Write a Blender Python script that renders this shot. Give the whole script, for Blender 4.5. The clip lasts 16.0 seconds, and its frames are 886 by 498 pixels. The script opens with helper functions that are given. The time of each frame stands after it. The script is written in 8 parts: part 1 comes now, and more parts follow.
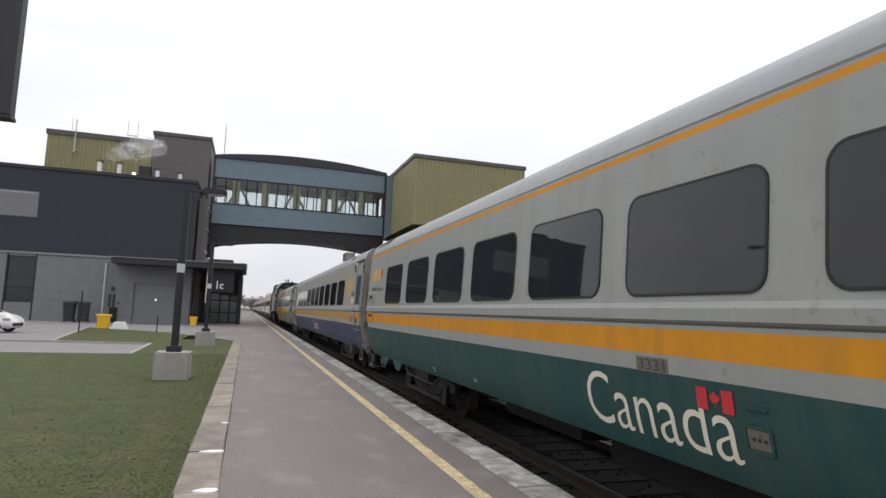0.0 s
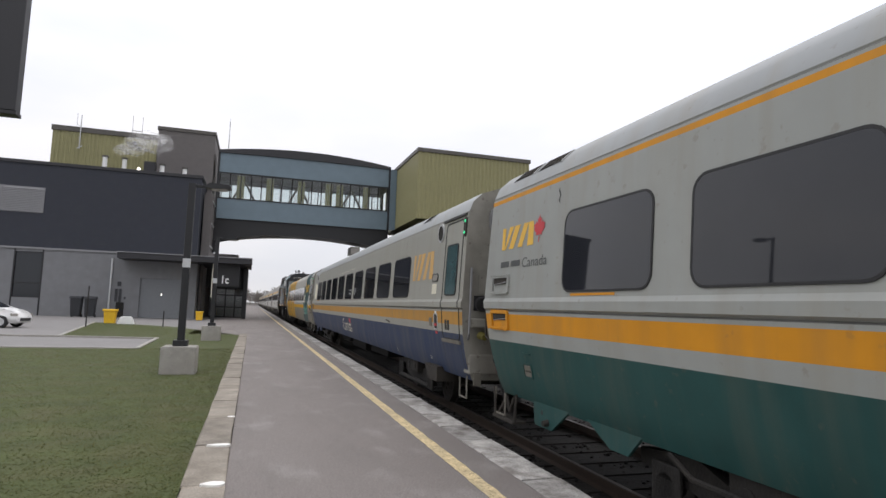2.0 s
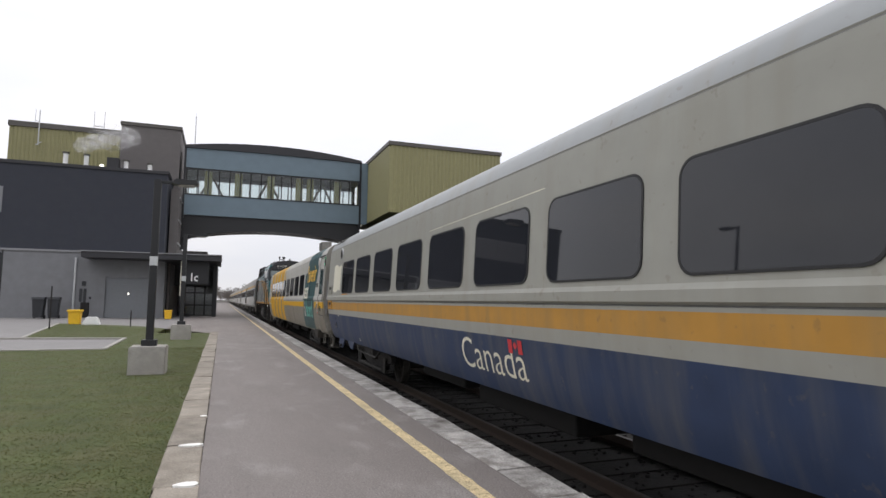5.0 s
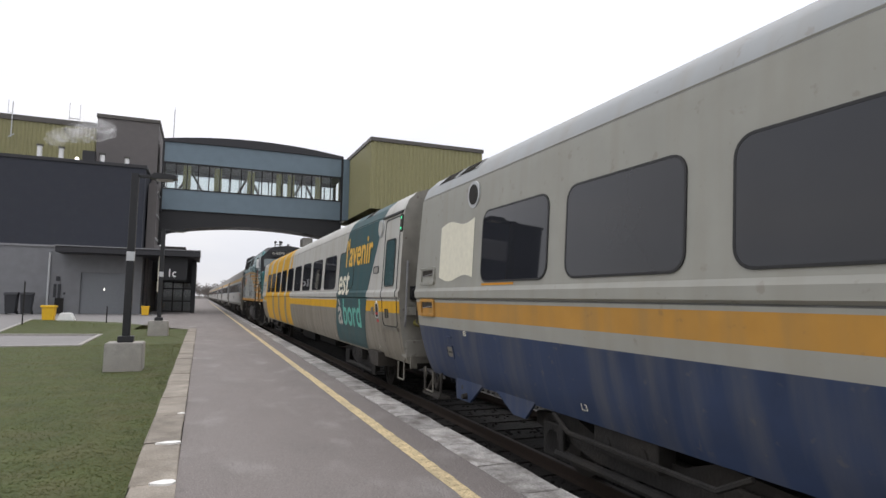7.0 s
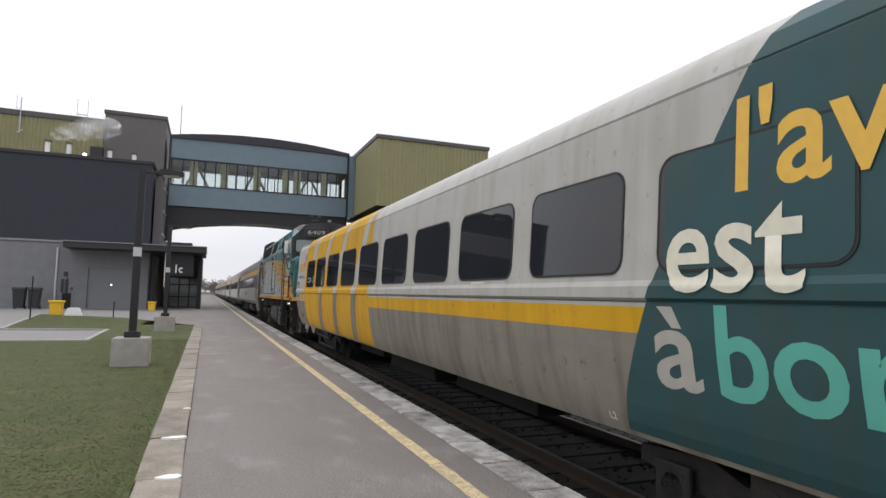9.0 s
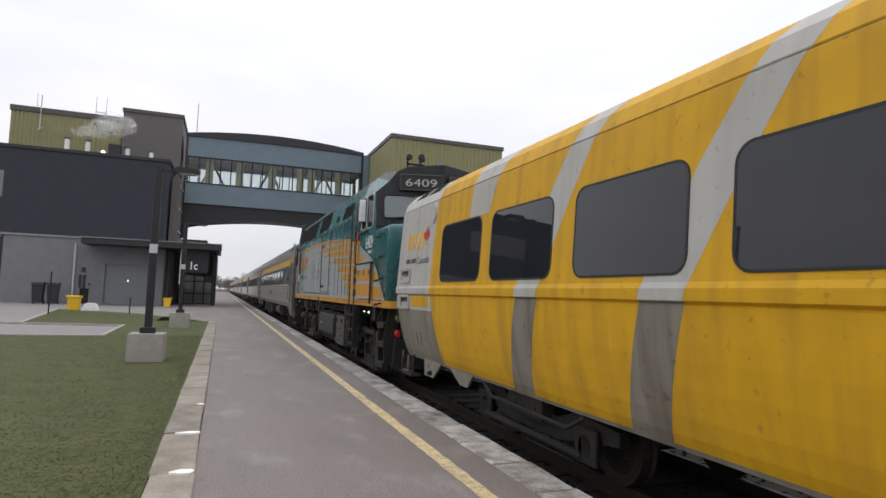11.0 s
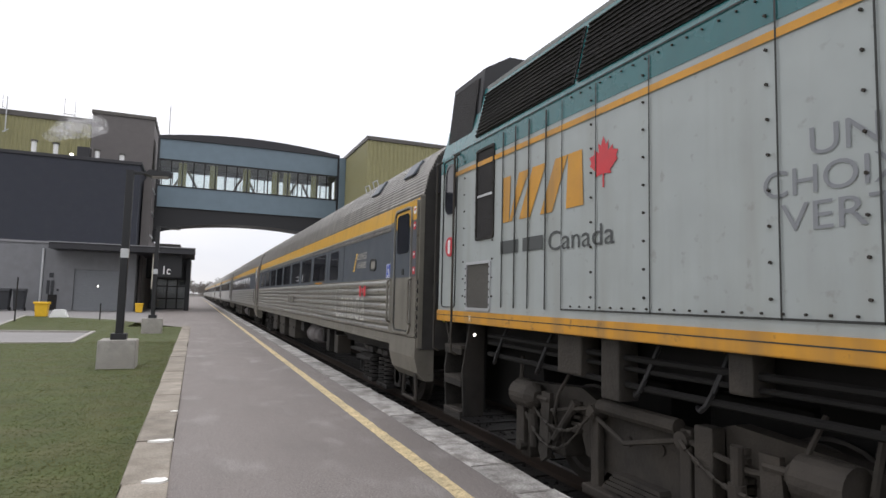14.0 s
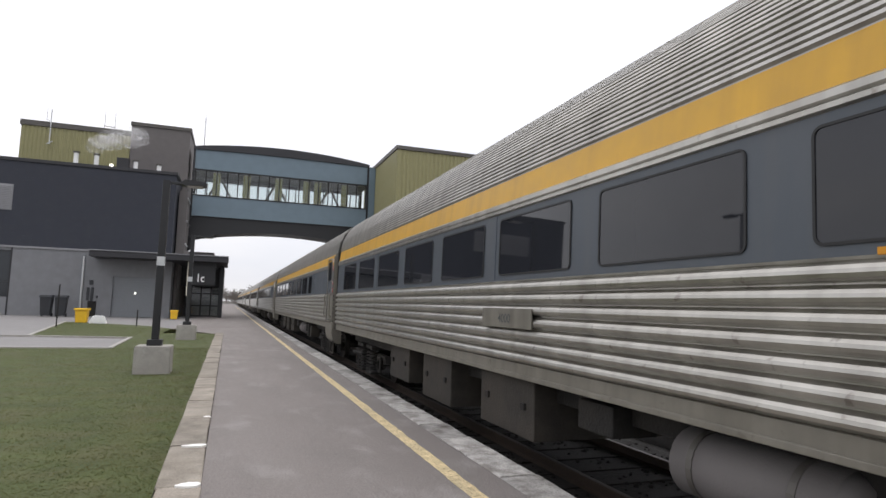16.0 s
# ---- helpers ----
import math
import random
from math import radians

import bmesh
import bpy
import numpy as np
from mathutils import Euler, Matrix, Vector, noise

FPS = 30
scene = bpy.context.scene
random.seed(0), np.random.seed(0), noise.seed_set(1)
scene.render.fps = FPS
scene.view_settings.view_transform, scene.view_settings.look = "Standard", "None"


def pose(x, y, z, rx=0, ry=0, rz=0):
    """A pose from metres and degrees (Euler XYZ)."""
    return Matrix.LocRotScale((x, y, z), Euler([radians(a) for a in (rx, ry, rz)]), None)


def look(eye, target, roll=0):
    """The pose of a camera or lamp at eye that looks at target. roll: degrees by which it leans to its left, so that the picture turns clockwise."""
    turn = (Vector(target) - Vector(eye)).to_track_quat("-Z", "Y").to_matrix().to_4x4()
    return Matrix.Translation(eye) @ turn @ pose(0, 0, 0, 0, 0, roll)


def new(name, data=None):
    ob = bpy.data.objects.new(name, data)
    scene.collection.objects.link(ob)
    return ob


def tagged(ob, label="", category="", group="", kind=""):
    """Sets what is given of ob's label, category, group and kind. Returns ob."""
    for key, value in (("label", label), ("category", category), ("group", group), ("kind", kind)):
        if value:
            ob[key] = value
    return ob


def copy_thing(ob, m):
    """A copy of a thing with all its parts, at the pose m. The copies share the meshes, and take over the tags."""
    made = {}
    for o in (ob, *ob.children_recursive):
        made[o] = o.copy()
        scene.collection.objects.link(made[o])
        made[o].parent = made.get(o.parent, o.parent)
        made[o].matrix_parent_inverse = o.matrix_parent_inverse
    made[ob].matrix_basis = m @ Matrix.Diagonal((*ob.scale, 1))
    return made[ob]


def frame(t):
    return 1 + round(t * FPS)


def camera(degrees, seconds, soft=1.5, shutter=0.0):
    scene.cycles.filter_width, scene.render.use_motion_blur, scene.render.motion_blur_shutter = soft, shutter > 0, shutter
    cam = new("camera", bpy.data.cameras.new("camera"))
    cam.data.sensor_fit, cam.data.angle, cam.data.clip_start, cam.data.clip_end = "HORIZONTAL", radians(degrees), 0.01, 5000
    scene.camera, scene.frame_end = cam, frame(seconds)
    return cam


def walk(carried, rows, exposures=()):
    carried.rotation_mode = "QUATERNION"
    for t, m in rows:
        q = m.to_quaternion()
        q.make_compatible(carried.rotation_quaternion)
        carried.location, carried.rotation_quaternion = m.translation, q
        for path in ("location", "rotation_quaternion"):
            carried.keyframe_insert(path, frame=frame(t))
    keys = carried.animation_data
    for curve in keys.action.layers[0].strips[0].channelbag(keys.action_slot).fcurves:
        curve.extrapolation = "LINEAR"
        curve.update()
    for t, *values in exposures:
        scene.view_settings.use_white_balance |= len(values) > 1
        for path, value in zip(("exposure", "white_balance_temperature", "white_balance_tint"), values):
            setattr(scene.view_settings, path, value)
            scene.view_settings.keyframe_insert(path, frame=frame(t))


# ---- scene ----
cam = camera(73.23, 16.0, soft=1.5)
# seconds, yaw, pitch, roll of the hand-held camera
PATH = [
    (0.0, -18.17, 6.29, -2.05),
    (0.5, -17.53, 6.34, -1.94),
    (1.0, -17.57, 6.23, -1.89),
    (1.5, -17.63, 6.01, -1.89),
    (2.0, -17.71, 5.69, -1.87),
    (2.5, -17.90, 5.50, -1.89),
    (3.0, -18.16, 5.48, -1.68),
    (3.5, -18.61, 5.57, -1.69),
    (4.0, -19.13, 5.40, -1.47),
    (4.5, -19.69, 5.23, -1.03),
    (7.0, -22.03, 4.82, -0.88),
    (7.5, -22.17, 4.73, -1.19),
    (8.0, -22.07, 4.53, -1.11),
    (8.5, -21.83, 4.47, -1.17),
    (9.0, -21.54, 4.56, -1.23),
    (11.5, -20.12, 4.48, -2.12),
    (12.0, -20.12, 4.45, -2.36),
    (12.5, -20.58, 4.39, -2.46),
    (13.0, -21.31, 4.44, -2.00),
    (13.5, -21.99, 4.59, -1.67),
    (14.0, -22.51, 4.82, -1.38),
    (14.5, -22.42, 5.32, -1.41),
    (15.0, -21.88, 5.72, -1.56),
    (15.5, -21.01, 5.85, -1.67),
    (16.0, -19.75, 5.57, -1.71),
]
walk(cam, [(t, pose(0, 0, 1.70, 90 + p, r, y)) for t, y, p, r in PATH],
     exposures=[(0.0, -0.08, 6650, 13), (3.0, -0.08, 6650, 13), (4.5, -0.05, 6650, 13), (7.5, -0.02, 6650, 13), (9.0, 0.0, 6650, 13), (11.5, -0.15, 6650, 13), (12.0, -0.07, 6650, 13), (12.5, 0.1, 6650, 13), (14.5, 0.1, 6650, 13), (16.0, 0.06, 6650, 13)])

# ---------------------------------------------------------------- world, sun, exposure
RAIL = -0.26          # rail top; the platform is z = 0
TRACK = 4.915         # track centre line


def run(t):
    """Metres the train has rolled towards the camera at t seconds."""
    return 4.5 * t + 0.055 * t * t + 0.00267 * t ** 3 + 0.31 * math.exp(-2.2 * t)


world = bpy.data.worlds.new("overcast_sky")
scene.world = world
world.use_nodes = True
wn, wl = world.node_tree.nodes, world.node_tree.links
wn.clear()
w_out = wn.new("ShaderNodeOutputWorld")
w_bg = wn.new("ShaderNodeBackground")
w_sky = wn.new("ShaderNodeTexSky")
w_sky.sky_type = "NISHITA"
w_sky.sun_disc = False
w_sky.sun_elevation = radians(69)
w_sky.sun_rotation = radians(72)
w_mix = wn.new("ShaderNodeMixRGB")
w_mix.inputs[0].default_value = 0.9
w_co = wn.new("ShaderNodeTexCoord")
w_map = wn.new("ShaderNodeMapping")
w_map.inputs["Scale"].default_value = (1.2, 1.2, 3.5)
w_noise = wn.new("ShaderNodeTexNoise")
w_noise.inputs["Scale"].default_value = 1.6
w_noise.inputs["Detail"].default_value = 5
w_ramp = wn.new("ShaderNodeValToRGB")
w_ramp.color_ramp.elements[0].position, w_ramp.color_ramp.elements[0].color = 0.3, (8.5, 9.0, 9.9, 1)
w_ramp.color_ramp.elements[1].position, w_ramp.color_ramp.elements[1].color = 0.62, (10.3, 10.45, 10.7, 1)
wl.new(w_co.outputs["Generated"], w_map.inputs[0])
wl.new(w_map.outputs[0], w_noise.inputs["Vector"])
wl.new(w_noise.outputs[0], w_ramp.inputs[0])
wl.new(w_sky.outputs[0], w_mix.inputs[1])
wl.new(w_ramp.outputs[0], w_mix.inputs[2])
w_sep = wn.new("ShaderNodeSeparateXYZ")
w_grad = wn.new("ShaderNodeMapRange")
w_grad.inputs[3].default_value, w_grad.inputs[4].default_value = 0.78, 1.58
w_mul = wn.new("ShaderNodeMixRGB")
w_mul.blend_type = "MULTIPLY"
w_mul.inputs[0].default_value = 1
wl.new(w_co.outputs["Generated"], w_sep.inputs[0])
wl.new(w_sep.outputs[2], w_grad.inputs[0])
wl.new(w_mix.outputs[0], w_mul.inputs[1])
wl.new(w_grad.outputs[0], w_mul.inputs[2])
wl.new(w_mul.outputs[0], w_bg.inputs[0])
w_bg.inputs[1].default_value = 0.1145
wl.new(w_bg.outputs[0], w_out.inputs[0])

sun = new("sun", bpy.data.lights.new("sun", "SUN"))
sun.data.energy, sun.data.angle, sun.data.color = 0.7, radians(35), (1.0, 0.97, 0.93)
sun.matrix_world = look((18, 6, 50), (0, 0, 0))


# ---------------------------------------------------------------- materials
def mat(name, color, rough=0.6, metal=0.0, var=0.12, scale=6.0, bump=0.0, bscale=60.0, stain=None, stain_amt=0.0, streak=False,
        emit=0.0, spec=0.5, piece=0.0, stretch=(1, 1, 1), fine=0.0, fscale=140.0, sscale=1.3, spots=None, spot_amt=0.0):
    """A surface with grain and stains at two scales."""
    m = bpy.data.materials.new(name)
    m.use_nodes = True
    n, l = m.node_tree.nodes, m.node_tree.links
    b = n["Principled BSDF"]
    b.inputs["Roughness"].default_value, b.inputs["Metallic"].default_value = rough, metal
    b.inputs["Specular IOR Level"].default_value = spec
    co = n.new("ShaderNodeTexCoord")
    mp = n.new("ShaderNodeMapping")
    mp.inputs["Scale"].default_value = stretch
    where = co.outputs["Object"]
    if piece:
        # every piece takes its own stretch of the pattern
        oi = n.new("ShaderNodeObjectInfo")
        far = n.new("ShaderNodeVectorMath")
        far.operation = "SCALE"
        far.inputs[0].default_value = (37.0, 53.0, 11.0)
        l.new(oi.outputs["Random"], far.inputs["Scale"])
        add = n.new("ShaderNodeVectorMath")
        l.new(where, add.inputs[0])
        l.new(far.outputs[0], add.inputs[1])
        where = add.outputs[0]
    l.new(where, mp.inputs[0])
    a = n.new("ShaderNodeTexNoise")
    a.inputs["Scale"].default_value, a.inputs["Detail"].default_value = scale, 6
    l.new(mp.outputs[0], a.inputs["Vector"])
    ra = n.new("ShaderNodeMapRange")
    ra.inputs[1].default_value, ra.inputs[2].default_value = 0.3, 0.7
    ra.inputs[3].default_value, ra.inputs[4].default_value = 1 - var, 1 + var
    l.new(a.outputs[0], ra.inputs[0])
    mul = n.new("ShaderNodeMixRGB")
    mul.blend_type = "MULTIPLY"
    mul.inputs[0].default_value = 1
    mul.inputs[1].default_value = (*color, 1)
    l.new(ra.outputs[0], mul.inputs[2])
    top = mul.outputs[0]
    if stain is not None:
        s = n.new("ShaderNodeTexNoise")
        s.inputs["Scale"].default_value, s.inputs["Detail"].default_value = sscale, 8
        ms = n.new("ShaderNodeMapping")
        ms.inputs["Scale"].default_value = (1.0, 3.0, 0.35) if streak else (1, 1, 1)
        l.new(where, ms.inputs[0])
        l.new(ms.outputs[0], s.inputs["Vector"])
        r = n.new("ShaderNodeMapRange")
        r.inputs[1].default_value, r.inputs[2].default_value = 0.45, 0.75
        r.inputs[3].default_value, r.inputs[4].default_value = 0.0, stain_amt
        l.new(s.outputs[0], r.inputs[0])
        mx = n.new("ShaderNodeMixRGB")
        mx.inputs[2].default_value = (*stain, 1)
        l.new(r.outputs[0], mx.inputs[0])
        l.new(top, mx.inputs[1])
        top = mx.outputs[0]
    if spots is not None:
        # small scuffs and rust dots
        sp = n.new("ShaderNodeTexNoise")
        sp.inputs["Scale"].default_value, sp.inputs["Detail"].default_value = 9.0, 4
        l.new(where, sp.inputs["Vector"])
        sr = n.new("ShaderNodeMapRange")
        sr.inputs[1].default_value, sr.inputs[2].default_value, sr.inputs[4].default_value = 0.64, 0.72, spot_amt
        l.new(sp.outputs[0], sr.inputs[0])
        sx = n.new("ShaderNodeMixRGB")
        sx.inputs[2].default_value = (*spots, 1)
        l.new(sr.outputs[0], sx.inputs[0])
        l.new(top, sx.inputs[1])
        top = sx.outputs[0]
    if fine:
        g = n.new("ShaderNodeTexNoise")
        g.inputs["Scale"].default_value, g.inputs["Detail"].default_value = fscale, 3
        l.new(where, g.inputs["Vector"])
        gr = n.new("ShaderNodeMapRange")
        gr.inputs[1].default_value, gr.inputs[2].default_value = 0.3, 0.7
        gr.inputs[3].default_value, gr.inputs[4].default_value = 1 - fine, 1 + fine
        l.new(g.outputs[0], gr.inputs[0])
        mg = n.new("ShaderNodeMixRGB")
        mg.blend_type = "MULTIPLY"
        mg.inputs[0].default_value = 1
        l.new(top, mg.inputs[1])
        l.new(gr.outputs[0], mg.inputs[2])
        top = mg.outputs[0]
    if piece:
        rp = n.new("ShaderNodeMapRange")
        rp.inputs[3].default_value, rp.inputs[4].default_value = 1 - piece, 1 + piece
        l.new(oi.outputs["Random"], rp.inputs[0])
        mu = n.new("ShaderNodeMixRGB")
        mu.blend_type = "MULTIPLY"
        mu.inputs[0].default_value = 1
        l.new(top, mu.inputs[1])
        l.new(rp.outputs[0], mu.inputs[2])
        top = mu.outputs[0]
    l.new(top, b.inputs["Base Color"])
    rr_ = n.new("ShaderNodeMapRange")
    rr_.inputs[3].default_value, rr_.inputs[4].default_value = max(0.02, rough - 0.1), min(1, rough + 0.1)
    l.new(a.outputs[0], rr_.inputs[0])
    l.new(rr_.outputs[0], b.inputs["Roughness"])
    if bump:
        f = n.new("ShaderNodeTexNoise")
        f.inputs["Scale"].default_value, f.inputs["Detail"].default_value = bscale, 4
        l.new(mp.outputs[0], f.inputs["Vector"])
        bp = n.new("ShaderNodeBump")
        bp.inputs["Strength"].default_value, bp.inputs["Distance"].default_value = bump, 0.02
        l.new(f.outputs[0], bp.inputs["Height"])
        l.new(bp.outputs[0], b.inputs["Normal"])
    if emit:
        b.inputs["Emission Color"].default_value = (*color, 1)
        b.inputs["Emission Strength"].default_value = emit
    return m


M_lot = mat("lot_asphalt", (0.215, 0.207, 0.203), 0.85, fine=0.15, fscale=50, var=0.1, scale=0.8, bump=0.3, bscale=50, stain=(0.19, 0.185, 0.18), stain_amt=0.5)
M_conc = mat("concrete", (0.33, 0.315, 0.29), 0.85, fine=0.15, fscale=60, var=0.12, scale=5, bump=0.35, bscale=70, stain=(0.25, 0.23, 0.2), stain_amt=0.5)
M_kerb = mat("kerb_concrete", (0.27, 0.24, 0.2), 0.88, fine=0.2, fscale=60, var=0.2, scale=3, bump=0.6, bscale=60, stain=(0.13, 0.112, 0.088), stain_amt=0.75, sscale=2.2, piece=0.13)
M_edge = mat("edge_concrete", (0.36, 0.345, 0.325), 0.88, fine=0.25, fscale=45, var=0.25, scale=6, bump=0.8, bscale=30, stain=(0.1, 0.085, 0.072), stain_amt=0.95, sscale=3.6, piece=0.28)
M_yellow_line = mat("worn_yellow_line", (0.62, 0.5, 0.29), 0.85, var=0.22, scale=7, bump=0.4, bscale=90, stain=(0.33, 0.28, 0.19), stain_amt=0.7, fine=0.3, fscale=60)
M_white_paint = mat("white_paint", (0.8, 0.79, 0.76), 0.7, var=0.08)
M_soil = mat("turf_soil", (0.058, 0.074, 0.02), 0.95, var=0.2, scale=1.5, bump=0.3, bscale=40, stain=(0.1, 0.085, 0.04), stain_amt=0.6, fine=0.1, fscale=30)
M_ground = mat("gravelly_ground", (0.07, 0.064, 0.054), 0.95, var=0.25, scale=0.3, bump=0.5, bscale=12)
# Ballast and ties near-black: the deep shade under the train is in their colour
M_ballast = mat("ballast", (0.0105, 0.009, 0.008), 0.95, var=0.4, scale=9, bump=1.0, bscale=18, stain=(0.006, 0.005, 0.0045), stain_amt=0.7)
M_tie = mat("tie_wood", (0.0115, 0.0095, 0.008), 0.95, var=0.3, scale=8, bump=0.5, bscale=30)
M_beam = mat("dark_brown_beam", (0.035, 0.027, 0.022), 0.85, var=0.3, scale=4, bump=0.4, bscale=25, stain=(0.016, 0.013, 0.011), stain_amt=0.6, stretch=(1, 0.2, 1))
M_rail = mat("rusty_rail", (0.04, 0.027, 0.02), 0.65, 0.3, var=0.25, scale=20)
M_edgesteel = mat("pale_line_steel", (0.16, 0.14, 0.12), 0.5, 0.5, var=0.3, scale=3)
M_railtop = mat("polished_rail", (0.06, 0.05, 0.043), 0.55, 0.5)
M_dark_clad = mat("dark_grey_cladding", (0.027, 0.0305, 0.0425), 0.75, var=0.1, scale=2, bump=0.15, bscale=30, stain=(0.036, 0.039, 0.048), stain_amt=0.5)
M_grey_block = mat("grey_block_wall", (0.19, 0.194, 0.203), 0.85, var=0.08, scale=1.5, bump=0.2, bscale=40, stain=(0.165, 0.166, 0.17), stain_amt=0.5)
M_taupe = mat("taupe_block_wall", (0.135, 0.125, 0.122), 0.85, var=0.06, scale=2, bump=0.2, bscale=40)
M_olive = mat("olive_corrugated_steel", (0.255, 0.24, 0.115), 0.5, 0.0, var=0.05, scale=2)
M_blue_panel = mat("blue_grey_panel", (0.138, 0.192, 0.23), 0.5, var=0.05, scale=1.2)
M_black_steel = mat("black_steel", (0.01, 0.0105, 0.0125), 0.5, var=0.15, scale=8)
M_fascia = mat("charcoal_fascia", (0.022, 0.022, 0.026), 0.55, var=0.1)
M_trim = mat("brown_grey_trim", (0.085, 0.078, 0.07), 0.55, var=0.08)
M_door_grey = mat("grey_steel_door", (0.2, 0.21, 0.225), 0.55, var=0.06)
M_galv = mat("galvanised_steel", (0.5, 0.51, 0.52), 0.45, 0.6, var=0.1)
M_louver = mat("louver_grey", (0.22, 0.22, 0.23), 0.5, var=0.06)
M_yellow_bin = mat("yellow_plastic", (0.75, 0.45, 0.02), 0.45, var=0.06)
M_black_bin = mat("black_plastic", (0.022, 0.024, 0.028), 0.5, var=0.1)
M_white = mat("white_enamel", (0.8, 0.8, 0.79), 0.3, var=0.03)
M_rubber = mat("black_rubber", (0.012, 0.012, 0.013), 0.6, var=0.15)
M_under = mat("grimy_underframe", (0.017, 0.0158, 0.0145), 0.78, var=0.4, scale=7, bump=0.5, bscale=30, stain=(0.04, 0.033, 0.026), stain_amt=0.6, spec=0.35)
M_under_lt = mat("dusty_underframe", (0.034, 0.03, 0.0255), 0.78, var=0.3, scale=6, bump=0.4, bscale=30, stain=(0.062, 0.051, 0.04), stain_amt=0.6, spec=0.35)
# Near-black stands in for the deep shade below the train's floors
M_well = mat("near_black_steel", (0.009, 0.0085, 0.008), 0.8, var=0.3, scale=6, spec=0.25)
M_tank = mat("dusty_black_tank", (0.04, 0.039, 0.038), 0.6, var=0.15, scale=3, stain=(0.062, 0.056, 0.048), stain_amt=0.5, spec=0.35)
M_case = mat("dusty_grey_case", (0.062, 0.057, 0.05), 0.65, var=0.15, scale=4, stain=(0.035, 0.03, 0.026), stain_amt=0.6, streak=True)
M_wheel = mat("wheel_steel", (0.04, 0.035, 0.03), 0.6, 0.4, var=0.25, scale=12)
M_endgrey = mat("dusty_end_grey", (0.25, 0.24, 0.21), 0.7, var=0.18, scale=3, stain=(0.095, 0.083, 0.066), stain_amt=0.85, streak=True, spots=(0.07, 0.055, 0.04), spot_amt=0.6, bump=0.15, bscale=12)
M_brow = mat("charcoal_cab_paint", (0.043, 0.044, 0.048), 0.5, var=0.15, scale=4)
# Pale base: part of the sky's reflection in the pane is put into it
M_windscreen = mat("windscreen_glass", (0.13, 0.155, 0.155), -0.06, var=0.05, spec=0.9)
M_redlens = mat("dark_red_lens", (0.16, 0.012, 0.015), 0.15, var=0.05)
M_plugyellow = mat("grimy_yellow_plug", (0.17, 0.15, 0.035), 0.6, var=0.2, scale=20)
M_plugbright = mat("yellow_plug", (0.55, 0.5, 0.06), 0.5, var=0.1, scale=20)
M_plugblue = mat("grimy_blue_plug", (0.018, 0.03, 0.055), 0.6, var=0.2, scale=20)
M_capred = mat("dull_red_cap", (0.11, 0.03, 0.032), 0.6, var=0.2, scale=20)
M_gangway = mat("gangway_rubber", (0.035, 0.033, 0.031), 0.8, var=0.25, scale=5)
LRC_ST = dict(stain=(0.27, 0.25, 0.2), stain_amt=0.4, streak=True, spec=0.22, spots=(0.2, 0.17, 0.13), spot_amt=0.35)
M_lgrey = mat("train_grey_paint", (0.315, 0.326, 0.31), 0.42, var=0.04, scale=2.5, **LRC_ST)
M_silver = mat("train_silver_paint", (0.46, 0.453, 0.425), 0.48, var=0.05, scale=2.5, stain=(0.3, 0.265, 0.195), stain_amt=0.5, streak=True, spots=(0.22, 0.18, 0.12), spot_amt=0.4, spec=0.22)
M_roofgrey = mat("train_roof_grey", (0.3, 0.315, 0.32), 0.45, var=0.06, scale=2, **LRC_ST)
M_orange = mat("train_orange_paint", (0.62, 0.265, 0.018), 0.55, var=0.06, scale=3, stain=(0.4, 0.2, 0.05), stain_amt=0.5, streak=True, spots=(0.3, 0.16, 0.06), spot_amt=0.35, spec=0.22)
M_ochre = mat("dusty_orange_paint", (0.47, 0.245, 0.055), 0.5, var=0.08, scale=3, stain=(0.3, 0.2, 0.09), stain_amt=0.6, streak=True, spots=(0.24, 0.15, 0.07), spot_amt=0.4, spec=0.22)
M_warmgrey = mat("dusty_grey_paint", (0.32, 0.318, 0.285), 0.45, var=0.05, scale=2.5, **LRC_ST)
M_yellow = mat("train_yellow_paint", (0.64, 0.35, 0.014), 0.55, var=0.07, scale=3, stain=(0.34, 0.19, 0.03), stain_amt=0.55, streak=True, spots=(0.25, 0.14, 0.03), spot_amt=0.45, spec=0.22)
M_green = mat("train_green_paint", (0.02, 0.07, 0.067), 0.55, var=0.1, scale=3, stain=(0.075, 0.095, 0.08), stain_amt=0.5, streak=True, spots=(0.1, 0.1, 0.08), spot_amt=0.35, spec=0.22)
M_dgreen = mat("train_dark_green_wrap", (0.03, 0.083, 0.09), 0.5, var=0.07, scale=3, stain=(0.06, 0.07, 0.06), stain_amt=0.5, streak=True, spec=0.25)
M_blue = mat("train_blue_paint", (0.033, 0.05, 0.1), 0.55, var=0.12, scale=3, stain=(0.1, 0.104, 0.115), stain_amt=0.75, streak=True, spots=(0.13, 0.12, 0.105), spot_amt=0.35, spec=0.22)
# Lower body: darker, browner base than M_silver, with brown streaks and spots
M_lowsilver = mat("dark_stained_silver", (0.24, 0.22, 0.182), 0.5, var=0.1, scale=2.5, stain=(0.11, 0.088, 0.06), stain_amt=0.8, streak=True, spots=(0.09, 0.07, 0.045), spot_amt=0.6, spec=0.22)
M_hepyellow = mat("coach_yellow_paint", (0.6, 0.325, 0.018), 0.42, var=0.06, scale=3, stain=(0.36, 0.2, 0.03), stain_amt=0.4, streak=True)
M_mint = mat("mint_lettering", (0.1, 0.42, 0.34), 0.45, var=0.05)
M_cream = mat("cream_lettering", (0.72, 0.69, 0.56), 0.5, var=0.06, scale=12)
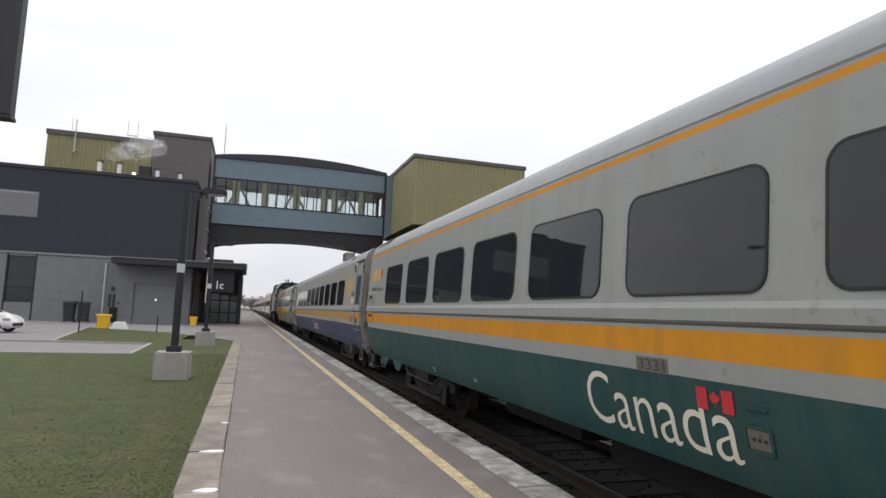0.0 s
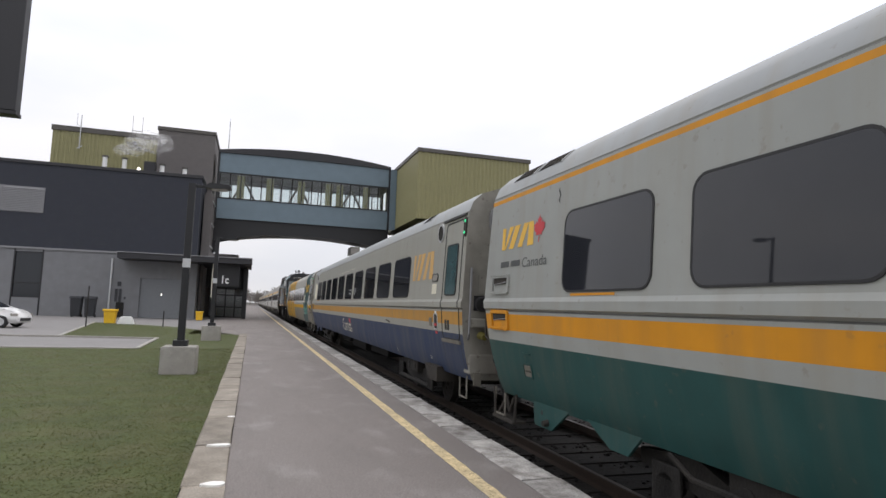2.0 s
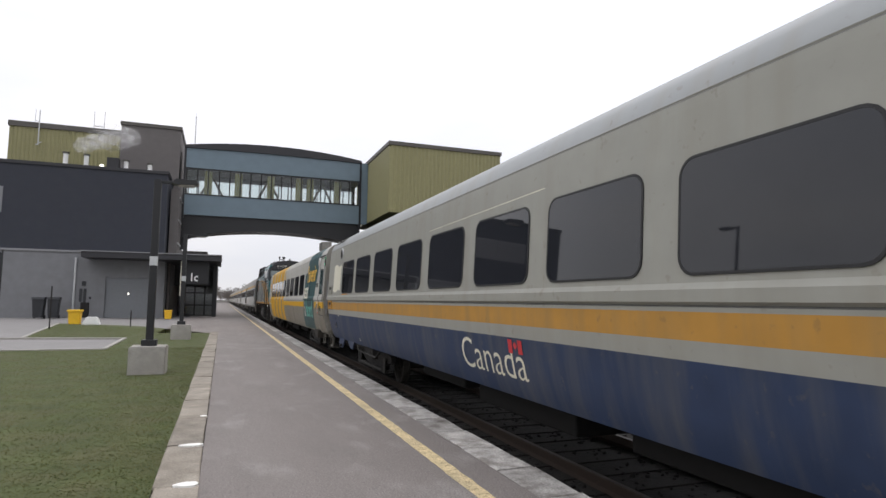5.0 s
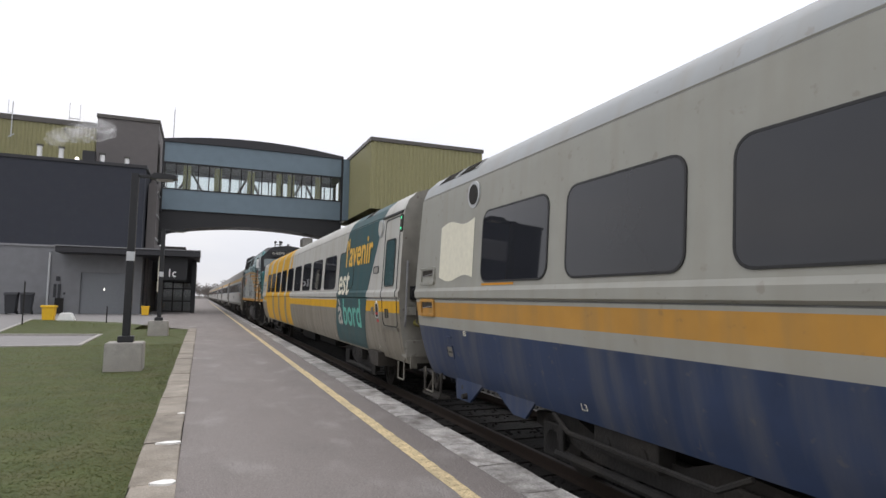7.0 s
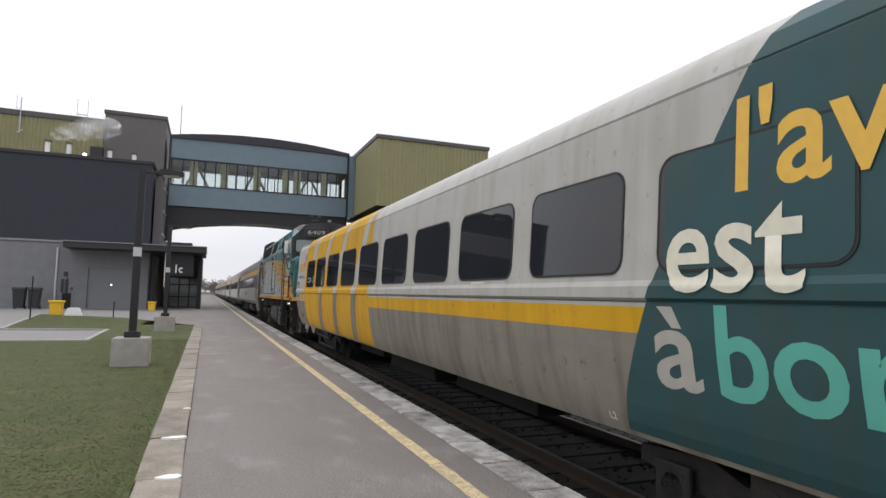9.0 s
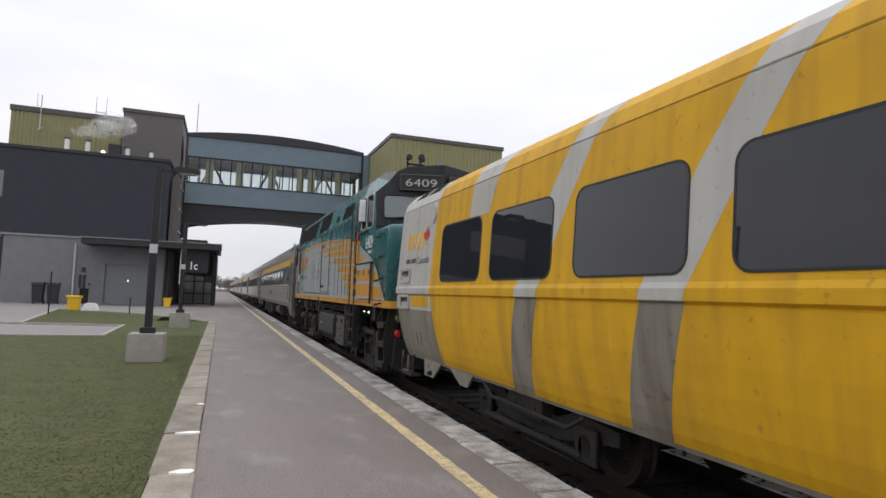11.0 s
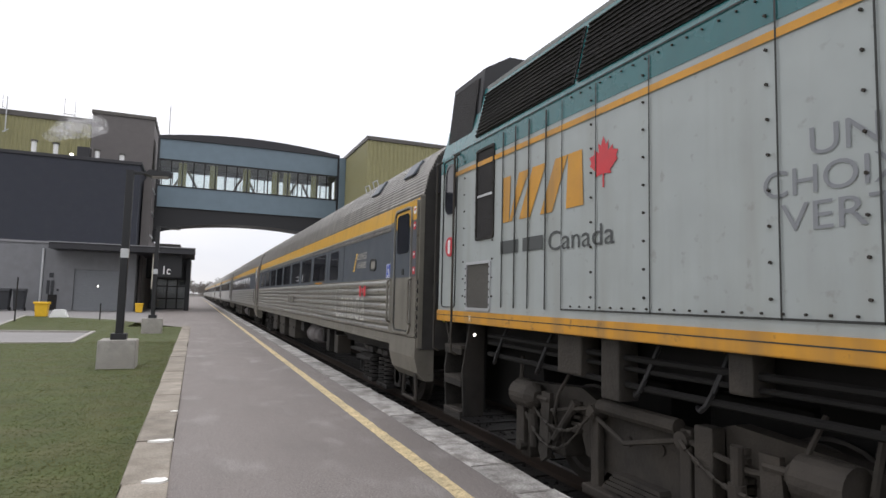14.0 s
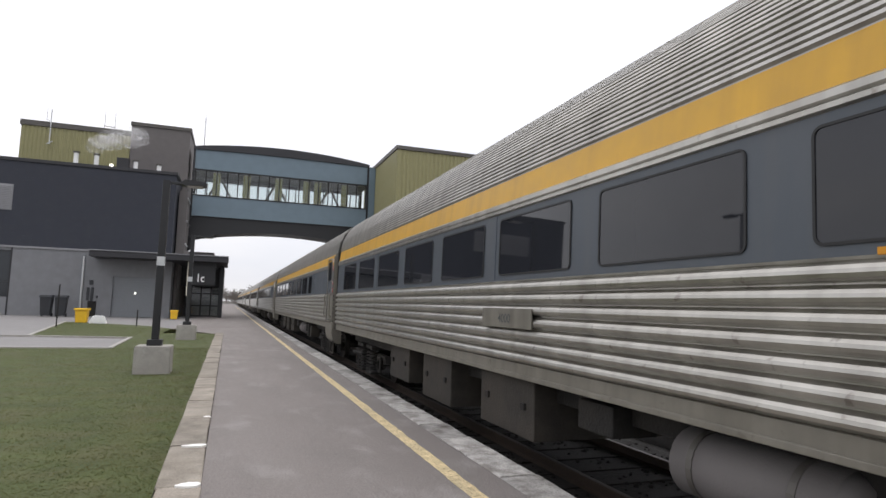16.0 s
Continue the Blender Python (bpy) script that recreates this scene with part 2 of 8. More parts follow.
M_wornletter = mat("worn_white_lettering", (0.54, 0.53, 0.49), 0.5, var=0.1, scale=10)
M_lettergrey = mat("warm_grey_lettering", (0.42, 0.4, 0.36), 0.5, var=0.06)
M_amber = mat("amber_lettering", (0.78, 0.46, 0.06), 0.45, var=0.05, scale=12)
M_fadedamber = mat("faded_amber_lettering", (0.6, 0.36, 0.12), 0.6, var=0.08, scale=6, stain=(0.45, 0.33, 0.2), stain_amt=0.5, streak=True)
M_char = mat("charcoal_lettering", (0.06, 0.065, 0.065), 0.5)
M_red = mat("red_paint", (0.55, 0.03, 0.04), 0.45, var=0.06)
M_signblue = mat("sign_blue", (0.03, 0.08, 0.45), 0.4)
M_teal = mat("loco_teal_paint", (0.015, 0.122, 0.13), 0.27, var=0.1, scale=2.5, stain=(0.05, 0.12, 0.12), stain_amt=0.4, streak=True, spec=0.6, spots=(0.05, 0.1, 0.1), spot_amt=0.3)
M_locogrey = mat("loco_grey_paint", (0.34, 0.37, 0.365), 0.42, var=0.06, scale=2.5, stain=(0.25, 0.255, 0.225), stain_amt=0.5, streak=True, spots=(0.2, 0.2, 0.17), spot_amt=0.4)
M_locoorange = mat("loco_orange_paint", (0.56, 0.265, 0.022), 0.48, var=0.09, scale=3, stain=(0.25, 0.15, 0.06), stain_amt=0.7, streak=True, spots=(0.16, 0.1, 0.04), spot_amt=0.6)
# Colours the roof seam, and paints in the shade below the belt ledge
M_crease = mat("shaded_crease_paint", (0.11, 0.11, 0.105), 0.6, var=0.15, scale=4)
M_seam = mat("dark_seam", (0.03, 0.032, 0.03), 0.7)
M_lineblack = mat("black_matt_paint", (0.018, 0.018, 0.02), 0.6, var=0.2)
M_stainless = mat("stainless_steel", (0.43, 0.415, 0.38), 0.33, 0.9, var=0.14, scale=3, stain=(0.22, 0.2, 0.175), stain_amt=0.55, streak=True, spots=(0.13, 0.11, 0.09), spot_amt=0.5)
M_roofsteel = mat("grimy_roof_steel", (0.4, 0.385, 0.36), 0.4, 0.85, var=0.18, scale=3, stain=(0.2, 0.185, 0.165), stain_amt=0.5, streak=True)
M_slate = mat("slate_blue_band", (0.062, 0.075, 0.092), 0.42, var=0.05, scale=3, stain=(0.1, 0.1, 0.1), stain_amt=0.35, streak=True)
M_vestibule = mat("weathered_vestibule", (0.2, 0.187, 0.158), 0.5, 0.3, var=0.14, scale=4, stain=(0.11, 0.098, 0.078), stain_amt=0.6, streak=True, spots=(0.09, 0.075, 0.055), spot_amt=0.5)
M_winglass = mat("tinted_train_glass", (0.019, 0.0205, 0.025), -0.07, var=0.1, scale=1.5, spec=0.5)
M_doorglass = mat("green_tinted_glass", (0.05, 0.1, 0.105), 0.07, var=0.05, spec=0.6)
M_lens = mat("lamp_glass", (0.35, 0.33, 0.3), 0.15, var=0.05)
M_lamp_on = mat("lit_lamp", (1.0, 0.96, 0.88), 0.4, emit=3.0)
M_green_on = mat("lit_green_lamp", (0.05, 0.8, 0.35), 0.4, emit=0.7)
M_mesh = mat("black_mesh_grille", (0.022, 0.02, 0.02), 0.8, var=0.3, scale=120, bump=1.0, bscale=160)
M_screen = mat("dusty_wire_screen", (0.085, 0.08, 0.07), 0.7, var=0.45, scale=90, bump=1.0, bscale=120)
M_dkglass = mat("dark_building_glass", (0.015, 0.018, 0.022), 0.06, var=0.02, spec=0.6)
M_bark = mat("bare_bark", (0.17, 0.15, 0.135), 0.9, var=0.2)


def clear_glass():
    m = bpy.data.materials.new("clear_window_glass")
    m.use_nodes = True
    n, l = m.node_tree.nodes, m.node_tree.links
    n.remove(n["Principled BSDF"])
    t, g, x = n.new("ShaderNodeBsdfTransparent"), n.new("ShaderNodeBsdfGlossy"), n.new("ShaderNodeMixShader")
    t.inputs[0].default_value = (0.88, 0.91, 0.91, 1)
    g.inputs["Roughness"].default_value = 0.03
    x.inputs[0].default_value = 0.04
    l.new(t.outputs[0], x.inputs[1])
    l.new(g.outputs[0], x.inputs[2])
    l.new(x.outputs[0], n["Material Output"].inputs[0])
    return m


M_glass = clear_glass()


def worn_asphalt():
    """Fine grained asphalt with pale salt bloom, darker damp patches and scuffs along the way."""
    m = bpy.data.materials.new("platform_asphalt")
    m.use_nodes = True
    n, l = m.node_tree.nodes, m.node_tree.links
    b = n["Principled BSDF"]
    co = n.new("ShaderNodeTexCoord")

    def layer(scale, detail, lo, hi, amount, stretch, under, tint):
        mp, t, r, x = n.new("ShaderNodeMapping"), n.new("ShaderNodeTexNoise"), n.new("ShaderNodeMapRange"), n.new("ShaderNodeMixRGB")
        mp.inputs["Scale"].default_value = stretch
        t.inputs["Scale"].default_value, t.inputs["Detail"].default_value = scale, detail
        r.inputs[1].default_value, r.inputs[2].default_value, r.inputs[4].default_value = lo, hi, amount
        l.new(co.outputs["Object"], mp.inputs[0])
        l.new(mp.outputs[0], t.inputs["Vector"])
        l.new(t.outputs[0], r.inputs[0])
        l.new(r.outputs[0], x.inputs[0])
        if under is None:
            x.inputs[1].default_value = (0.18, 0.158, 0.147, 1)
        else:
            l.new(under, x.inputs[1])
        x.inputs[2].default_value = (*tint, 1)
        return x.outputs[0], t.outputs[0]
    c, _ = layer(0.45, 6, 0.35, 0.75, 0.7, (1.0, 0.45, 1), None, (0.232, 0.209, 0.197))
    c, _ = layer(0.9, 8, 0.5, 0.78, 0.45, (1.3, 0.5, 1), c, (0.125, 0.113, 0.105))
    c, _ = layer(1.6, 12, 0.55, 0.75, 0.8, (1.0, 0.55, 1), c, (0.3, 0.285, 0.27))
    c, _ = layer(9.0, 6, 0.62, 0.72, 0.5, (1, 0.6, 1), c, (0.11, 0.1, 0.094))
    c, _ = layer(60.0, 3, 0.48, 0.66, 0.85, (1, 1, 1), c, (0.085, 0.077, 0.072))
    c, grain = layer(70.0, 3, 0.58, 0.7, 0.85, (1, 1, 1), c, (0.36, 0.345, 0.33))
    l.new(c, b.inputs["Base Color"])
    b.inputs["Roughness"].default_value = 0.82
    bp = n.new("ShaderNodeBump")
    bp.inputs["Strength"].default_value, bp.inputs["Distance"].default_value = 0.5, 0.012
    l.new(grain, bp.inputs["Height"])
    l.new(bp.outputs[0], b.inputs["Normal"])
    return m


M_asphalt = worn_asphalt()


def flaked(m, scale, lo, hi):
    """Lets a thin coat of paint flake away so that what lies under it shows."""
    n, l = m.node_tree.nodes, m.node_tree.links
    co, t, r, x, tr = n.new("ShaderNodeTexCoord"), n.new("ShaderNodeTexNoise"), n.new("ShaderNodeMapRange"), n.new("ShaderNodeMixShader"), n.new("ShaderNodeBsdfTransparent")
    t.inputs["Scale"].default_value, t.inputs["Detail"].default_value, t.inputs["Roughness"].default_value = scale, 8, 0.7
    r.inputs[1].default_value, r.inputs[2].default_value = lo, hi
    l.new(co.outputs["Object"], t.inputs["Vector"])
    l.new(t.outputs[0], r.inputs[0])
    l.new(r.outputs[0], x.inputs[0])
    l.new(n["Principled BSDF"].outputs[0], x.inputs[1])
    l.new(tr.outputs[0], x.inputs[2])
    l.new(x.outputs[0], n["Material Output"].inputs[0])


flaked(M_yellow_line, 22.0, 0.52, 0.74)


def steam_material():
    m = bpy.data.materials.new("thin_steam")
    m.use_nodes = True
    n, l = m.node_tree.nodes, m.node_tree.links
    n.remove(n["Principled BSDF"])
    t, d, x = n.new("ShaderNodeBsdfTransparent"), n.new("ShaderNodeBsdfTranslucent"), n.new("ShaderNodeMixShader")
    d.inputs[0].default_value = (0.9, 0.9, 0.9, 1)
    co, cloud, thin = n.new("ShaderNodeTexCoord"), n.new("ShaderNodeTexNoise"), n.new("ShaderNodeMapRange")
    cloud.inputs["Scale"].default_value, cloud.inputs["Detail"].default_value = 0.8, 4
    thin.inputs[1].default_value, thin.inputs[2].default_value, thin.inputs[4].default_value = 0.38, 0.8, 0.34
    l.new(co.outputs["Object"], cloud.inputs["Vector"])
    l.new(cloud.outputs[0], thin.inputs[0])
    l.new(thin.outputs[0], x.inputs[0])
    l.new(t.outputs[0], x.inputs[1])
    l.new(d.outputs[0], x.inputs[2])
    l.new(x.outputs[0], n["Material Output"].inputs[0])
    return m


M_steam = steam_material()


# ---------------------------------------------------------------- building blocks
def to_mesh(name, bm, materials, smooth=False):
    me = bpy.data.meshes.new(name)
    bmesh.ops.recalc_face_normals(bm, faces=bm.faces)
    bm.to_mesh(me)
    bm.free()
    for m in (materials if isinstance(materials, (list, tuple)) else [materials]):
        me.materials.append(m)
    if smooth:
        for p in me.polygons:
            p.use_smooth = True
    return me


def part(name, bm, material, parent=None, label="", smooth=False, at=None):
    """One mesh object from a bmesh, or from a mesh that pieces share."""
    me = bm if isinstance(bm, bpy.types.Mesh) else to_mesh(name, bm, material, smooth)
    ob = new(name, me)
    ob.parent = parent
    if at is not None:
        ob.location = at
    if label:
        ob["label"] = label
    return ob


def thing(name, label, category, at=(0, 0, 0), turn=0, group="", kind=""):
    ob = new(name)
    ob.matrix_basis = pose(*at, 0, 0, turn)
    return tagged(ob, label, category, group, kind)


def B():
    return bmesh.new()


def box(bm, x0, x1, y0, y1, z0, z1, bev=0.0, mi=0):
    m = Matrix.LocRotScale(((x0 + x1) / 2, (y0 + y1) / 2, (z0 + z1) / 2), None, (abs(x1 - x0), abs(y1 - y0), abs(z1 - z0)))
    r = bmesh.ops.create_cube(bm, size=1, matrix=m)
    vs = r["verts"]
    fs = {f for v in vs for f in v.link_faces}
    for f in fs:
        f.material_index = mi
    if bev:
        es = list({e for v in vs for e in v.link_edges})
        r = bmesh.ops.bevel(bm, geom=es, offset=bev, segments=2, affect="EDGES", profile=0.6)
        for f in r["faces"]:
            f.material_index = mi
    return bm


def rod(bm, p, q, r, seg=8, r2=None, mi=0):
    p, q = Vector(p), Vector(q)
    m = Matrix.Translation((p + q) / 2) @ (q - p).to_track_quat("Z", "Y").to_matrix().to_4x4()
    c = bmesh.ops.create_cone(bm, cap_ends=True, segments=seg, radius1=r, radius2=r if r2 is None else r2, depth=(q - p).length, matrix=m)
    for f in {f for v in c["verts"] for f in v.link_faces}:
        f.material_index = mi
    return bm


def rods(bm, pts, r, seg=6):
    for a, b in zip(pts, pts[1:]):
        rod(bm, a, b, r, seg)
    return bm


def prism(bm, pts, axis, a, b, mi=0):
    """A polygon of 2D points pushed from a to b along an axis."""
    def put(p, d):
        return (d, p[0], p[1]) if axis == "x" else (p[0], d, p[1]) if axis == "y" else (p[0], p[1], d)
    v0, v1 = [bm.verts.new(put(p, a)) for p in pts], [bm.verts.new(put(p, b)) for p in pts]
    fs = [bm.faces.new(v0), bm.faces.new(v1[::-1])]
    for i in range(len(pts)):
        j = (i + 1) % len(pts)
        fs.append(bm.faces.new((v0[i], v0[j], v1[j], v1[i])))
    for f in fs:
        f.material_index = mi
    return bm


def rr(u0, u1, z0, z1, r, n=5):
    """A rounded rectangle as 2D points."""
    out = []
    for cx, cz, a in ((u1 - r, z1 - r, 0), (u0 + r, z1 - r, 90), (u0 + r, z0 + r, 180), (u1 - r, z0 + r, 270)):
        for i in range(n + 1):
            t = radians(a + 90 * i / n)
            out.append((cx + r * math.cos(t), cz + r * math.sin(t)))
    return out


def letters(txt, bold=0.0):
    """The outline of a text as a flat mesh one unit wide and high."""
    c = bpy.data.curves.new("lettering", "FONT")
    c.body = txt
    c.offset = bold
    c.resolution_u = 4
    o = new("lettering", c)
    bpy.context.view_layer.update()
    me = bpy.data.meshes.new_from_object(o.evaluated_get(bpy.context.evaluated_depsgraph_get()))
    bpy.data.objects.remove(o)
    bm = B()
    bm.from_mesh(me)
    bpy.data.meshes.remove(me)
    xs, ys = [v.co.x for v in bm.verts], [v.co.y for v in bm.verts]
    x0, x1, y0, y1 = min(xs), max(xs), min(ys), max(ys)
    for v in bm.verts:
        v.co = ((v.co.x - x0) / (x1 - x0), (v.co.y - y0) / (y1 - y0), 0)
    return bm


def sheet(bm, pts, z, mi=0):
    f = bm.faces.new([bm.verts.new((x, y, z)) for x, y in pts])
    f.material_index = mi
    return bm


# ---------------------------------------------------------------- ground, platform, track
def build_ground():
    bm = B()
    prof = [(-900, -0.08), (2.98, -0.08), (3.02, -0.55), (40, -0.55), (900, -0.4)]
    ys = [-900, -40, 60, 300, 2500]
    rows = [[bm.verts.new((x, y, z)) for x, z in prof] for y in ys]
    for a, b in zip(rows, rows[1:]):
        for i in range(len(prof) - 1):
            bm.faces.new((a[i], a[i + 1], b[i + 1], b[i]))
    tagged(part("ground", bm, M_ground), "bare gravelly ground around the station", "ground", kind="structure")

    bm = B()
    box(bm, -0.133, 2.69, -12, 33.0, -0.5, 0.0)
    box(bm, -3.0, 2.69, 33.0, 320, -0.5, 0.0)
    tagged(part("platform", bm, M_asphalt), "long worn grey asphalt station platform", "platform", kind="structure")

    bm = B()
    sheet(bm, [(-120, -60), (-0.6, -60), (-0.6, 33), (-3.0, 33.004), (-3.0, 130), (-120, 130)], -0.045)
    tagged(part("parking_lot", bm, M_lot), "pale worn asphalt car park beside the building", "car park", kind="structure")

    # Unseen block added to keep daylight from reaching under the train
    bm = B()
    box(bm, 6.95, 13.5, -60, 320, -0.6, 0.0)
    tagged(part("far_platform", bm, M_lot), "unseen plain block beyond the train, added to stop light", "platform", kind="structure")

    # faded yellow line
    bm = B()
    rnd = random.Random(4)
    a = b = 0.0
    y = -10.0
    while y < 200:
        n = 0.11 if y < 30 else 3.0
        c = rnd.uniform(-0.008, 0.008) if y < 30 else 0.0
        d = rnd.uniform(-0.008, 0.008) if y < 30 else 0.0
        sheet(bm, [(2.165 + a, y), (2.32 + b, y), (2.32 + d, y + n), (2.165 + c, y + n)], 0.004)
        a, b = c, d
        y += n
    tagged(part("yellow_line", bm, M_yellow_line), "worn faded yellow safety line painted on the platform", "platform line", kind="structure")


def build_grass():
    bm = B()
    sheet(bm, [(-40, -6), (-0.52, -6), (-0.52, 22.6), (-40, 22.6)], 0.0)
    sheet(bm, [(-3.66, 22.6), (-0.52, 22.6), (-0.52, 32.6), (-4.6, 41.2), (-9.3, 45.8), (-10.0, 45.8), (-7.7, 29.4), (-3.86, 28.8)], 0.0)
    turf = tagged(part("lawn", bm, M_soil), "short green lawn with brown patches beside the platform", "lawn", kind="structure")
    # blades, denser towards the platform
    rng = np.random.default_rng(7)
    n = 120000
    d = 0.6 + 22.5 * rng.random(n * 3) ** 1.3
    az = -3.14 * rng.random(n * 3) ** 1.8
    x, y = d * np.sin(az), d * np.cos(az)
    far_y = rng.uniform(22, 44, 30000)
    far_x = rng.uniform(-10, -0.5, 30000)
    x, y = np.concatenate([x, far_x]), np.concatenate([y, far_y])
    near = (y < 22.5) & (x < -0.53) & (x > -16) & (y > -5.9)
    strip = (y >= 22.5) & (x > -3.6) & (x < -0.53) & (y < 32.5 - (x + 0.53) * 2)
    back = (y > 29.6) & (x < -3.8) & (x > -7.6 - (y - 29.4) * 0.14) & (y < 33 - 1.75 * (x + 0.5) * 0.8)
    keep = near | strip | back
    x, y = x[keep], y[keep]
    n = len(x)
    dist = np.hypot(x, y)
    h = rng.uniform(0.004, 0.012, n)
    w = rng.uniform(0.003, 0.007, n) * (1 + dist * 0.1)
    a = rng.uniform(0, 2 * np.pi, n)
    lx, ly = rng.normal(0, 0.034, n) * (1 + 0.03 * dist), rng.normal(0, 0.034, n) * (1 + 0.03 * dist)
    v = np.empty((n, 3, 3))
    v[:, 0] = np.stack([x - w * np.cos(a), y - w * np.sin(a), np.full(n, -0.004)], 1)
    v[:, 1] = np.stack([x + w * np.cos(a), y + w * np.sin(a), np.full(n, -0.004)], 1)
    v[:, 2] = np.stack([x + lx, y + ly, h], 1)
    me = bpy.data.meshes.new("grass")
    me.from_pydata(v.reshape(-1, 3).tolist(), [], np.arange(3 * n).reshape(n, 3).tolist())
    m = bpy.data.materials.new("grass_blades")
    m.use_nodes = True
    nn, l = m.node_tree.nodes, m.node_tree.links
    geo, ramp, co, noi, mx = nn.new("ShaderNodeNewGeometry"), nn.new("ShaderNodeValToRGB"), nn.new("ShaderNodeTexCoord"), nn.new("ShaderNodeTexNoise"), nn.new("ShaderNodeMixRGB")
    ramp.color_ramp.elements[0].color, ramp.color_ramp.elements[1].color = (0.048, 0.067, 0.0135, 1), (0.074, 0.09, 0.022, 1)
    e = ramp.color_ramp.elements.new(0.9)
    e.color = (0.12, 0.119, 0.044, 1)
    noi.inputs["Scale"].default_value, noi.inputs["Detail"].default_value = 1.4, 9
    mr = nn.new("ShaderNodeMapRange")
    mr.inputs[1].default_value, mr.inputs[2].default_value, mr.inputs[4].default_value = 0.5, 0.78, 0.6
    mx.inputs[2].default_value = (0.155, 0.125, 0.055, 1)
    l.new(geo.outputs["Random Per Island"], ramp.inputs[0])
    l.new(co.outputs["Object"], noi.inputs["Vector"])
    l.new(noi.outputs[0], mr.inputs[0])
    l.new(mr.outputs[0], mx.inputs[0])
    l.new(ramp.outputs[0], mx.inputs[1])
    l.new(mx.outputs[0], nn["Principled BSDF"].inputs["Base Color"])
    nn["Principled BSDF"].inputs["Roughness"].default_value = 0.8
    nn["Principled BSDF"].inputs["Specular IOR Level"].default_value = 0.2
    tr, both = nn.new("ShaderNodeBsdfTranslucent"), nn.new("ShaderNodeMixShader")
    both.inputs[0].default_value = 0.5
    l.new(mx.outputs[0], tr.inputs[0])
    l.new(nn["Principled BSDF"].outputs[0], both.inputs[1])
    l.new(tr.outputs[0], both.inputs[2])
    l.new(both.outputs[0], nn["Material Output"].inputs[0])
    me.materials.append(m)
    tagged(new("grass", me), "short autumn grass, green with dry brown patches", "grass", kind="stuff")


def build_track():
    for name, cx in (("track_bed", TRACK),):
        bm = B()
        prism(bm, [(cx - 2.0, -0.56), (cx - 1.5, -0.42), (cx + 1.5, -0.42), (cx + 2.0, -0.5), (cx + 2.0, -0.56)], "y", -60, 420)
        bed = tagged(part(name, bm, M_ballast), "near-black ballast track bed below the platform edge", "track bed", kind="structure")
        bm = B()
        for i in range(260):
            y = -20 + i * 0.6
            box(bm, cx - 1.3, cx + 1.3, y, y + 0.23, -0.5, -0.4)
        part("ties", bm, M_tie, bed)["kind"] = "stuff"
        for sx in (-0.7525, 0.7525):
            bm = B()
            prism(bm, [(cx + sx - 0.07, -0.4), (cx + sx + 0.07, -0.4), (cx + sx + 0.012, -0.375), (cx + sx + 0.012, -0.305), (cx + sx + 0.036, -0.3),
                       (cx + sx + 0.036, -0.268), (cx + sx - 0.036, -0.268), (cx + sx - 0.036, -0.3), (cx + sx - 0.012, -0.305), (cx + sx - 0.012, -0.375)], "y", -60, 420)
            r = part("rail", bm, M_rail, bed)
            bm = B()
            box(bm, cx + sx - 0.03, cx + sx + 0.03, -60, 420, -0.267, RAIL)
            part("rail_head", bm, M_railtop, r)
    # Added beam stands in for an unresolved brown band beside the track
    bm = box(B(), 3.12, 3.53, -60, 420, -0.58, -0.30, bev=0.015)
    tagged(part("guard_timber", bm, M_beam), "dark brown beam added along the foot of the platform edge", "timber", kind="structure")
    # Thin paler strip stands in for the glint along that edge
    bm = box(B(), 3.505, 3.533, -60, 420, -0.31, -0.296)
    tagged(part("edge_strip", bm, M_edgesteel), "thin pale strip along the brown beam, standing in for a glint", "trim", kind="structure")
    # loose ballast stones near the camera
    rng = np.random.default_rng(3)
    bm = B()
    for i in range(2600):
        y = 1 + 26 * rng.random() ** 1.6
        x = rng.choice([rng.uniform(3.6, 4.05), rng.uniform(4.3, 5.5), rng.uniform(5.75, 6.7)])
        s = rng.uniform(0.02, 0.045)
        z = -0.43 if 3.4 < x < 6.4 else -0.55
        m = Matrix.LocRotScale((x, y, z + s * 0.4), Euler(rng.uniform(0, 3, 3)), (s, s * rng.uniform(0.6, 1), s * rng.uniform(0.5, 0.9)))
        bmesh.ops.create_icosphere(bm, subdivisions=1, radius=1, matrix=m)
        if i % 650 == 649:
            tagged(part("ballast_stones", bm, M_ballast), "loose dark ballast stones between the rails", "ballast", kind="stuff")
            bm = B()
    bm.free()


def slab_mesh(name, w, l, h, seed, material, chip=0.012):
    rnd = random.Random(seed)
    bm = box(B(), 0, w, 0.006, l - 0.006, -h, 0, bev=0.012)
    for v in bm.verts:
        v.co += Vector((rnd.uniform(-chip, chip), rnd.uniform(-chip, chip) * 0.4, rnd.uniform(-chip, chip) * 0.5))
    return to_mesh(name, bm, material)


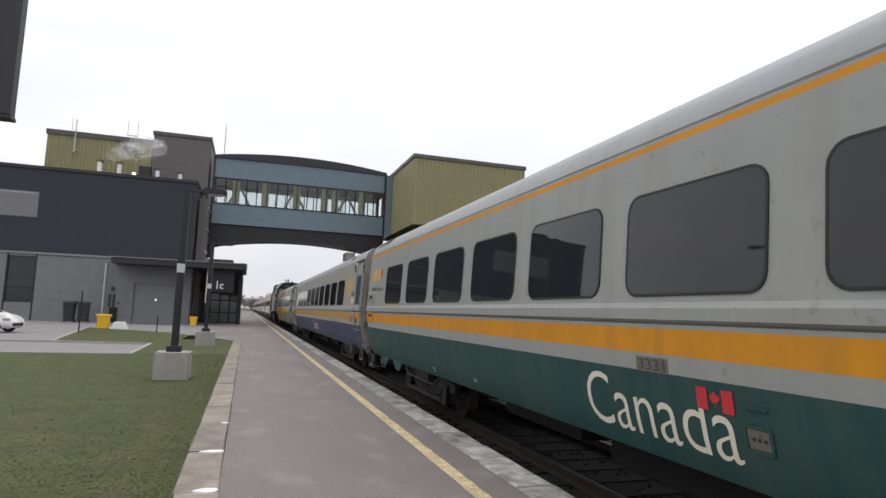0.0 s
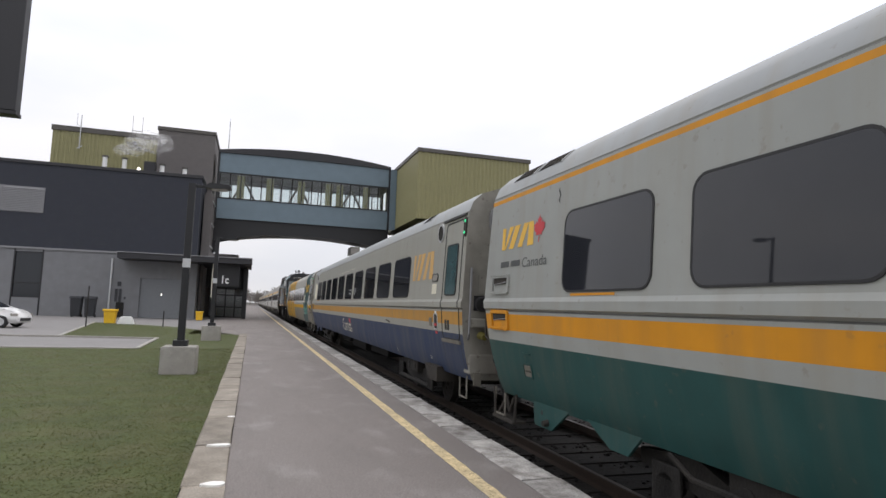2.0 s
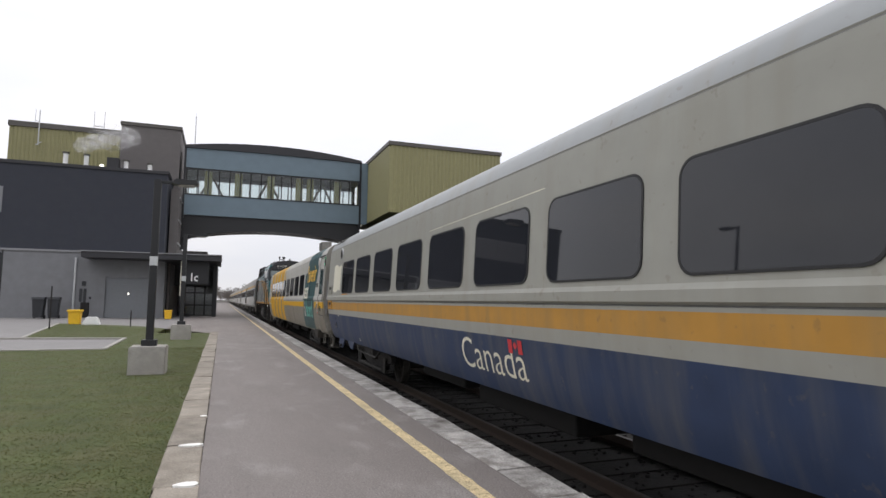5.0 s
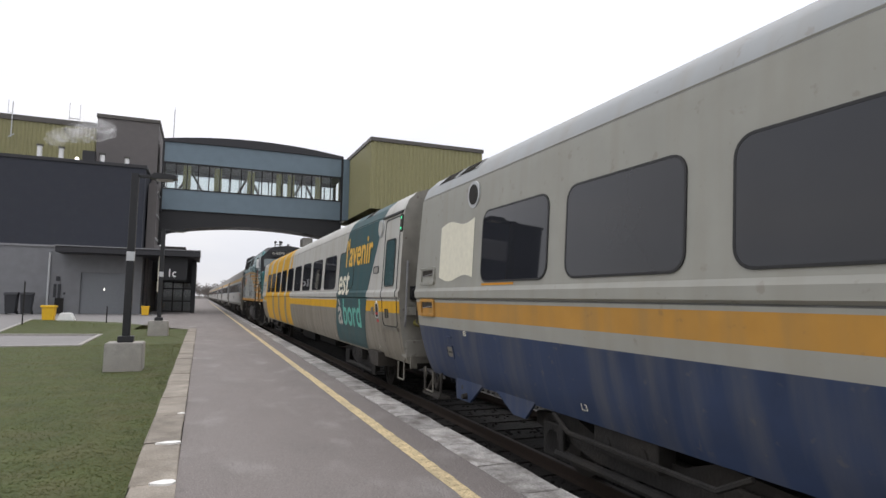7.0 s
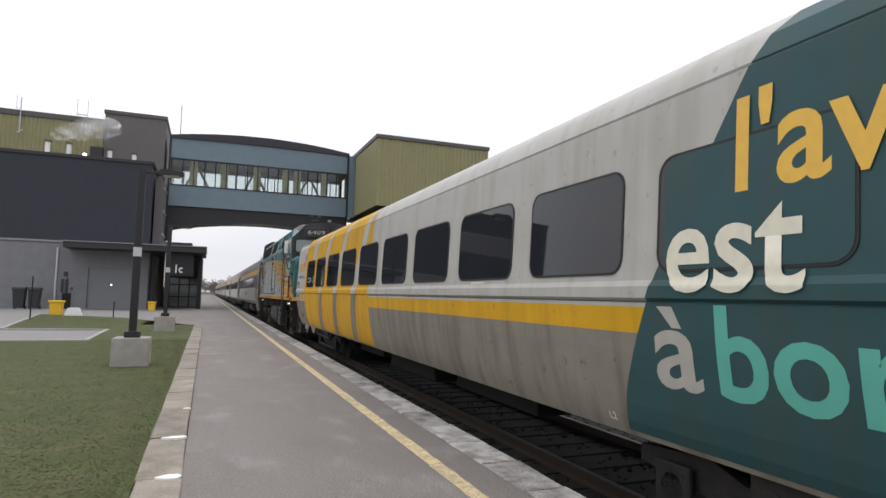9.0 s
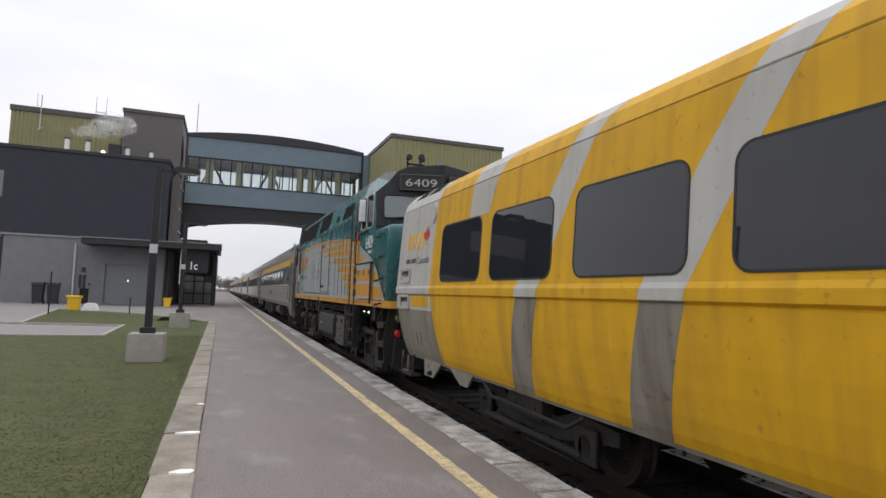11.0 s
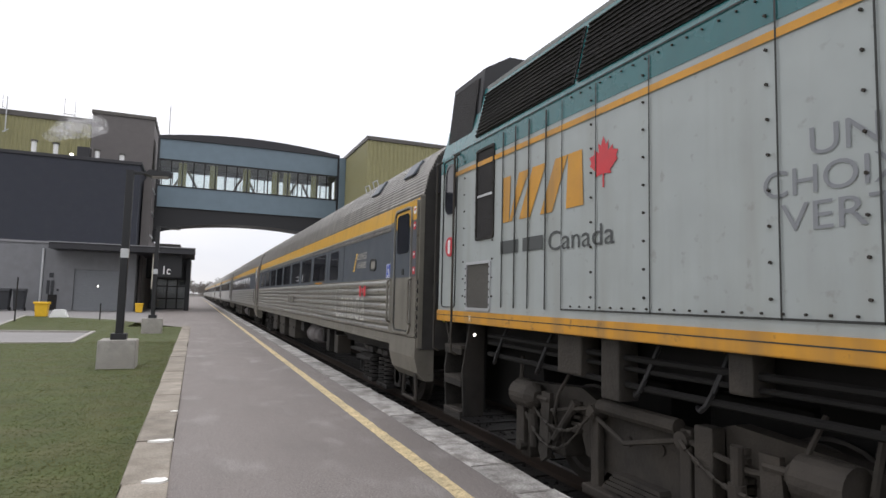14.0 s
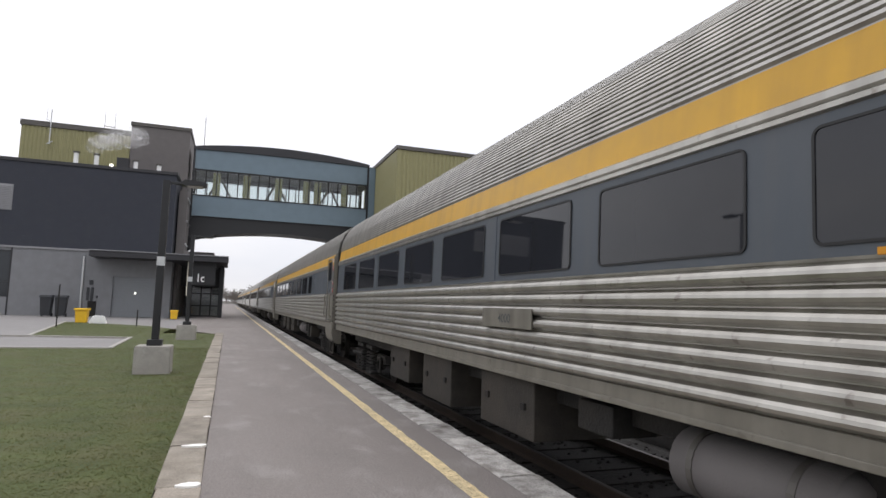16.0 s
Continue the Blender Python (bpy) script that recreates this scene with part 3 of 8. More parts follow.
def build_kerbs():
    kerb = tagged(new("kerb"), "weathered concrete kerb slabs between lawn and platform", "kerb", kind="structure")
    meshes = [slab_mesh("kerb_slab", 0.38, 1.63, 0.4, k, M_kerb, 0.014) for k in range(4)]
    y, k = -7.05, 0
    rnd = random.Random(9)
    while y < 32.4:
        part("kerb_slab", meshes[k % 4], None, kerb, at=(-0.52 + rnd.uniform(-0.008, 0.008), y, 0.022 + rnd.uniform(-0.006, 0.006)))
        y += 1.635
        k += 1
    for cy, w, l in ((6.02, 0.22, 0.2), (7.6, 0.27, 0.17), (9.4, 0.1, 0.12)):
        bm = B()
        rnd = random.Random(int(cy * 10))
        # broad at the platform side, ragged and pointed towards the lawn
        pts = [(-0.135 - w / 2 + w / 2 * math.cos(t), cy + l / 2 * math.sin(t) * rnd.uniform(0.65, 1.1) * (0.4 + 0.6 * (0.5 + 0.5 * math.cos(t)))) for t in [i * math.tau / 26 for i in range(26)]]
        prism(bm, pts, "z", 0.01, 0.034)
        part("paint_mark", bm, M_white_paint, kerb, "white paint dab on the kerb joint")
    edge = tagged(new("platform_edge"), "chipped pale concrete coping slabs along the platform edge", "platform edge", kind="structure")
    meshes = [slab_mesh("coping_slab", 0.41, 0.9, 0.45, 20 + k, M_edge, 0.016) for k in range(5)]
    y, k = -8.0, 0
    while y < 120:
        part("coping_slab", meshes[(k * 3 + k // 4) % 5], None, edge, at=(2.695, y, 0.012))
        y += 0.91
        k += 1
    bm = box(B(), 2.70, 3.10, 120, 320, -0.4, 0.01)
    part("coping_run", bm, M_edge, edge)
    lot = tagged(new("lot_kerb"), "thin pale concrete kerb round the car park island", "kerb", kind="structure")
    for (ax, ay), (bx, by) in (((-40, 22.65), (-3.6, 22.65)), ((-3.63, 22.65), (-3.83, 28.75)), ((-3.83, 28.75), (-7.7, 29.35)), ((-7.7, 29.35), (-40, 30.4)), ((-7.75, 29.4), (-10.05, 45.8))):
        d = Vector((bx - ax, by - ay, 0))
        n = Vector((-d.y, d.x, 0)).normalized() * 0.07
        bm = B()
        prism(bm, [(ax - n.x, ay - n.y), (bx - n.x, by - n.y), (bx + n.x, by + n.y), (ax + n.x, ay + n.y)], "z", -0.1, 0.035)
        part("kerb_stone", bm, M_conc, lot)


# ---------------------------------------------------------------- street furniture
def lamp_post(at):
    t = thing("platform_lamp", "black steel lamp post on a square concrete base in the lawn", "lamp post", at, group="platform lamps")
    bm = box(B(), -0.385, 0.385, -0.385, 0.385, -0.3, 0.62)
    for v in bm.verts:
        if v.co.z > 0:
            v.co.x *= 0.985
            v.co.y *= 0.985
    bmesh.ops.bevel(bm, geom=bm.edges[:], offset=0.02, segments=2, affect="EDGES")
    part("concrete_base", bm, M_conc, t, "square grey concrete base")
    bm = box(B(), -0.16, 0.16, -0.16, 0.16, 0.62, 0.76, bev=0.015)
    part("base_cover", bm, M_black_steel, t)
    bm = B()
    prism(bm, rr(-0.08, 0.08, -0.08, 0.08, 0.02, 3), "z", 0.76, 4.5)
    part("pole", bm, M_black_steel, t)
    bm = box(B(), -0.083, 0.083, -0.086, 0.083, 2.47, 2.68)
    part("pole_sticker", bm, M_galv, t, "pale sticker band on the pole")
    bm = box(B(), 0.0, 0.34, -0.03, 0.03, 4.42, 4.49, bev=0.01)
    part("arm", bm, M_black_steel, t)
    bm = B()
    prism(bm, [(0.3, 4.44), (0.42, 4.40), (0.86, 4.42), (0.9, 4.46), (0.84, 4.52), (0.4, 4.54)], "y", -0.16, 0.16)
    h = part("lamp_head", bm, M_black_steel, t)
    bm = box(B(), 0.45, 0.8, -0.12, 0.12, 4.385, 4.412)
    part("lens", bm, M_lens, h)
    return t


def build_site_things():
    a = lamp_post((-1.54, 15.38, 0))
    copy_thing(a, pose(-1.6, 27.9, 0))
    cp = thing("car_park_lamp", "tall black lamp pole with one arm in the car park", "lamp post", (-18.7, 24.4, -0.045))
    part("pole", rod(B(), (0, 0, 0), (0, 0, 8.2), 0.11, 12, 0.08), M_black_steel, cp)
    part("footing", rod(B(), (0, 0, -0.2), (0, 0, 0.5), 0.3, 16), M_conc, cp)
    part("arm", box(B(), -0.05, 0.05, -0.1, 0.7, 8.1, 8.2, bev=0.01), M_black_steel, cp)
    h = part("lamp_head", box(B(), -0.18, 0.18, 0.5, 1.15, 8.08, 8.24, bev=0.04), M_black_steel, cp)
    part("lens", box(B(), -0.12, 0.12, 0.58, 1.08, 8.06, 8.078), M_lens, h)
    # black wheeled bins
    bin_ = thing("wheeled_bin", "black plastic wheeled bin standing by the grey wall", "bin", (-14.1, 57.6, -0.04), group="wheeled bins")
    bm = B()
    box(bm, -0.42, 0.42, -0.42, 0.42, 0.1, 1.55)
    for v in bm.verts:
        if v.co.z < 0.5:
            v.co.x *= 0.8
            v.co.y *= 0.8
    bmesh.ops.bevel(bm, geom=bm.edges[:], offset=0.04, segments=2, affect="EDGES")
    part("body", bm, M_black_bin, bin_)
    bm = B()
    prism(bm, [(-0.5, 1.55), (0.48, 1.55), (0.48, 1.62), (0.2, 1.78), (-0.3, 1.74), (-0.5, 1.62)], "x", -0.46, 0.46)
    part("lid", bm, M_black_bin, bin_)
    for sx in (-0.36, 0.36):
        part("wheel", rod(B(), (sx - 0.05, 0.3, 0.14), (sx + 0.05, 0.3, 0.14), 0.14, 14), M_rubber, bin_)
    copy_thing(bin_, pose(-13.1, 57.8, -0.04, 0, 0, 3))
    # yellow grit boxes
    for at, s in (((-8.95, 44.9, -0.02), 1.0), ((-4.25, 55.6, 0.0), 0.8)):
        g = thing("grit_bin", "yellow plastic grit bin with a lipped lid", "grit bin", at, group="grit bins")
        bm = box(B(), -0.36 * s, 0.36 * s, -0.3 * s, 0.3 * s, 0.0, 0.8 * s)
        for v in bm.verts:
            if v.co.z < 0.3:
                v.co.x *= 0.86
                v.co.y *= 0.86
        bmesh.ops.bevel(bm, geom=bm.edges[:], offset=0.03, segments=2, affect="EDGES")
        part("body", bm, M_yellow_bin, g)
        part("lid", box(B(), -0.42 * s, 0.42 * s, -0.36 * s, 0.36 * s, 0.8 * s, 0.95 * s, bev=0.04), M_yellow_bin, g)
    c = thing("concrete_block", "white painted sloping concrete wheel block on the lawn's end", "bollard block", (-7.75, 43.6, 0))
    bm = B()
    prism(bm, [(-0.5, 0), (0.5, 0), (0.28, 0.5), (-0.28, 0.5)], "y", -0.35, 0.35)
    bmesh.ops.bevel(bm, geom=bm.edges[:], offset=0.04, segments=2, affect="EDGES")
    part("block", bm, M_white, c)
    for x, y, h in ((-8.85, 38.4, 2.3), (-5.15, 40.6, 0.95)):
        p = thing("marker_post", "thin dark steel marker post in the lawn", "post", (x, y, 0))
        part("pole", rod(B(), (0, 0, -0.1), (0, 0, h), 0.035, 8), M_under, p)
        part("cap", rod(B(), (0, 0, h), (0, 0, h + 0.02), 0.045, 8), M_black_steel, p)
    # dark board beside the lawn, close to the viewer
    s = thing("platform_sign", "dark slate board on a steel post beside the lawn", "sign", (-2.48, 4.8, 0))
    part("board", box(B(), -0.96, 0.832, -0.05, 0.05, 2.97, 3.9, bev=0.006), M_fascia, s)
    part("rim", box(B(), -0.968, 0.84, -0.054, 0.054, 2.94, 2.967, bev=0.004), M_black_steel, s)
    part("post", rod(B(), (-0.85, 0.11, -0.1), (-0.85, 0.11, 3.9), 0.05, 12), M_black_steel, s)


def parked_car():
    c = thing("parked_car", "white hatchback parked on the pale asphalt", "car", (-13.5, 37.4, -0.045), turn=-98)
    # side outline, front at +y
    side = [(-2.05, 0.35), (-2.1, 0.75), (-2.0, 1.0), (-1.55, 1.38), (-0.6, 1.47), (0.25, 1.4), (1.0, 1.02), (1.75, 0.9), (2.08, 0.72), (2.14, 0.42), (2.05, 0.25), (-1.95, 0.25)]
    bm = B()
    prism(bm, side, "x", -0.86, 0.86)
    for v in bm.verts:
        if v.co.z > 1.05:
            v.co.x *= 0.8
        if abs(v.co.y) > 1.9:
            v.co.x *= 0.88
    bmesh.ops.bevel(bm, geom=bm.edges[:], offset=0.07, segments=3, affect="EDGES")
    body = part("body", bm, M_white, c, smooth=True)
    for sx in (-1, 1):
        bm = B()
        prism(bm, [(-1.45, 1.05), (-1.3, 1.32), (-0.5, 1.39), (0.2, 1.33), (0.75, 1.04)], "x", sx * 0.79, sx * 0.80)
        part("side_window", bm, M_dkglass, body)
        bm = B()
        prism(bm, rr(1.75, 2.1, 0.62, 0.76, 0.05), "x", sx * 0.74, sx * 0.79)
        part("headlight", bm, M_lens, body)
    bm = B()
    bm.faces.new([bm.verts.new(p) for p in ((-0.66, 0.34, 1.385), (0.66, 0.34, 1.385), (0.76, 1.02, 1.045), (-0.76, 1.02, 1.045))])
    part("windscreen", bm, M_dkglass, body)
    part("grille", box(B(), -0.5, 0.5, 2.08, 2.155, 0.36, 0.52, bev=0.02), M_black_bin, body)
    for sx in (-0.78, 0.78):
        for y in (-1.3, 1.35):
            w = part("wheel", rod(B(), (sx - 0.1, y, 0.32), (sx + 0.1, y, 0.32), 0.32, 20), M_rubber, c)
            part("rim", rod(B(), (sx - 0.108, y, 0.32), (sx + 0.108, y, 0.32), 0.2, 12), M_galv, w)


# ---------------------------------------------------------------- station building
def corrugated(bm, x0, x1, z0, z1, y, pitch=0.3, depth=0.05):
    """A wall sheet facing -y with standing ribs."""
    x, pts = x0, []
    while x < x1:
        pts += [(x, y), (x + pitch * 0.35, y), (x + pitch * 0.5, y - depth), (x + pitch * 0.85, y - depth)]
        x += pitch
    pts = [(min(px, x1), py) for px, py in pts] + [(x1, y)]
    lo, hi = [bm.verts.new((px, py, z0)) for px, py in pts], [bm.verts.new((px, py, z1)) for px, py in pts]
    for i in range(len(pts) - 1):
        if pts[i + 1][0] > pts[i][0] + 1e-4:
            bm.faces.new((lo[i], lo[i + 1], hi[i + 1], hi[i]))


def build_station():
    YF = 60.0
    st = thing("station_building", "dark clad station building over a grey block ground floor", "building", kind="structure")
    # ground floor: openings for a tall window and a roller door
    wx0, wx1, wz0, wz1 = -19.65, -17.65, 1.48, 5.45
    dx0, dx1, dz1 = -9.78, -6.15, 3.52
    wall = B()
    for x0, x1, z0, z1 in ((-29, wx0, -0.3, 5.68), (wx1, dx0, -0.3, 5.68), (wx0, wx1, -0.3, wz0), (wx0, wx1, wz1, 5.68), (dx0, dx1, dz1, 5.68), (dx1, -5.05, -0.3, 5.68)):
        box(wall, x0, x1, YF, YF + 0.4, z0, z1)
    box(wall, -5.45, -5.05, YF + 0.4, 78, -0.3, 5.68)
    box(wall, -29, -5.05, 77.6, 78, -0.3, 5.68)
    w = part("ground_floor_wall", wall, M_grey_block, st, "pale grey block wall")
    # courses of the block wall
    bm = B()
    for k in range(1, 14):
        for x0, x1 in ((-29, wx0 - 0.1), (wx1 + 0.1, -11.9)):
            box(bm, x0, x1, YF - 0.012, YF + 0.01, k * 0.4 - 0.012, k * 0.4 + 0.012)
    part("course_lines", bm, M_grey_block, st)["kind"] = "stuff"
    bm = box(B(), -29, -5.0, YF - 0.12, YF + 0.1, 5.68, 5.84)
    part("ledge", bm, M_louver, st)
    bm = box(B(), -29, -5.2, YF - 0.05, 77.9, 5.84, 13.15)
    up = part("upper_storey", bm, M_dark_clad, st, "dark grey clad upper storey")
    bm = B()
    z = 6.1
    while z < 13.0:
        box(bm, -29, -5.2, YF - 0.056, YF - 0.04, z, z + 0.012)
        z += 0.3
    part("cladding_joints", bm, M_dark_clad, up)["kind"] = "stuff"
    part("roof_edge", box(B(), -29.1, -5.1, YF - 0.15, 78.0, 13.15, 13.45, bev=0.02), M_fascia, st)
    # louvre
    lv = part("louvre", box(B(), -24.6, -17.9, YF - 0.10, YF - 0.052, 8.85, 11.1), M_louver, st)
    for k in range(14):
        bm = B()
        prism(bm, [(YF - 0.10, 8.97 + k * 0.15), (YF - 0.16, 8.93 + k * 0.15), (YF - 0.16, 8.95 + k * 0.15), (YF - 0.10, 9.05 + k * 0.15)], "x", -24.5, -18.0)
        part("slat", bm, M_louver, lv)
    part("mullion", box(B(), -21.35, -21.15, YF - 0.18, YF - 0.101, 8.85, 11.1), M_louver, lv)
    # tall window
    win = part("window", box(B(), wx0, wx1, YF + 0.12, YF + 0.16, wz0, wz1), M_dkglass, st, "tall dark window")
    for z in (wz0 + 0.02, 2.75, wz1 - 0.04):
        part("bar", box(B(), wx0, wx1, YF + 0.06, YF + 0.12, z - 0.03, z + 0.03), M_black_steel, win)
    for x in (wx0 - 0.06, wx1 + 0.06):
        part("jamb", box(B(), x - 0.06, x + 0.06, YF - 0.02, YF + 0.12, -0.04, 5.66), M_black_steel, win)
    # roller door
    rd = part("roller_door", box(B(), dx0, dx1, YF + 0.2, YF + 0.24, -0.04, dz1), M_door_grey, st, "grey steel roller door")
    for k in range(18):
        part("slat", box(B(), dx0 + 0.02, dx1 - 0.02, YF + 0.17, YF + 0.2, k * 0.197 - 0.02, k * 0.197 + 0.15, bev=0.02), M_door_grey, rd)
    part("door_lamp", box(B(), -7.98, -7.9, YF + 0.14, YF + 0.17, 2.03, 2.2), M_lamp_on, rd, "small white sticker light")
    for nm, x0, x1, z0, z1, m in (("wall_box", -11.6, -11.3, 2.75, 3.15, M_black_bin), ("wall_panel", -11.75, -11.55, 1.35, 2.5, M_black_bin), ("wall_panel", -11.42, -11.22, 1.3, 2.5, M_black_bin),
                                  ("wall_switch", -11.0, -10.85, 1.6, 1.8, M_black_bin), ("wall_cabinet", -11.6, -10.95, 0.0, 1.3, M_under)):
        part(nm, box(B(), x0, x1, YF - 0.1, YF - 0.003, z0, z1, bev=0.01), m, st)
    part("downpipe", rod(B(), (-12.15, YF - 0.1, 0), (-12.15, YF - 0.1, 5.2), 0.09, 10), M_galv, st)
    # canopy
    cz = 5.1
    part("canopy", box(B(), -11.25, -0.25, 57.0, 66.5, cz, cz + 0.5, bev=0.03), M_fascia, st, "charcoal entrance canopy")
    part("canopy_trim", box(B(), -11.3, -0.2, 56.9, 66.5, cz + 0.504, cz + 0.58), M_louver, st)
    for x, y in ((-0.75, 66.0), (-0.75, 63.2), (-4.9, 62.5)):
        part("column", box(B(), x - 0.18, x + 0.18, y - 0.18, y + 0.18, -0.1, cz - 0.003, bev=0.01), M_black_steel, st)
    # glazed vestibule beneath the canopy
    ve = part("vestibule", box(B(), -4.9, -0.6, 67.2, 77.9, 3.1, 5.3), M_black_steel, st)
    for x in (-3.65, -2.7, -1.75, -0.95):
        part("mullion", box(B(), x - 0.07, x + 0.07, 67.0, 67.12, -0.05, 5.2), M_black_steel, ve)
    for z in (0.05, 1.1, 2.35, 3.1):
        part("transom", box(B(), -3.6, -0.9, 67.02, 67.1, z - 0.06, z + 0.06), M_black_steel, ve)
    for x in (-3.18, -2.22, -1.35):
        part("pane", box(B(), x - 0.4, x + 0.4, 67.05, 67.07, 0.1, 3.05), M_glass, ve).visible_shadow = False
    part("side_wall", box(B(), -4.95, -4.75, 62.0, 67.0, -0.05, 5.1), M_taupe, ve)
    part("back_wall", box(B(), -4.7, -0.6, 73.0, 73.2, -0.05, 3.1), M_grey_block, ve)
    part("rear_canopy", box(B(), -5.0, -1.3, 78.2, 92, 6.3, 6.7), M_fascia, st)
    part("rear_canopy_top", box(B(), -5.0, -2.0, 79.5, 90, 6.75, 7.6), M_taupe, st)
    part("rear_canopy_post", box(B(), -1.8, -1.6, 90.5, 90.7, -0.1, 6.29), M_black_steel, st)
    bm = B()
    prism(bm, [(-4.7, 8.1), (-2.6, 8.35), (-2.6, 8.2), (-3.6, 7.9), (-4.0, 6.8), (-4.7, 6.6)], "y", 66.5, 67.0)
    part("bracket", bm, M_black_steel, st)
    # platform number sign
    sg = thing("platform_number_sign", "black hanging sign lettered 1c in white", "sign", (-2.6, 58.2, 0))
    part("panel", box(B(), -0.75, 1.35, -0.06, 0.06, 3.05, 5.09, bev=0.01), M_black_steel, sg)
    for x in (-0.86, -0.98):
        part("light_strip", box(B(), x - 0.035, x + 0.035, -0.1, -0.02, 2.0 if x < -0.9 else 3.3, 5.09), M_cream, sg, "pale yellow vertical strip")
    bm = letters("1c", 0.02)
    for v in bm.verts:
        v.co = (-0.13 + v.co.x * 0.58, -0.066, 3.3 + v.co.y * 0.72)
    part("lettering", bm, M_white, sg, "white characters 1c")
    # taupe stair tower, olive upper hall
    tw = thing("stair_tower", "taupe block stair tower at the bridge's end", "tower", kind="structure")
    part("shaft", box(B(), -10.2, -4.72, 66.0, 76, -0.3, 19.05), M_taupe, tw)
    part("coping", box(B(), -10.3, -4.62, 65.9, 76.1, 19.05, 19.4), M_trim, tw)
    # side glazing and frame of the platform face
    part("side_frame", box(B(), -5.04, -4.3, 62, 65.99, 5.9, 12.2), M_taupe, tw)
    for z in (7.0, 9.2, 11.4):
        part("side_rail", box(B(), -4.29, -4.22, 62.2, 65.8, z, z + 0.12), M_galv, tw)
    oh = thing("upper_hall", "olive corrugated steel hall above the dark roof", "building", kind="structure")
    part("core", box(B(), -19.55, -10.3, 66.1, 76, 5.0, 17.9), M_olive, oh)
    bm = B()
    corrugated(bm, -19.6, -10.25, 13.0, 17.9, 66.05, 0.34, 0.06)
    part("cladding", bm, M_olive, oh, "olive ribbed cladding")
    part("parapet", box(B(), -19.7, -10.22, 65.9, 76.1, 17.9, 18.4), M_trim, oh)
    for x in (-17.15, -11.5):
        m = thing("roof_antenna", "thin grey antenna rods on the roof edge", "antenna", (x, 65.8, 0))
        bm = B()
        if x < -14:
            rod(bm, (0, 0, 16.2), (0, 0, 19.6), 0.05, 6)
            rod(bm, (-0.35, 0, 18.4), (-0.35, 0, 19.7), 0.025, 6)
            rod(bm, (-0.35, 0, 18.6), (0.02, 0, 18.4), 0.025, 6)
            rod(bm, (-0.2, 0, 16.2), (0.25, 0, 16.5), 0.05, 6)
        else:
            for dx in (-1.15, -0.25):
                rod(bm, (dx, 0.4, 18.1), (dx, 0.4, 20.2), 0.03, 6)
            rod(bm, (-1.2, 0.4, 18.7), (-0.2, 0.4, 18.65), 0.05, 6)
        part("rods", bm, M_galv, m)
    m = thing("roof_mast", "slender grey mast beside the bridge roof", "mast", (-3.4, 67.0, 0))
    part("pole", rod(B(), (0, 0, 17.4), (0, 0, 21.0), 0.05, 8), M_galv, m)
    part("tip", rod(B(), (0, 0, 21.0), (0, 0, 21.4), 0.02, 6), M_galv, m)
    # roof pipes and unit on the dark roof
    for x, h in ((-14.07, 1.25), (-12.4, 1.2), (-9.1, 0.95), (-7.06, 0.8)):
        p = thing("roof_vent", "short white flue pipe with a grey cap on the roof", "flue", (x, 62.6, 13.45), group="roof flues")
        part("pipe", rod(B(), (0, 0, 0), (0, 0, h + 0.2), 0.2, 14), M_white, p)
        part("cap", rod(B(), (0, 0, h + 0.2), (0, 0, h + 0.36), 0.28, 14), M_trim, p)
    u = thing("roof_unit", "dark metal ventilation unit on the roof", "roof unit", (-10.15, 62.6, 13.45))
    part("body", box(B(), -0.5, 0.5, -0.5, 0.5, 0, 1.35, bev=0.03), M_fascia, u)
    part("lamp", rod(B(), (-0.95, -0.2, 0.55), (-0.95, -0.1, 0.55), 0.16, 12), M_lamp_on, u, "lit white roof lamp")
    part("pedestal", box(B(), -3.6, -1.6 - 3.4, -0.4, 0.4, 0.0, 0.18), M_galv, u)


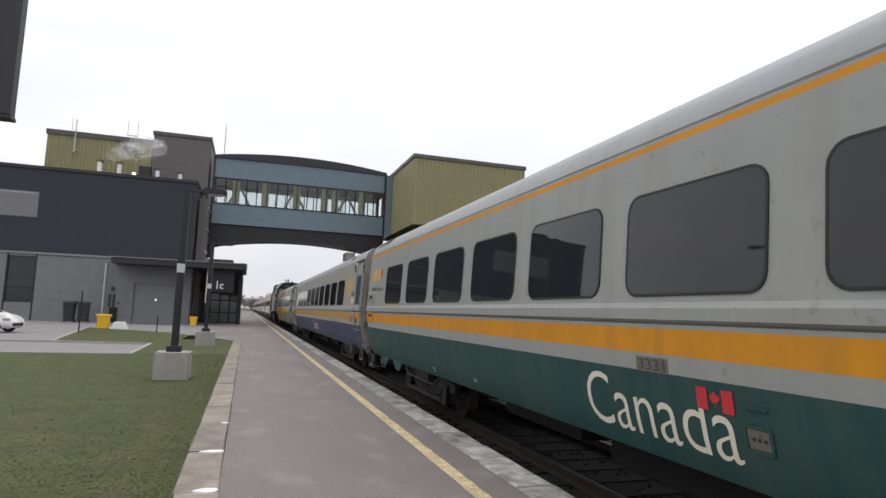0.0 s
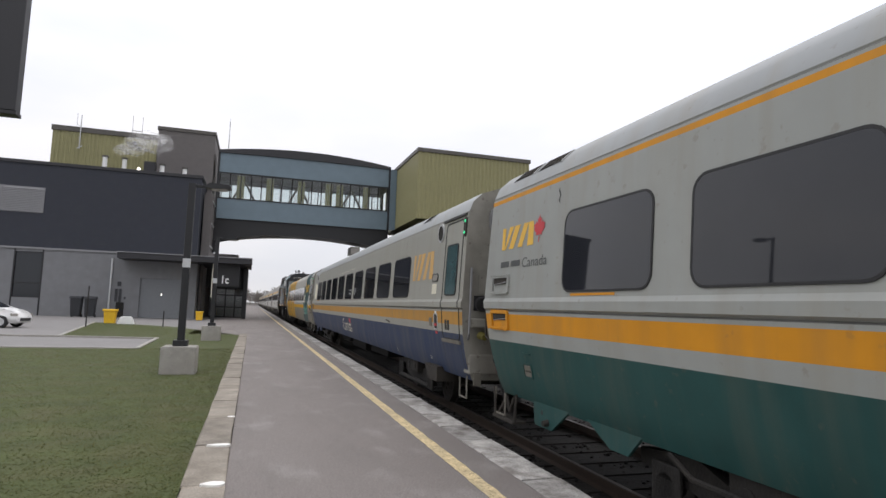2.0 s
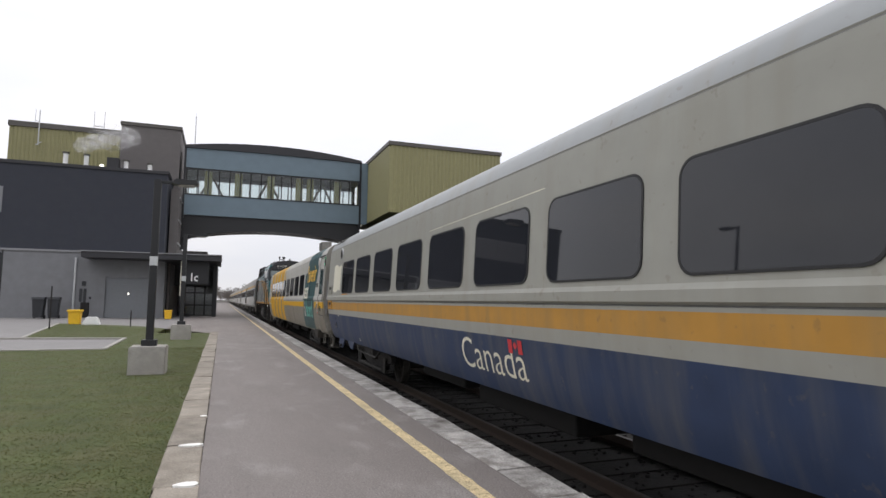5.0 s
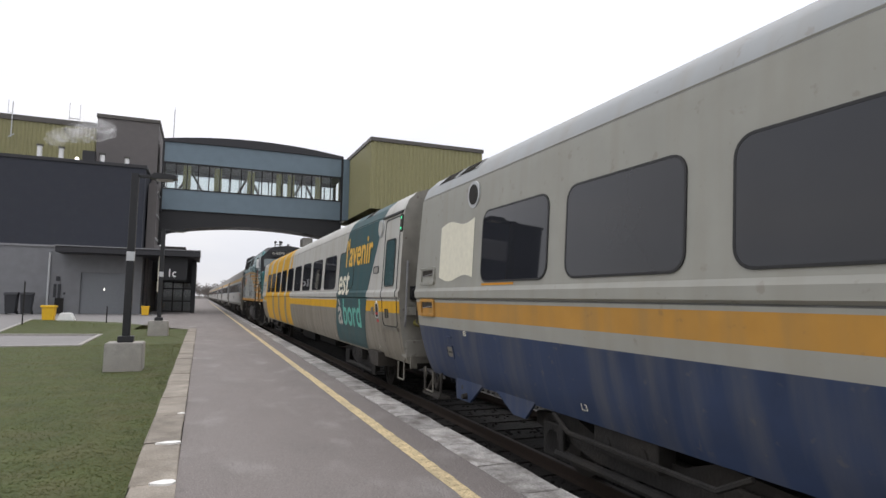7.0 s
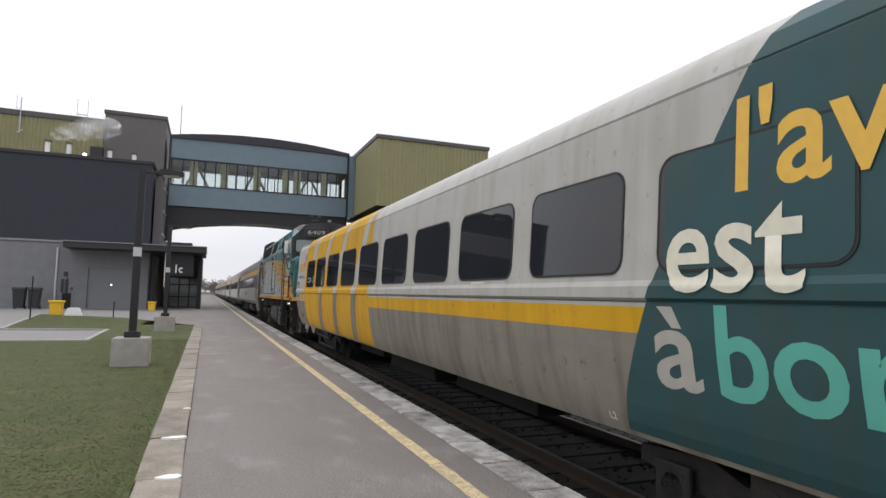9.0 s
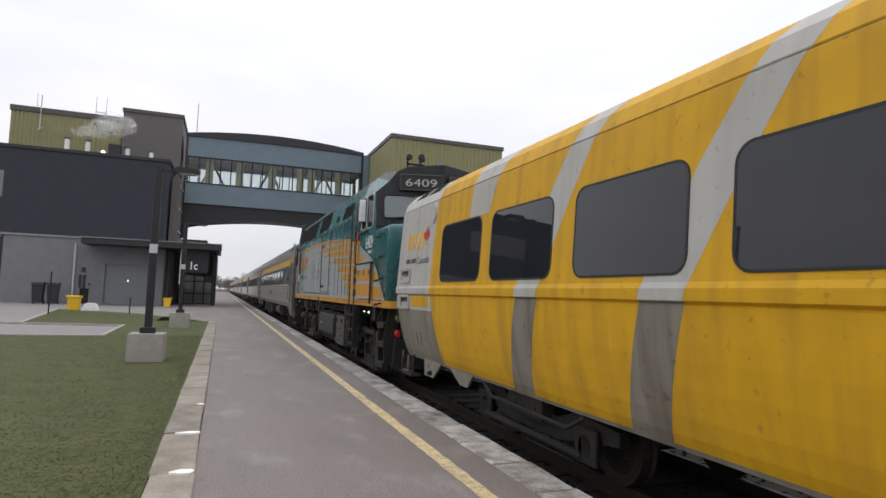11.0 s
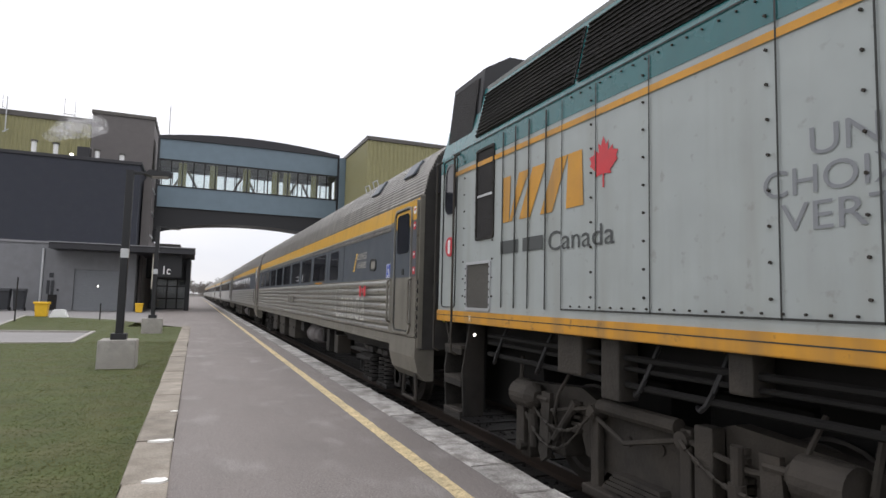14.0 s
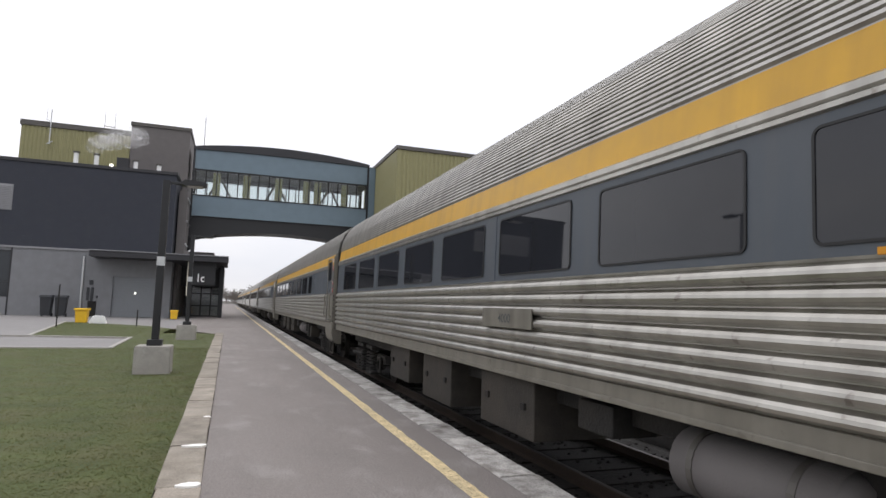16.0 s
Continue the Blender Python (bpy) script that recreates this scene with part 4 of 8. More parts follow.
def build_bridge():
    """Covered footbridge across the tracks at y = 66."""
    YB, X0, X1 = 66.0, -4.3, 14.25
    br = thing("footbridge", "covered steel footbridge with blue-grey panels and a window band", "footbridge", kind="structure")
    z_low0, z_low1, z_win0, z_win1, z_top = 10.35, 12.5, 12.5, 15.2, 17.6

    def arch(x, rise):
        t = (x - X0) / (X1 - X0)
        return rise * 4 * t * (1 - t)
    for y, nm in ((YB, "front"), (YB + 3.6, "rear")):
        part("lower_panel", box(B(), X0 + 0.2, X1 - 0.2, y, y + 0.15, z_low0, z_low1), M_blue_panel, br)
        bm = B()
        xs = [X0 + 0.2 + i * (X1 - X0 - 0.4) / 24 for i in range(25)]
        prism(bm, [(x, z_win1) for x in xs] + [(x, z_top - 0.3 + arch(x, 0.12)) for x in reversed(xs)], "y", y, y + 0.15)
        part("upper_panel", bm, M_blue_panel, br)
        n = 17
        for i in range(n + 1):
            x = X0 + 0.3 + i * (X1 - X0 - 0.6) / n
            part("mullion", box(B(), x - 0.05, x + 0.05, y - 0.03, y + 0.12, z_win0, z_win1), M_black_steel, br)
            if i < n:
                p = part("pane", box(B(), x + 0.05, x + (X1 - X0 - 0.6) / n - 0.05, y + 0.05, y + 0.06, z_win0, z_win1), M_glass, br)
                p.visible_shadow = False
        for z in (z_win0, z_win1):
            part("sill", box(B(), X0, X1, y - 0.05, y + 0.14, z - 0.06, z + 0.06), M_black_steel, br)
        for x in (X0 + 0.1, X1 - 0.1):
            part("end_post", box(B(), x - 0.1, x + 0.1, y - 0.08, y + 0.2, z_low0 - 0.3, z_top), M_black_steel, br)
    xs = [X0 + i * (X1 - X0) / 24 for i in range(25)]
    bm = B()
    prism(bm, [(x, z_top - 0.3 + arch(x, 0.12)) for x in xs] + [(x, z_top + arch(x, 0.72)) for x in reversed(xs)], "y", YB - 0.15, YB + 3.9)
    part("roof", bm, M_fascia, br, "shallow arched dark roof")
    bm = B()
    prism(bm, [(x, 8.05 + arch(x, 0.95)) for x in xs] + [(x, z_low0) for x in reversed(xs)], "y", YB + 0.25, YB + 3.3)
    part("arched_girder", bm, M_black_steel, br, "dark arched steel girder")
    part("floor_slab", box(B(), X0, X1, YB + 0.16, YB + 3.6, z_low0, z_low0 + 0.3), M_conc, br)
    # Opaque band added on the rear side to darken the panes' upper half
    part("ceiling_band", box(B(), X0, X1, YB + 3.45, YB + 3.59, 14.6, z_win1 + 0.1), M_louver, br)
    part("ceiling", box(B(), X0, X1, YB + 0.2, YB + 3.44, z_win1 - 0.15, z_win1), M_louver, br)
    # diagonal braces and olive panels inside the windows
    for i in range(6):
        x = X0 + 1.2 + i * 3.0
        s = -1 if i % 2 else 1
        part("brace", rod(B(), (x, YB + 3.4, z_win0 - 0.2), (x + s * 1.6, YB + 3.4, z_win1 + 0.2), 0.13, 8), M_conc, br)
    for x in (-1.9, 1.1, 4.4, 7.4, 8.6, 11.6):
        part("inner_panel", box(B(), x - 0.38, x + 0.38, YB + 0.22, YB + 0.26, z_win0 + 0.061, z_win1 - 0.16), M_olive, br)
    for x in (3.6, 4.0, 4.4, 4.9, 5.3, 8.9, 9.3, 9.9):
        part("baluster", box(B(), x - 0.04, x + 0.04, YB + 3.36, YB + 3.42, z_win0, z_win0 + 1.4), M_white, br)
    part("bearing", box(B(), 10.2, 11.2, YB + 0.6, YB + 3.0, 7.4, 8.25), M_conc, br)
    # olive stair tower on the far side of the tracks
    ot = thing("far_stair_tower", "olive corrugated steel stair tower beyond the tracks", "tower", kind="structure")
    x0, x1, y0, y1, zb, zt = 14.95, 27.1, 56.4, 72, 10.5, 17.25
    part("core", box(B(), x0 + 0.08, x1 - 0.08, y0 + 0.08, y1, zb, zt), M_olive, ot)
    bm = B()
    corrugated(bm, x0, x1, zb, zt, y0 + 0.06, 0.42, 0.07)
    part("front_cladding", bm, M_olive, ot)
    bm = B()
    corrugated(bm, 0, 9.6, zb, zt, 0, 0.42, 0.07)
    bmesh.ops.transform(bm, matrix=pose(x0 + 0.06, y0 + 9.7, 0, 0, 0, -90), verts=bm.verts)
    part("side_cladding", bm, M_olive, ot)
    part("parapet", box(B(), x0 - 0.1, x1 + 0.1, y0 - 0.1, y1, zt, zt + 0.38), M_trim, ot)
    bm = B()
    prism(bm, [(x0 - 0.2, 9.7), (x0 + 1.6, 10.49), (x1, 10.49), (x1, 9.7)], "y", y0 - 0.2, y1)
    part("soffit", bm, M_black_steel, ot)
    part("base_wall", box(B(), x0 + 2.5, x1 - 1, y0 + 2, y1 - 0.5, -0.6, 9.69), M_grey_block, ot)
    part("link_wall", box(B(), 14.26, 14.94, 65.7, 66.0, 10.35, 17.3), M_blue_panel, ot)


def build_far():
    """Hazy bare woods where the line vanishes."""
    rng = np.random.default_rng(11)
    v, f = [], []

    def stick(p, q, r0, r1):
        k = len(v)
        d = np.array(q) - np.array(p)
        s = np.cross(d, (0.0, 1.0, 0.0))
        s = s / (np.linalg.norm(s) + 1e-6)
        v.extend([np.array(p) - s * r0, np.array(p) + s * r0, np.array(q) + s * r1, np.array(q) - s * r1])
        f.append((k, k + 1, k + 2, k + 3))
    for i in range(420):
        x, y = rng.uniform(-70, 140), rng.uniform(330, 420)
        if -2 < x < 12:
            y += 120
        h = rng.uniform(6, 12)
        stick((x, y, -0.5), (x, y, h * 0.7), 0.18, 0.08)
        for k in range(26):
            z = h * rng.uniform(0.15, 0.75)
            a = rng.uniform(-1.2, 1.2)
            l = rng.uniform(1, 3)
            p, q = (x, y, z), (x + l * math.sin(a), y + rng.uniform(-1, 1), z + l * math.cos(a))
            stick(p, q, 0.09, 0.04)
            for j in range(4):
                b = a + rng.uniform(-0.9, 0.9)
                l2 = rng.uniform(0.5, 1.6)
                stick(q, (q[0] + l2 * math.sin(b), q[1], q[2] + l2 * math.cos(b)), 0.07, 0.04)
    me = bpy.data.meshes.new("far_woods")
    me.from_pydata([tuple(p) for p in v], [], f)
    me.materials.append(M_bark)
    tagged(new("far_woods", me), "distant bare grey-brown autumn woods", "woods", kind="stuff")


def steam():
    rng = random.Random(8)
    out = []
    for k in range(6):
        t = thing("steam_puff", "thin white steam drifting above the roof flue", "steam", (-12.4, 62.4, 15.6), group="steam puffs")
        bm = B()
        bmesh.ops.create_icosphere(bm, subdivisions=3, radius=0.55 + 0.12 * k)
        for v in bm.verts:
            v.co *= 1 + 0.5 * noise.noise(v.co * 1.6 + Vector((k * 7, 0, 0)))
            v.co.x *= 1.5
            v.co.z *= 0.85
        part("puff", bm, M_steam, t, smooth=True)
        out.append((t, k, rng.uniform(-0.2, 0.2)))
    return out


# ---------------------------------------------------------------- the train
# Local space of every vehicle: x across (the platform side is -1.575), y back along the train from its leading end, z up from the rail.
HALF = 1.575
UP = -RAIL


def inset_of(prof, z):
    for (i0, z0), (i1, z1) in zip(prof, prof[1:]):
        if z0 <= z <= z1:
            return i0 + (i1 - i0) * (z - z0) / max(z1 - z0, 1e-6)
    return prof[0][0] if z < prof[0][1] else prof[-1][0]


def loft(bm, prof, mats_of, u0, u1, cuts=(), smooth_from=None, bow=0.0):
    """Both sides and the roof of a body; prof runs from the skirt to the roof's middle as (inset, z)."""
    ring = [(-HALF + i, z + UP) for i, z in prof] + [(HALF - i, z + UP) for i, z in reversed(prof[:-1])]
    us = [u0, *cuts, u1]
    def lean(u, z):
        z -= UP
        d = bow * (0.23 * max(0, 1.9 - z) + 0.07 * max(0, z - 1.9) + 0.3 * max(0, z - 3.5))
        return u + bow * 0.045 * max(0, 1.9 - z) if u == us[0] else u - d if u == us[-1] else u
    rows = [[bm.verts.new((x, lean(u, z), z)) for x, z in ring] for u in us]
    n = len(prof) - 1
    for a, b in zip(rows, rows[1:]):
        for i in range(len(ring) - 1):
            f = bm.faces.new((a[i], a[i + 1], b[i + 1], b[i]))
            k = i if i < n else 2 * n - 1 - i
            f.material_index = mats_of[k]
    if smooth_from is not None:
        for a, b in zip(rows, rows[1:]):
            for i in range(len(ring) - 1):
                k = i if i < n else 2 * n - 1 - i
                e = bm.edges.get((a[i], b[i]))
                kk = min(i, 2 * n - i)
                e.smooth = kk > smooth_from or 0 < kk < 4
                bm.edges.get((a[i], a[i + 1])).smooth = True
        for f in bm.faces:
            f.smooth = True
        for e in bm.edges:
            if len(e.link_faces) < 2:
                e.smooth = False
    bm.faces.new(rows[0]).material_index = 0
    bm.faces.new(rows[-1][::-1]).material_index = 0
    bm.faces.new([r[0] for r in rows] + [r[-1] for r in reversed(rows)])
    return bm


def on_side(bm, polys, prof, off, mi=0):
    """Flat paint or plates that follow the platform side; polys in (u, z)."""
    for pts in polys:
        fb = B()
        fb.faces.new([fb.verts.new((0, u, z)) for u, z in pts])
        zs = [p[1] for p in pts]
        for _, z in prof:
            if min(zs) + 1e-3 < z < max(zs) - 1e-3:
                bmesh.ops.bisect_plane(fb, geom=fb.verts[:] + fb.edges[:] + fb.faces[:], plane_co=(0, 0, z), plane_no=(0, 0, 1))
        vm = {}
        for v in fb.verts:
            vm[v] = bm.verts.new((-HALF + inset_of(prof, v.co.z) - off, v.co.y, v.co.z + UP))
        for f in fb.faces:
            try:
                bm.faces.new([vm[v] for v in f.verts]).material_index = mi
            except ValueError:
                pass
        fb.free()
    return bm


def side_text(txt, prof, u0, u1, z0, z1, off, bold=0.0, slant=0.0):
    """Lettering read from the platform, so it runs from the larger u to the smaller."""
    bm = letters(txt, bold)
    for _, zp in prof:
        if z0 + 0.01 < zp < z1 - 0.01:
            bmesh.ops.bisect_plane(bm, geom=bm.verts[:] + bm.edges[:] + bm.faces[:], plane_co=(0, (zp - z0) / (z1 - z0), 0), plane_no=(0, 1, 0))
    for v in bm.verts:
        u, z = u1 + (u0 - u1) * (v.co.x + slant * v.co.y), z0 + (z1 - z0) * v.co.y
        v.co = (-HALF + inset_of(prof, z) - off, u, z + UP)
    return bm


def plate(bm, prof, u0, u1, z0, z1, t, r=0.02, off=0.0, mi=0):
    """A raised rounded plate on the platform side."""
    i = inset_of(prof, (z0 + z1) / 2)
    i0, i1 = inset_of(prof, z0), inset_of(prof, z1)
    pts = rr(u0, u1, z0, z1, r, 4)
    def at(p, d):
        k = (p[1] - z0) / (z1 - z0)
        return (-HALF + i0 + (i1 - i0) * k - off - d, p[0], p[1] + UP)
    lo, hi = [bm.verts.new(at(p, 0)) for p in pts], [bm.verts.new(at(p, t)) for p in pts]
    bm.faces.new(hi).material_index = mi
    for k in range(len(pts)):
        j = (k + 1) % len(pts)
        bm.faces.new((lo[k], lo[j], hi[j], hi[k])).material_index = mi
    return bm


def ring_frame(bm, prof, u0, u1, z0, z1, w, t, r, off=0.0):
    """A raised frame round an opening on the platform side."""
    i0, i1 = inset_of(prof, z0), inset_of(prof, z1)
    a, b = rr(u0 - w, u1 + w, z0 - w, z1 + w, r + w, 5), rr(u0, u1, z0, z1, r, 5)
    follow = len(prof) > 10 and z1 - z0 > 1.5
    if follow:
        zs = [z for _, z in prof if z0 + r + 0.02 < z < z1 - r - 0.02]
        a = a[:12] + [(u0 - w, z) for z in reversed(zs)] + a[12:] + [(u1 + w, z) for z in zs]
        b = b[:12] + [(u0, z) for z in reversed(zs)] + b[12:] + [(u1, z) for z in zs]
    def at(p, d):
        if follow:
            return (-HALF + inset_of(prof, p[1]) - off - d, p[0], p[1] + UP)
        k = (p[1] - z0) / (z1 - z0)
        return (-HALF + i0 + (i1 - i0) * k - off - d, p[0], p[1] + UP)
    A0, A1, B1, B0 = [bm.verts.new(at(p, 0)) for p in a], [bm.verts.new(at(p, t)) for p in a], [bm.verts.new(at(p, t)) for p in b], [bm.verts.new(at(p, 0)) for p in b]
    for k in range(len(a)):
        j = (k + 1) % len(a)
        for p, q in ((A0, A1), (A1, B1), (B1, B0)):
            bm.faces.new((p[k], p[j], q[j], q[k]))
    return bm


CACHE = {}


def shared(key, make):
    if key not in CACHE:
        CACHE[key] = make()
    return CACHE[key]


def wheelset(car, u, r, x_out=0.86):
    def make():
        bm = B()
        for s in (-1, 1):
            prof = [(0.10, r * 0.2), (0.06, r * 0.25), (0.045, r * 0.72), (0.07, r * 0.8), (0.07, r), (-0.06, r), (-0.07, r + 0.028), (-0.09, r + 0.028), (-0.07, r * 0.75), (-0.02, r * 0.3), (-0.06, r * 0.18)]
            n = 28
            rings = [[bm.verts.new((s * (0.75 + dx), q * math.cos(k * math.tau / n), q * math.sin(k * math.tau / n))) for k in range(n)] for dx, q in prof]
            for a, b in zip(rings, rings[1:]):
                for k in range(n):
                    bm.faces.new((a[k], a[(k + 1) % n], b[(k + 1) % n], b[k]))
            for k in range(6):
                a = k * math.tau / 6
                rod(bm, (s * 0.83, 0.45 * r * math.cos(a), 0.45 * r * math.sin(a)), (s * 0.80, 0.45 * r * math.cos(a), 0.45 * r * math.sin(a)), 0.035, 6)
        rod(bm, (-0.86, 0, 0), (0.86, 0, 0), 0.08, 12)
        return to_mesh("wheelset", bm, M_wheel)
    w = part("wheelset", shared(("wheelset", r), make), None, car)
    w.location = (0, u, r)
    WHEELS.append((w, u, r))
    return w


WHEELS = []


def bogie(car, u, kind):
    """A two-axle truck centred at u."""
    base, r = {"lrc": (2.55, 0.42), "hep": (2.6, 0.46), "loco": (2.74, 0.51)}[kind]

    def frame_mesh(side):
        bm = B()
        for s in (side,):
            x = s * 1.08
            if kind == "loco":
                pts = [(-2.15, 0.6), (-2.1, 1.0), (-0.95, 1.08), (-0.55, 0.94), (0.55, 0.94), (0.95, 1.08), (2.1, 1.0), (2.15, 0.6), (1.95, 0.5), (1.74, 0.74), (1.0, 0.74), (0.86, 0.42), (0.5, 0.34),
                       (-0.5, 0.34), (-0.86, 0.42), (-1.0, 0.74), (-1.74, 0.74), (-1.95, 0.5)]
                prism(bm, pts, "x", x - 0.08, x + 0.08)
                for d in (-1.37, 1.37):
                    box(bm, x - 0.14, x + 0.14, d - 0.2, d + 0.2, 0.32, 0.8, bev=0.03)
                    rod(bm, (x, d, 0.51), (x + s * 0.2, d, 0.51), 0.15, 14)
                    for e in (-0.36, 0.36):
                        for k in range(5):
                            rod(bm, (x + s * 0.06, d + e, 0.62 + k * 0.07), (x + s * 0.06, d + e, 0.66 + k * 0.07), 0.09, 10)
                    rod(bm, (x + s * 0.2, d - 0.5, 0.95), (x + s * 0.2, d - 0.1, 0.5), 0.04, 8)
                    box(bm, x + s * 0.1, x + s * 0.24, d + 0.48, d + 0.66, 0.3, 1.05, bev=0.02)
                for e, z in ((-0.75, 0.85), (0.75, 0.85), (-0.2, 0.72), (0.22, 0.7), (-1.6, 0.88), (1.62, 0.88)):
                    rod(bm, (x + s * 0.07, e, z), (x + s * 0.1, e, z), 0.05, 12)
                rod(bm, (x + s * 0.18, -0.5, 0.98), (x + s * 0.18, 0.5, 0.98), 0.07, 10)
                rods(bm, [(x + s * 0.2, -1.9, 0.9), (x + s * 0.22, -1.2, 0.82), (x + s * 0.2, -0.6, 0.9), (x + s * 0.24, 0.1, 0.72), (x + s * 0.2, 0.7, 0.92), (x + s * 0.22, 1.3, 0.8), (x + s * 0.2, 1.9, 0.95)], 0.022)
                box(bm, x + s * 0.05, x + s * 0.25, -1.0, -0.75, 0.12, 0.5, bev=0.02)
                # spring plank, swing hangers, brake cylinders, sand pipes, hoses and safety chains
                box(bm, x - 0.1, x + s * 0.26, -0.7, 0.7, 0.13, 0.22, bev=0.02)
                for e in (-0.58, 0.58):
                    box(bm, x + s * 0.12, x + s * 0.2, e - 0.06, e + 0.06, 0.15, 0.98, bev=0.02)
                    rod(bm, (x + s * 0.08, e, 0.9), (x + s * 0.25, e, 0.9), 0.07, 12)
                for k in range(4):
                    prism(bm, [(-0.46 + k * 0.05, 0.24 + k * 0.045), (0.46 - k * 0.05, 0.24 + k * 0.045), (0.44 - k * 0.05, 0.275 + k * 0.045), (-0.44 + k * 0.05, 0.275 + k * 0.045)], "x", x + s * 0.02, x + s * 0.2)
                for e, f in ((-1.95, 1), (1.95, -1)):
                    rod(bm, (x + s * 0.24, e, 0.9), (x + s * 0.24, e + f * 0.34, 0.9), 0.15, 18)
                    rod(bm, (x + s * 0.24, e + f * 0.34, 0.9), (x + s * 0.24, e + f * 0.42, 0.9), 0.15, 18, 0.07)
                    rod(bm, (x + s * 0.24, e + f * 0.42, 0.9), (x + s * 0.24, e + f * 0.62, 0.9), 0.03, 8)
                    prism(bm, [(e + f * 0.5, 0.98), (e + f * 0.66, 0.98), (e + f * 0.62, 0.3), (e + f * 0.5, 0.22), (e + f * 0.44, 0.34)], "x", x + s * 0.2, x + s * 0.25)
                    box(bm, x + s * 0.02, x + s * 0.18, e - f * 0.06, e + f * 0.14, 0.16, 0.72, bev=0.03)
                    rod(bm, (x + s * 0.16, e + f * 0.05, 0.3), (x + s * 0.28, e + f * 0.05, 0.3), 0.06, 12)
                    rods(bm, [(x + s * 0.14, e - f * 0.1, 1.3), (x + s * 0.2, e - f * 0.06, 0.9), (x + s * 0.06, e - f * 0.02, 0.5), (x - s * 0.2, e + f * 0.06, 0.12)], 0.025)
                for d in (-1.37, 1.37):
                    rod(bm, (x + s * 0.2, d, 0.51), (x + s * 0.24, d, 0.51), 0.09, 14)
                    for k in range(6):
                        a = k * math.tau / 6
                        rod(bm, (x + s * 0.2, d + 0.115 * math.cos(a), 0.51 + 0.115 * math.sin(a)), (x + s * 0.225, d + 0.115 * math.cos(a), 0.51 + 0.115 * math.sin(a)), 0.016, 6)
                    rod(bm, (x + s * 0.22, d + 0.28, 0.34), (x + s * 0.26, d + 0.24, 0.98), 0.045, 10)
                    rod(bm, (x + s * 0.225, d + 0.27, 0.5), (x + s * 0.25, d + 0.255, 0.72), 0.062, 10)
                    rods(bm, [(x + s * 0.1, d - 0.3, 1.28), (x + s * 0.26, d - 0.26, 1.0), (x + s * 0.27, d - 0.2, 0.8), (x + s * 0.18, d - 0.12, 0.66)], 0.02)
                for y0, y1, z0, z1, sag in ((-1.7, -0.6, 0.82, 0.9, 0.2), (0.5, 1.65, 0.92, 0.84, 0.24), (0.62, 1.75, 0.84, 0.7, 0.34)):
                    q = [(x + s * (0.27 + 0.008 * (k % 2)), y0 + (y1 - y0) * k / 16, z0 + (z1 - z0) * k / 16 - sag * 4 * (k / 16) * (1 - k / 16)) for k in range(17)]
                    for k, (a, b) in enumerate(zip(q, q[1:])):
                        rod(bm, a, b, 0.02 if k % 2 else 0.011, 5)
            elif kind == "hep":
                pts = [(-1.75, 0.5), (-1.65, 0.68), (-0.7, 0.7), (-0.45, 0.52), (0.45, 0.52), (0.7, 0.7), (1.65, 0.68), (1.75, 0.5), (0.9, 0.36), (-0.9, 0.36)]
                prism(bm, pts, "x", x - 0.07, x + 0.07)
                for d in (-1.3, 1.3):
                    box(bm, x - 0.1, x + 0.16 * s, d - 0.17, d + 0.17, 0.26, 0.66, bev=0.03)
                    rod(bm, (x, d, 0.46), (x + s * 0.16, d, 0.46), 0.13, 12)
                for e in (-0.72, -0.35, 0.35, 0.72):
                    for k in range(6):
                        rod(bm, (x + s * 0.12, e, 0.26 + k * 0.085), (x + s * 0.12, e, 0.31 + k * 0.085), 0.125, 12)
                    box(bm, x + s * 0.0, x + s * 0.24, e - 0.17, e + 0.17, 0.16, 0.24, bev=0.02)
                    box(bm, x + s * 0.0, x + s * 0.24, e - 0.17, e + 0.17, 0.8, 0.9, bev=0.02)
                rod(bm, (x + s * 0.2, 0.3, 0.62), (x + s * 0.2, 1.5, 0.58), 0.06, 8)
            else:
                pts = [(-1.75, 0.52), (-1.75, 0.66), (-0.95, 0.72), (-0.6, 0.6), (0.6, 0.6), (0.95, 0.72), (1.75, 0.66), (1.75, 0.52), (1.0, 0.42), (0.6, 0.34), (-0.6, 0.34), (-1.0, 0.42)]
                prism(bm, pts, "x", x - 0.06, x + 0.06)
                for d in (-1.27, 1.27):
                    box(bm, x - 0.1, x + 0.15 * s, d - 0.2, d + 0.2, 0.24, 0.62, bev=0.03)
                    rod(bm, (x, d, 0.42), (x + s * 0.15, d, 0.42), 0.12, 12)
                rod(bm, (x + s * 0.12, -1.2, 0.30), (x + s * 0.12, 1.2, 0.30), 0.05, 8)
                box(bm, x, x + s * 0.2, -0.45, 0.45, 0.5, 0.78, bev=0.03)
                for e in (-0.25, 0.25):
                    rod(bm, (x + s * 0.2, e, 0.62), (x + s * 0.215, e, 0.62), 0.07, 12)
        return to_mesh("side_frame", bm, M_under_lt if kind == "loco" else M_under)
    b = part("bogie", shared(("bolster", kind), lambda: to_mesh("bogie", box(B(), -1.0, 1.0, -0.35, 0.35, 0.45, 0.75, bev=0.03), M_under)), None, car, at=(0, u, 0))
    for side in (-1, 1):
        part("side_frame", shared(("side_frame", kind, side), lambda: frame_mesh(side)), None, b)
    for d in (-base / 2, base / 2):
        wheelset(car, u + d, r)
    return b


LEN = 26.3     # coach body; one coach to the next 26.95
LEAD, TAIL = 0.55, 26.5

